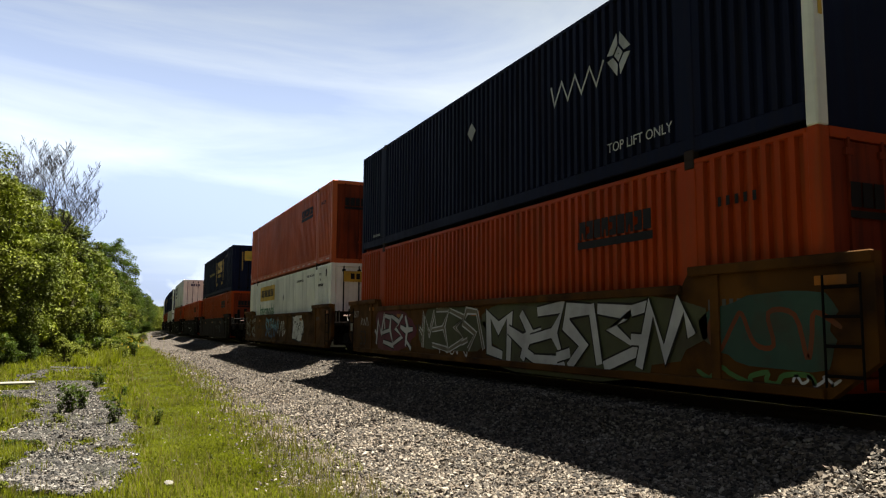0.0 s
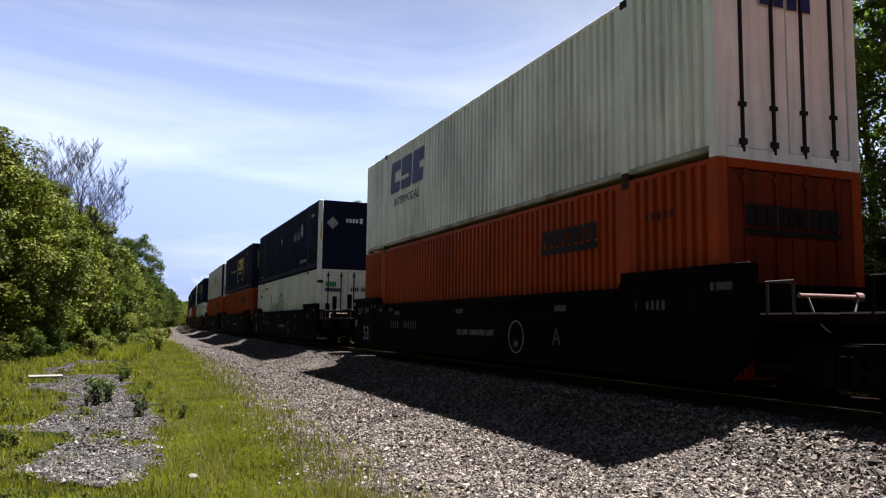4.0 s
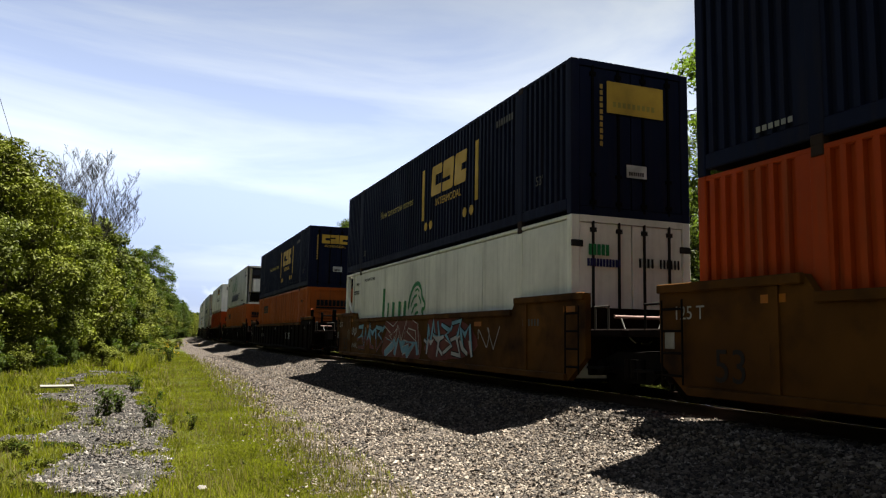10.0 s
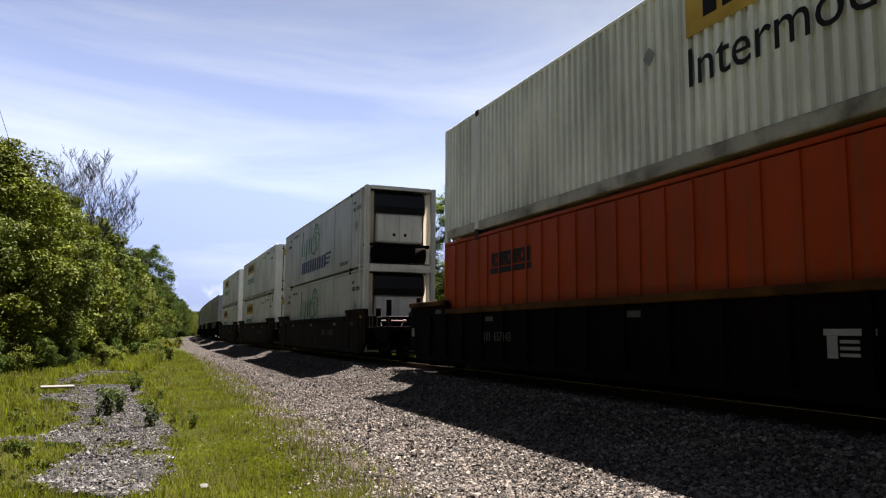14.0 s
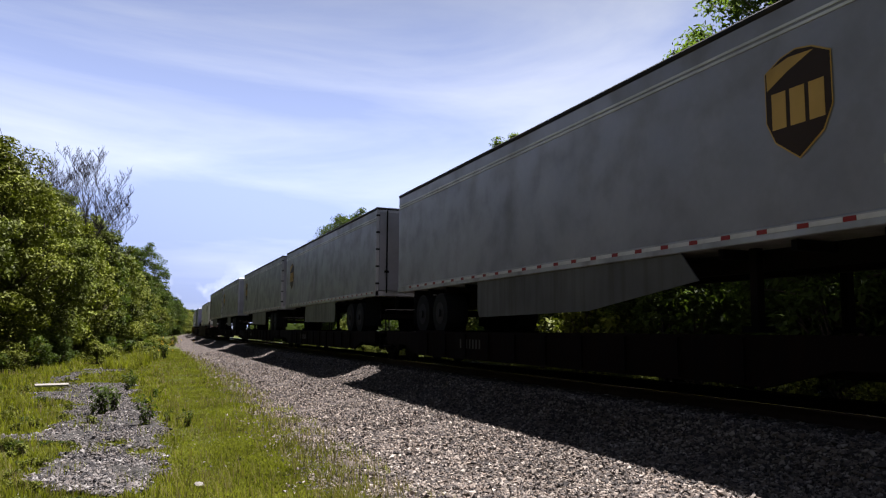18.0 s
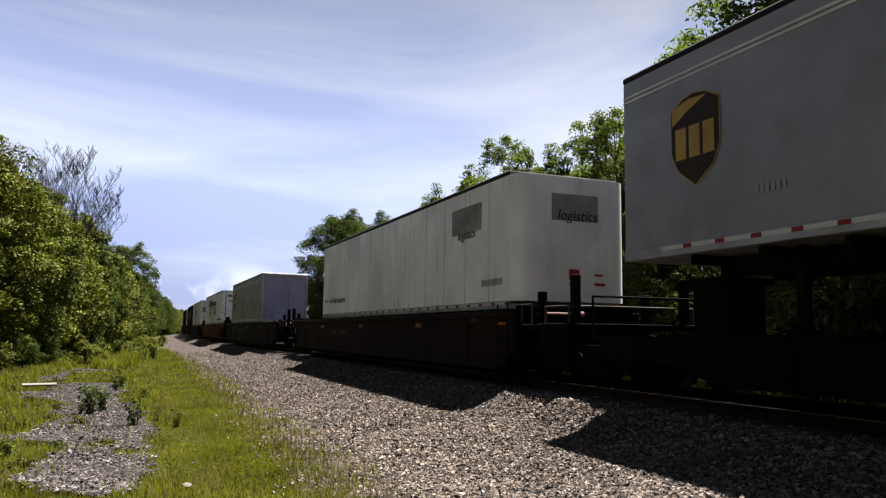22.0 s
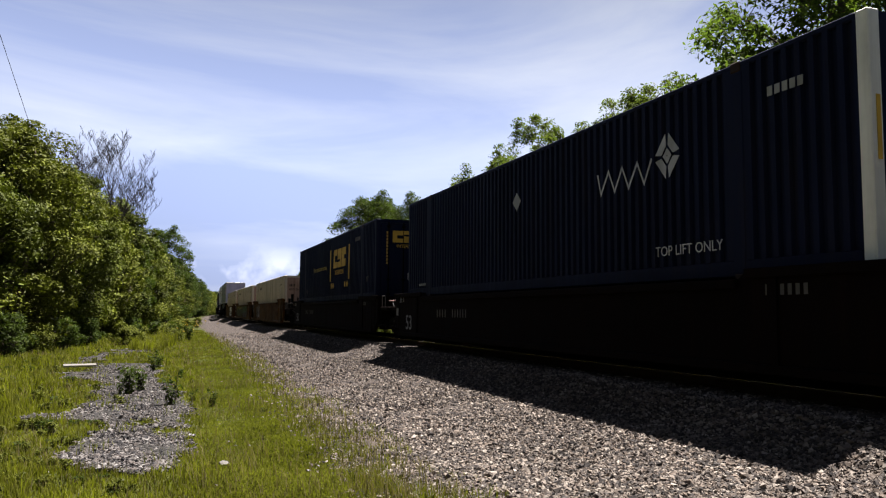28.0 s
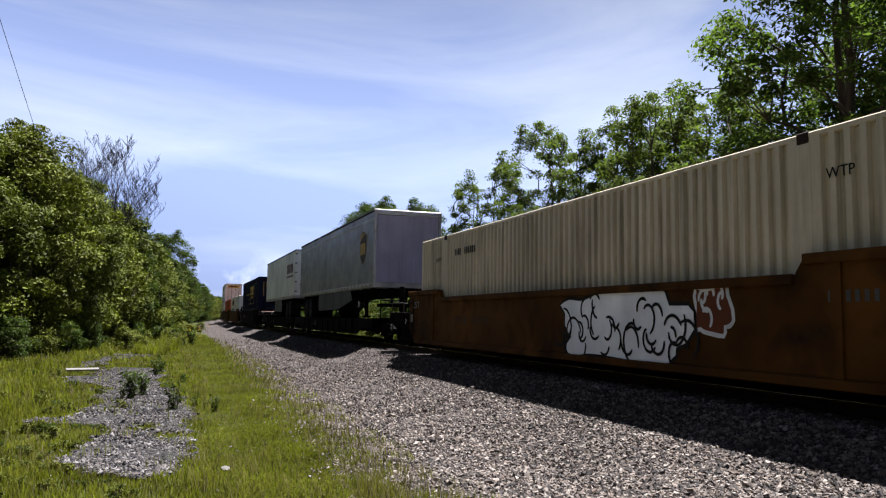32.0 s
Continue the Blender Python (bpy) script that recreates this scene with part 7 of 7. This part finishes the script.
# the wood behind the train
right_trees = [
    tree("tall ash tree with airy drooping leaf clusters", 111, 11.0, 2.7, 1.8, 205, 115, 0.46, 0.14, "leaf_right", trunk_r=0.13, stems=2),
    tree("young ash tree with pale thin stems", 112, 10.3, 1.75, 2.6, 130, 90, 0.42, 0.14, "leaf_right", "grey_bark", trunk_r=0.08, stems=2),
    tree("large dark ash tree with a broad crown", 113, 15.3, 4.6, 2.6, 540, 120, 0.6, 0.17, "leaf_ash", trunk_r=0.24, stems=2),
    tree("broad dark green maple tree", 114, 14.2, 4.6, 1.0, 420, 130, 0.9, 0.21, "leaf_dark", trunk_r=0.25),
]
used = set()
for x, y, k, size, turn in ((17.6, 14.7, 2, 1.0, 20), (19.8, 9.0, 2, 1.02, 200), (23.0, 17.5, 2, 0.95, 110), (17.4, 23.6, 0, 0.98, 60), (19.6, 28.6, 0, 1.09, 190), (17.2, 33.0, 0, 1.06, 300), (19.0, 25.5, 1, 1.0, 10), (18.0, 30.0, 1, 1.0, 100),
                            (22.5, 33.0, 0, 1.0, 15), (16.4, 20.6, 1, 0.72, 140), (17.3, 37.8, 1, 1.05, 80), (17.2, 43.2, 1, 1.03, 250), (20.0, 40.5, 1, 0.9, 20), (24.5, 44.0, 0, 0.8, 280),
                            (19.6, 76.0, 3, 1.0, 0), (22.0, 79.0, 3, 1.0, 75), (20.5, 24.5, 0, 1.0, 40), (19.8, 22.0, 0, 0.95, 310), (23.6, 72.0, 3, 0.95, 240), (26.5, 82.0, 3, 0.85, 140), (23.5, 98, 3, 0.62, 220), (22.5, 118, 3, 0.6, 20), (26.5, 150, 3, 0.75, 60), (-0.5, 112, 3, 0.95, 30), (-5.2, 101, 3, 0.97, 170), (-3.6, 122, 3, 0.9, 290), (3.4, 152, 3, 0.62, 90), (7.0, 190, 3, 0.6, 20), (34, 190, 3, 0.95, 160), (28, 66, 3, 0.5, 100), (24, 54, 1, 0.7, 30),
                            # unseen trees beside and behind the camera, added to hold back sky light
                            (22, 1, 2, 1.0, 330), (17.5, 3, 0, 1.1, 130), (21, -10, 2, 1.0, 30), (18, -22, 2, 0.9, 230), (20, -38, 2, 1.0, 60)):
    if k not in used:
        used.add(k)
        at(right_trees[k], x, y, turn)
        right_trees[k].scale = (size,) * 3
    else:
        more(right_trees[k], x, y, turn, size)
y = -12.0
while y < 62:                                   # young trees added mostly unseen behind the train, to shade the undergrowth
    airy = rnd.random() < 0.5
    more(right_trees[0 if airy else 3], along(y, 0).translation.x + rnd.uniform(9.2, 11.5), y, rnd.uniform(0, 360), rnd.uniform(0.56, 0.68) if airy else rnd.uniform(0.42, 0.5))
    y += rnd.uniform(2.8, 4.0)
bare = more(dead, 21.5, 96, 90, 0.72)

# a wire that comes down into the left wood
wire_pts = [Vector((-6.5, y, 21.0 - 0.26 * y + 0.0006 * (y - 20) ** 2)) for y in range(-12, 56, 4)]
wire_v, wire_f = [], []
tube(wire_v, wire_f, wire_pts, [0.012] * len(wire_pts), 5)
tagged(new("overhead_wire", np_mesh("overhead_wire", np.array([tuple(v) for v in wire_v]), np.array(wire_f), M["rubber"])), "thin black overhead wire running into the trees", "wire")


# ---- what grows and lies on the ground ----
def soft(x, y, k):
    """A cheap smooth random field."""
    return (np.sin(x * 1.7 * k + 1.3 * np.sin(y * 0.9 * k)) + np.sin(y * 1.3 * k + 2.1 * np.sin(x * 1.1 * k + 0.5)) + np.sin((x + y) * 0.8 * k + 4.0)) / 3


def foot_x(y):
    return TRACK_X - 6.05 + 0.42 * np.clip((y - 8) / 20, 0, 1) + 0.5 * np.clip((y - 28) / 45, 0, 1)


BARE = np.array([(8.3, 0.00, -0.30), (8.7, -0.45, 0.05), (9.3, -0.98, 0.18), (9.9, -1.08, 0.27), (10.9, -0.91, 0.30), (11.8, -0.68, 0.30), (12.7, -0.93, 0.31), (13.1, -2.00, 0.44), (13.6, -1.90, 0.44),
                 (13.9, -1.35, 0.43), (16.2, -1.03, 0.30), (17, -1.30, 0.20), (18.5, -1.60, 0.10), (20, -2.00, 0.10), (22, -2.50, 0.00), (24, -1.90, 0.10), (25.5, -1.80, -0.10), (26.5, -3.00, -2.30), (30, -2.60, -1.60), (34, -2.00, -0.50), (38, -1.40, 0.10), (42, -0.30, -0.30)])


def bare_patch(x, y):
    """Above 0 where the gravelly strip left of the path lies bare."""
    lo, hi = np.interp(y, BARE[:, 0], BARE[:, 1]), np.interp(y, BARE[:, 0], BARE[:, 2])
    f = np.minimum(x - lo, hi - x) + 0.09 * soft(x, y, 5.0) + 0.08 * soft(x + 2, y, 11.0) - np.where(y > 17.5, 0.18 - 0.5 * soft(x + 1, y, 2.2), 0)
    for a, c, r in ((-0.26, 12.2, 0.24), (0.1, 11.35, 0.26), (-0.75, 14.9, 0.16)):    # tufts left in it
        f = np.minimum(f, np.hypot(x - a, (y - c) * 0.7) - r + 0.08 * soft(x, y, 13.0))
    return f - np.where((y < 8.3) | (y > 42), 2, 0)


def path_left(y):
    """Left side of the short-grown path."""
    return 0.45 + 0.02 * (y - 10) + 0.12 * np.sin(y * 1.7)


nr = np.random.default_rng(77)


def blades(name, n, x0, x1, y0, y1, power, keep, low, high, wide, material, label):
    """Grass as thin bent blades, thicker sown near the camera."""
    q = nr.uniform(0, 1, n)
    y = 1 / ((1 / y0 ** power) + q * (1 / y1 ** power - 1 / y0 ** power)) ** (1 / power)
    x = nr.uniform(x0, x1, n)
    ok = keep(x, y)
    x, y = x[ok], y[ok]
    m = len(x)
    h = nr.uniform(low, high, m) * (0.5 + 1.0 * (soft(x, y, 2.3) + 1) / 2)
    a, lean = nr.uniform(0, 2 * np.pi, m), nr.uniform(0.1, 0.75, m)
    w = wide * np.clip(y / 12, 0.7, 3.5)
    dx, dy = np.cos(a), np.sin(a)
    z0 = np.zeros(m) - 0.03
    base1 = np.stack([x - dy * w, y + dx * w, z0], 1)
    base2 = np.stack([x + dy * w, y - dx * w, z0], 1)
    mid1 = np.stack([x - dy * w * 0.7 + dx * h * lean * 0.3, y + dx * w * 0.7 + dy * h * lean * 0.3, h * 0.55], 1)
    mid2 = np.stack([x + dy * w * 0.7 + dx * h * lean * 0.3, y - dx * w * 0.7 + dy * h * lean * 0.3, h * 0.55], 1)
    tip = np.stack([x + dx * h * lean, y + dy * h * lean, h], 1)
    v = np.stack([base1, base2, mid2, mid1, tip], 1).reshape(-1, 3)
    o = np.arange(m)[:, None] * 5
    f = np.concatenate([o + np.array([[0, 1, 2]]), o + np.array([[0, 2, 3]]), o + np.array([[3, 2, 4]])])
    tagged(new(name, np_mesh(name, v, f, M[material])), label, "grass", kind="stuff")


blades("grass", 210000, -9, 3.4, 6.3, 70, 0.9, lambda x, y: (x < path_left(y)) & (bare_patch(x, y) < 0) & (x > left_front(30) - 6), 0.03, 0.1, 0.008, "grass", "short bright green grass")
blades("tall_grass", 40000, -9, 0.2, 7.5, 60, 0.8, lambda x, y: (bare_patch(x, y) < -0.25) & (soft(x, y, 0.9) > -0.15) & (x < -0.9 - 0.02 * y + 0.5 * soft(x, y, 2)) & ~((np.abs(x + 2.3) < 0.9) & (y > 20.2) & (y < 25.0)), 0.1, 0.3, 0.006, "grass", "tall green grass tufts")
blades("verge_grass", 9000, 0.9, 4.0, 6.3, 60, 0.7, lambda x, y: (np.abs(x - foot_x(y) - 0.15) < 0.45 + 0.3 * soft(x, y, 2.5)) & (soft(x, y, 5) > -0.1), 0.08, 0.26, 0.006, "dry_grass", "dry straw-coloured grass at the ballast's foot")
blades("straw", 13000, -6, 2.2, 6.3, 45, 0.8, lambda x, y: (x < foot_x(y)) & (bare_patch(x, y) < -0.05) & (soft(x, y, 1.4) > -0.2), 0.05, 0.2, 0.005, "dry_grass", "dry straw-coloured blades among the grass")
blades("sparse_grass", 9000, -3, 1.5, 7, 40, 0.8, lambda x, y: (bare_patch(x, y) > 0) & (soft(x, y, 4) > 0.35), 0.05, 0.2, 0.006, "grass", "thin grass among gravel")
blades("near_grass", 50000, -7, 2.0, 3.0, 6.4, 0.9, lambda x, y: x < 1.9, 0.03, 0.1, 0.007, "grass", "short green grass round the standpoint")
blades("path_grass", 190000, 0.1, 3.4, 6.3, 70, 0.9, lambda x, y: (x > path_left(y)) & (x < foot_x(y) + 0.25 * soft(x, y, 3) + 0.05) & (bare_patch(x, y) < 0), 0.015, 0.04, 0.009, "path_grass", "short trodden bright green grass")


blades("shoulder_grass", 26000, 1.0, 4.4, 6.3, 60, 0.7, lambda x, y: (np.abs(x - foot_x(y) - 0.2) < 0.55 + 0.35 * soft(x, y, 2.1)) & (soft(x, y, 4) > 0.0), 0.04, 0.16, 0.006, "grass", "green grass growing into the ballast's foot")
blades("meadow", 26000, -5, 3.2, 34, 90, 0.8, lambda x, y: (x > np.interp(y, (34, 49, 70, 90), (-1.4, -1.2, -0.3, 1.0))) & (x < 0.2 + 0.03 * (y - 34) + 0.5 * soft(x, y, 0.9)), 0.2, 0.55, 0.006, "grass", "tall pale green meadow grass before the wood")


def stones(name, n, pick, size, material, label, lift, vary=0.27):
    x, y, z = pick(n)
    m = len(x)
    base = np.array([(1, 0, 0), (-1, 0, 0), (0, 1, 0), (0, -1, 0), (0, 0, 1), (0, 0, -1)], float)
    tri = np.array([(0, 2, 4), (2, 1, 4), (1, 3, 4), (3, 0, 4), (2, 0, 5), (1, 2, 5), (3, 1, 5), (0, 3, 5)])
    k = size * nr.lognormal(0, vary, m)
    v = base[None] * nr.uniform(0.6, 1.3, (m, 6, 1)) + nr.normal(size=(m, 6, 3)) * 0.22
    q = nr.normal(size=(m, 4))
    q /= np.linalg.norm(q, axis=1)[:, None]
    w_, a, c, d = q.T
    rot = np.stack([1 - 2 * (c * c + d * d), 2 * (a * c - d * w_), 2 * (a * d + c * w_), 2 * (a * c + d * w_), 1 - 2 * (a * a + d * d), 2 * (c * d - a * w_),
                    2 * (a * d - c * w_), 2 * (c * d + a * w_), 1 - 2 * (a * a + c * c)], 1).reshape(-1, 3, 3)
    v = np.einsum("mij,mkj->mki", rot, v) * np.array([1, 1, 0.8]) * k[:, None, None]
    v += np.stack([x, y, z + k * lift], 1)[:, None]
    f = (np.arange(m)[:, None, None] * 6 + tri[None]).reshape(-1, 3)
    me = np_mesh(name, v.reshape(-1, 3), f, M[material])
    me.shade_flat()
    tagged(new(name, me), label, "stones", kind="stuff")


# the bare strip's own bed of fine gravel, a hand's breadth of cells where no grass grows
gx, gy = np.meshgrid(np.arange(-3.4, 0.8, 0.07), np.arange(8.3, 42.0, 0.07))
cells = np.argwhere(bare_patch(gx, gy) > 0.0)
quad = np.array([(0, 0), (1, 0), (1, 1), (0, 1)]) * 0.07
v = np.concatenate([np.stack([gx[i, j] + quad[:, 0], gy[i, j] + quad[:, 1], np.full(4, 0.0)], 1) for i, j in cells])
v[:, 2] = 0.035 + 0.02 * soft(v[:, 0], v[:, 1], 3.0)
tagged(new("gravel_strip", np_mesh("gravel_strip", v, np.arange(len(v)).reshape(-1, 4), M["gravel"])), "bare strip of grey gravel in the grass", "gravel", kind="structure")

bed = np.vectorize(lambda u, s: bed_z(u, s))


def on_ballast(n):
    q = nr.uniform(0, 1, n)
    d, a = 6.0 * np.exp(q * math.log(9.0)), np.radians(nr.uniform(4, 60, n))
    x, y = d * np.sin(a), d * np.cos(a)
    ok = (x > foot_x(y) - 0.25 + 0.45 * nr.uniform(-1, 1, n) ** 3) & (x < 7.4)
    x, y = x[ok], y[ok]
    return x, y, np.maximum(0, bed(x - TRACK_X, y))


def on_patch(n):
    q = nr.uniform(0, 1, n)
    y = 1 / (1 / 8.3 + q * (1 / 42.0 - 1 / 8.3))
    x = nr.uniform(-3.2, 1.2, n)
    ok = bare_patch(x, y) > -0.16 * nr.uniform(0, 1, n) ** 2
    return x[ok], y[ok], np.full(ok.sum(), 0.03)


def loose(n):
    y = nr.uniform(6.5, 24, n)
    x = nr.uniform(-4, 2.2, n)
    return x, y, np.zeros(n)


stones("ballast_stones", 270000, on_ballast, 0.0195, "stone", "sharp crushed ballast stones", 0.5)
stones("gravel_stones", 60000, on_patch, 0.018, "pale_stone", "pale gravel stones in a bare strip", 0.3, 0.3)
stones("loose_stones", 900, loose, 0.02, "pale_stone", "scattered pale stones in the grass", 0.3)

# sleepers between the stones
tie = mesh_of("sleeper", rounded(boxes((-1.3, 1.3, -0.11, 0.11, -0.15, 0.0)), 0.012), M["tie_wood"])
sleepers = thing("sleepers", "dark weathered wooden sleepers under the rails", "sleeper", "", "structure")
for i in range(150):
    ob = new("sleeper", tie)
    ob.parent = sleepers
    ob.matrix_basis = along(-12 + i * 0.53, 0, RAIL - 0.160)

# single plants and things
def weed_plant(label, seed, height, stems, leaf):
    """Upright stems with leaves along them."""
    r, n2 = random.Random(seed), np.random.default_rng(seed)
    t = thing("weed", label, "weed", "weeds on the gravel strip")
    verts, faces, c, d = [], [], [], []
    for i in range(stems):
        a, tall_, lean = r.uniform(0, 6.28), height * r.uniform(0.55, 1.0), r.uniform(0.08, 0.38)
        pts = [Vector((0.03 * math.cos(a), 0.03 * math.sin(a), -0.04)) + Vector((lean * math.cos(a) * f ** 1.4, lean * math.sin(a) * f ** 1.4, f)) * tall_ for f in (0, 0.3, 0.6, 0.85, 1.0)]
        tube(verts, faces, pts, [0.008, 0.007, 0.006, 0.004, 0.002], 5)
        for k in range(26):
            f = r.uniform(0.15, 1.0) * 4
            j = min(int(f), 3)
            p = pts[j].lerp(pts[j + 1], f - j)
            b = r.uniform(0, 6.28)
            out = Vector((math.cos(b), math.sin(b), 0.3))
            c.append(tuple(p + out * leaf * r.uniform(0.4, 0.9)))
            d.append(tuple(out))
    ob = new("stem", np_mesh("stem", np.array([tuple(v) for v in verts]), np.array(faces), M["bark"]))
    ob.parent = t
    tagged(ob, kind="stuff")
    ob = new("leaves", leaf_mesh("leaves", np.array(c), np.array(d), n2, leaf, M["leaf_dark"]))
    ob.parent = t
    return t


weeds = [weed_plant("dark leafy weed standing in gravel", 301, 0.72, 8, 0.10), weed_plant("slender dark weed standing in gravel", 303, 0.68, 6, 0.09)]
at(weeds[0], -0.6, 16.4, 0)
at(weeds[1], 0.19, 14.3, 40)
for x, y, k, size, kind_ in ((-0.22, 22.6, 70, 0.9, 1), (0.55, 14.8, 20, 0.4, 1), (0.84, 14.1, 200, 0.5, 1), (-0.42, 17.1, 10, 0.85, 0), (-0.8, 16.7, 250, 0.6, 1), (-0.1, 23.6, 100, 0.7, 0), (1.35, 45.5, 30, 1.5, 0), (0.6, 44, 80, 1.7, 0), (-0.6, 46, 190, 1.9, 0), (-1.4, 44, 140, 1.7, 0)):
    more(weeds[kind_], x, y, k, size)
tall = shrub("tall green weeds at the wood's edge", 302, 1.2, 1.4, 1500, 0.11, "leaf_left", "tall_weed", "weed", 10, "weeds on the gravel strip")
at(tall, -1.8, 40, 0)
for i in range(26):
    y = 38 + i * 1.7
    more(tall, left_front(y) + rnd.uniform(0.8, 2.9), y, rnd.uniform(0, 360), rnd.uniform(0.5, 1.1))


y = -6.0
while y < 70:                                   # a few weeds on the far side of the line
    more(tall, along(y, 0).translation.x + rnd.uniform(6.2, 7.4), y, rnd.uniform(0, 360), rnd.uniform(0.5, 0.9))
    y += rnd.uniform(2.2, 3.6)

# low leafy plants among the grass left of the gravel
leafy = [shrub("low leafy plant in rough grass", 321, 0.26, 0.4, 240, 0.06, "leaf_left", "ground_plant", "plant", 5, "low plants in the grass"),
         shrub("low dark leafy plant in rough grass", 322, 0.22, 0.42, 220, 0.055, "leaf_dark", "ground_plant", "plant", 5, "low plants in the grass")]
for i in range(150):
    y = 7.5 / (1 - rnd.random() * 0.78)
    x = rnd.uniform(-1.0 - 0.16 * y, 0.1 - 0.03 * y) if i % 5 else rnd.uniform(0.5, 2.4)
    if i % 5 == 0 and i % 25:
        continue
    if bare_patch(np.array([x]), np.array([y]))[0] > -0.05:
        continue
    k, size = int(i % 5 == 1), rnd.uniform(0.35, 0.9) * min(1.0, y / 12) * (0.6 if i % 5 == 0 else 1.0)
    if leafy[k].location.length == 0:
        at(leafy[k], x, y, rnd.uniform(0, 360), size)
    else:
        more(leafy[k], x, y, rnd.uniform(0, 360), size)


def flowers(x, y, n, spread, seed, height=0.7):
    r = random.Random(seed)
    t = thing("yellow_flowers", "clump of small yellow wildflowers on thin stems", "flowers", "wildflowers by the path")
    stem, petal = bmesh.new(), bmesh.new()
    for _ in range(n):
        a, c, h = r.gauss(0, spread), r.gauss(0, spread), height * r.uniform(0.6, 1.1)
        rod(stem, (a, c, -0.05), (a + r.uniform(-0.05, 0.05), c, h), 0.006, 4)
        for _ in range(6):
            bmesh.ops.create_icosphere(petal, subdivisions=1, radius=0.02, matrix=Matrix.Translation((a + r.gauss(0, 0.05), c + r.gauss(0, 0.05), h + r.gauss(0, 0.05))))
    tagged(part("stem", stem, M["grass"], t), kind="stuff")
    tagged(part("flower_head", petal, M["flower"], t), kind="stuff")
    t.location = (x, y, 0)
    return t


flowers(1.25, 45.0, 6, 0.3, 1, 0.85)
flowers(0.9, 47.5, 5, 0.4, 2, 0.8)
flowers(2.2, 62, 14, 0.7, 5, 0.9)

plank = thing("wooden_plank", "weathered pale wooden plank lying in the grass", "plank")
part("board", rounded(boxes((-0.43, 0.43, -0.06, 0.07, 0.0, 0.05)), 0.006), M["wood"], plank)
plank.matrix_basis = pose(-2.22, 23.9, 0.10, 18, 0, 12)

bm = bmesh.new()
bmesh.ops.create_icosphere(bm, subdivisions=2, radius=0.06)
for v in bm.verts:
    v.co *= 1 + 0.35 * noise.noise(v.co * 17)
    v.co.z *= 0.6
tagged(new("stone", mesh_of("stone", bm, M["wood"])), "single pale stone lying in short grass", "stone").location = (0.67, 8.75, 0.03)


motions()
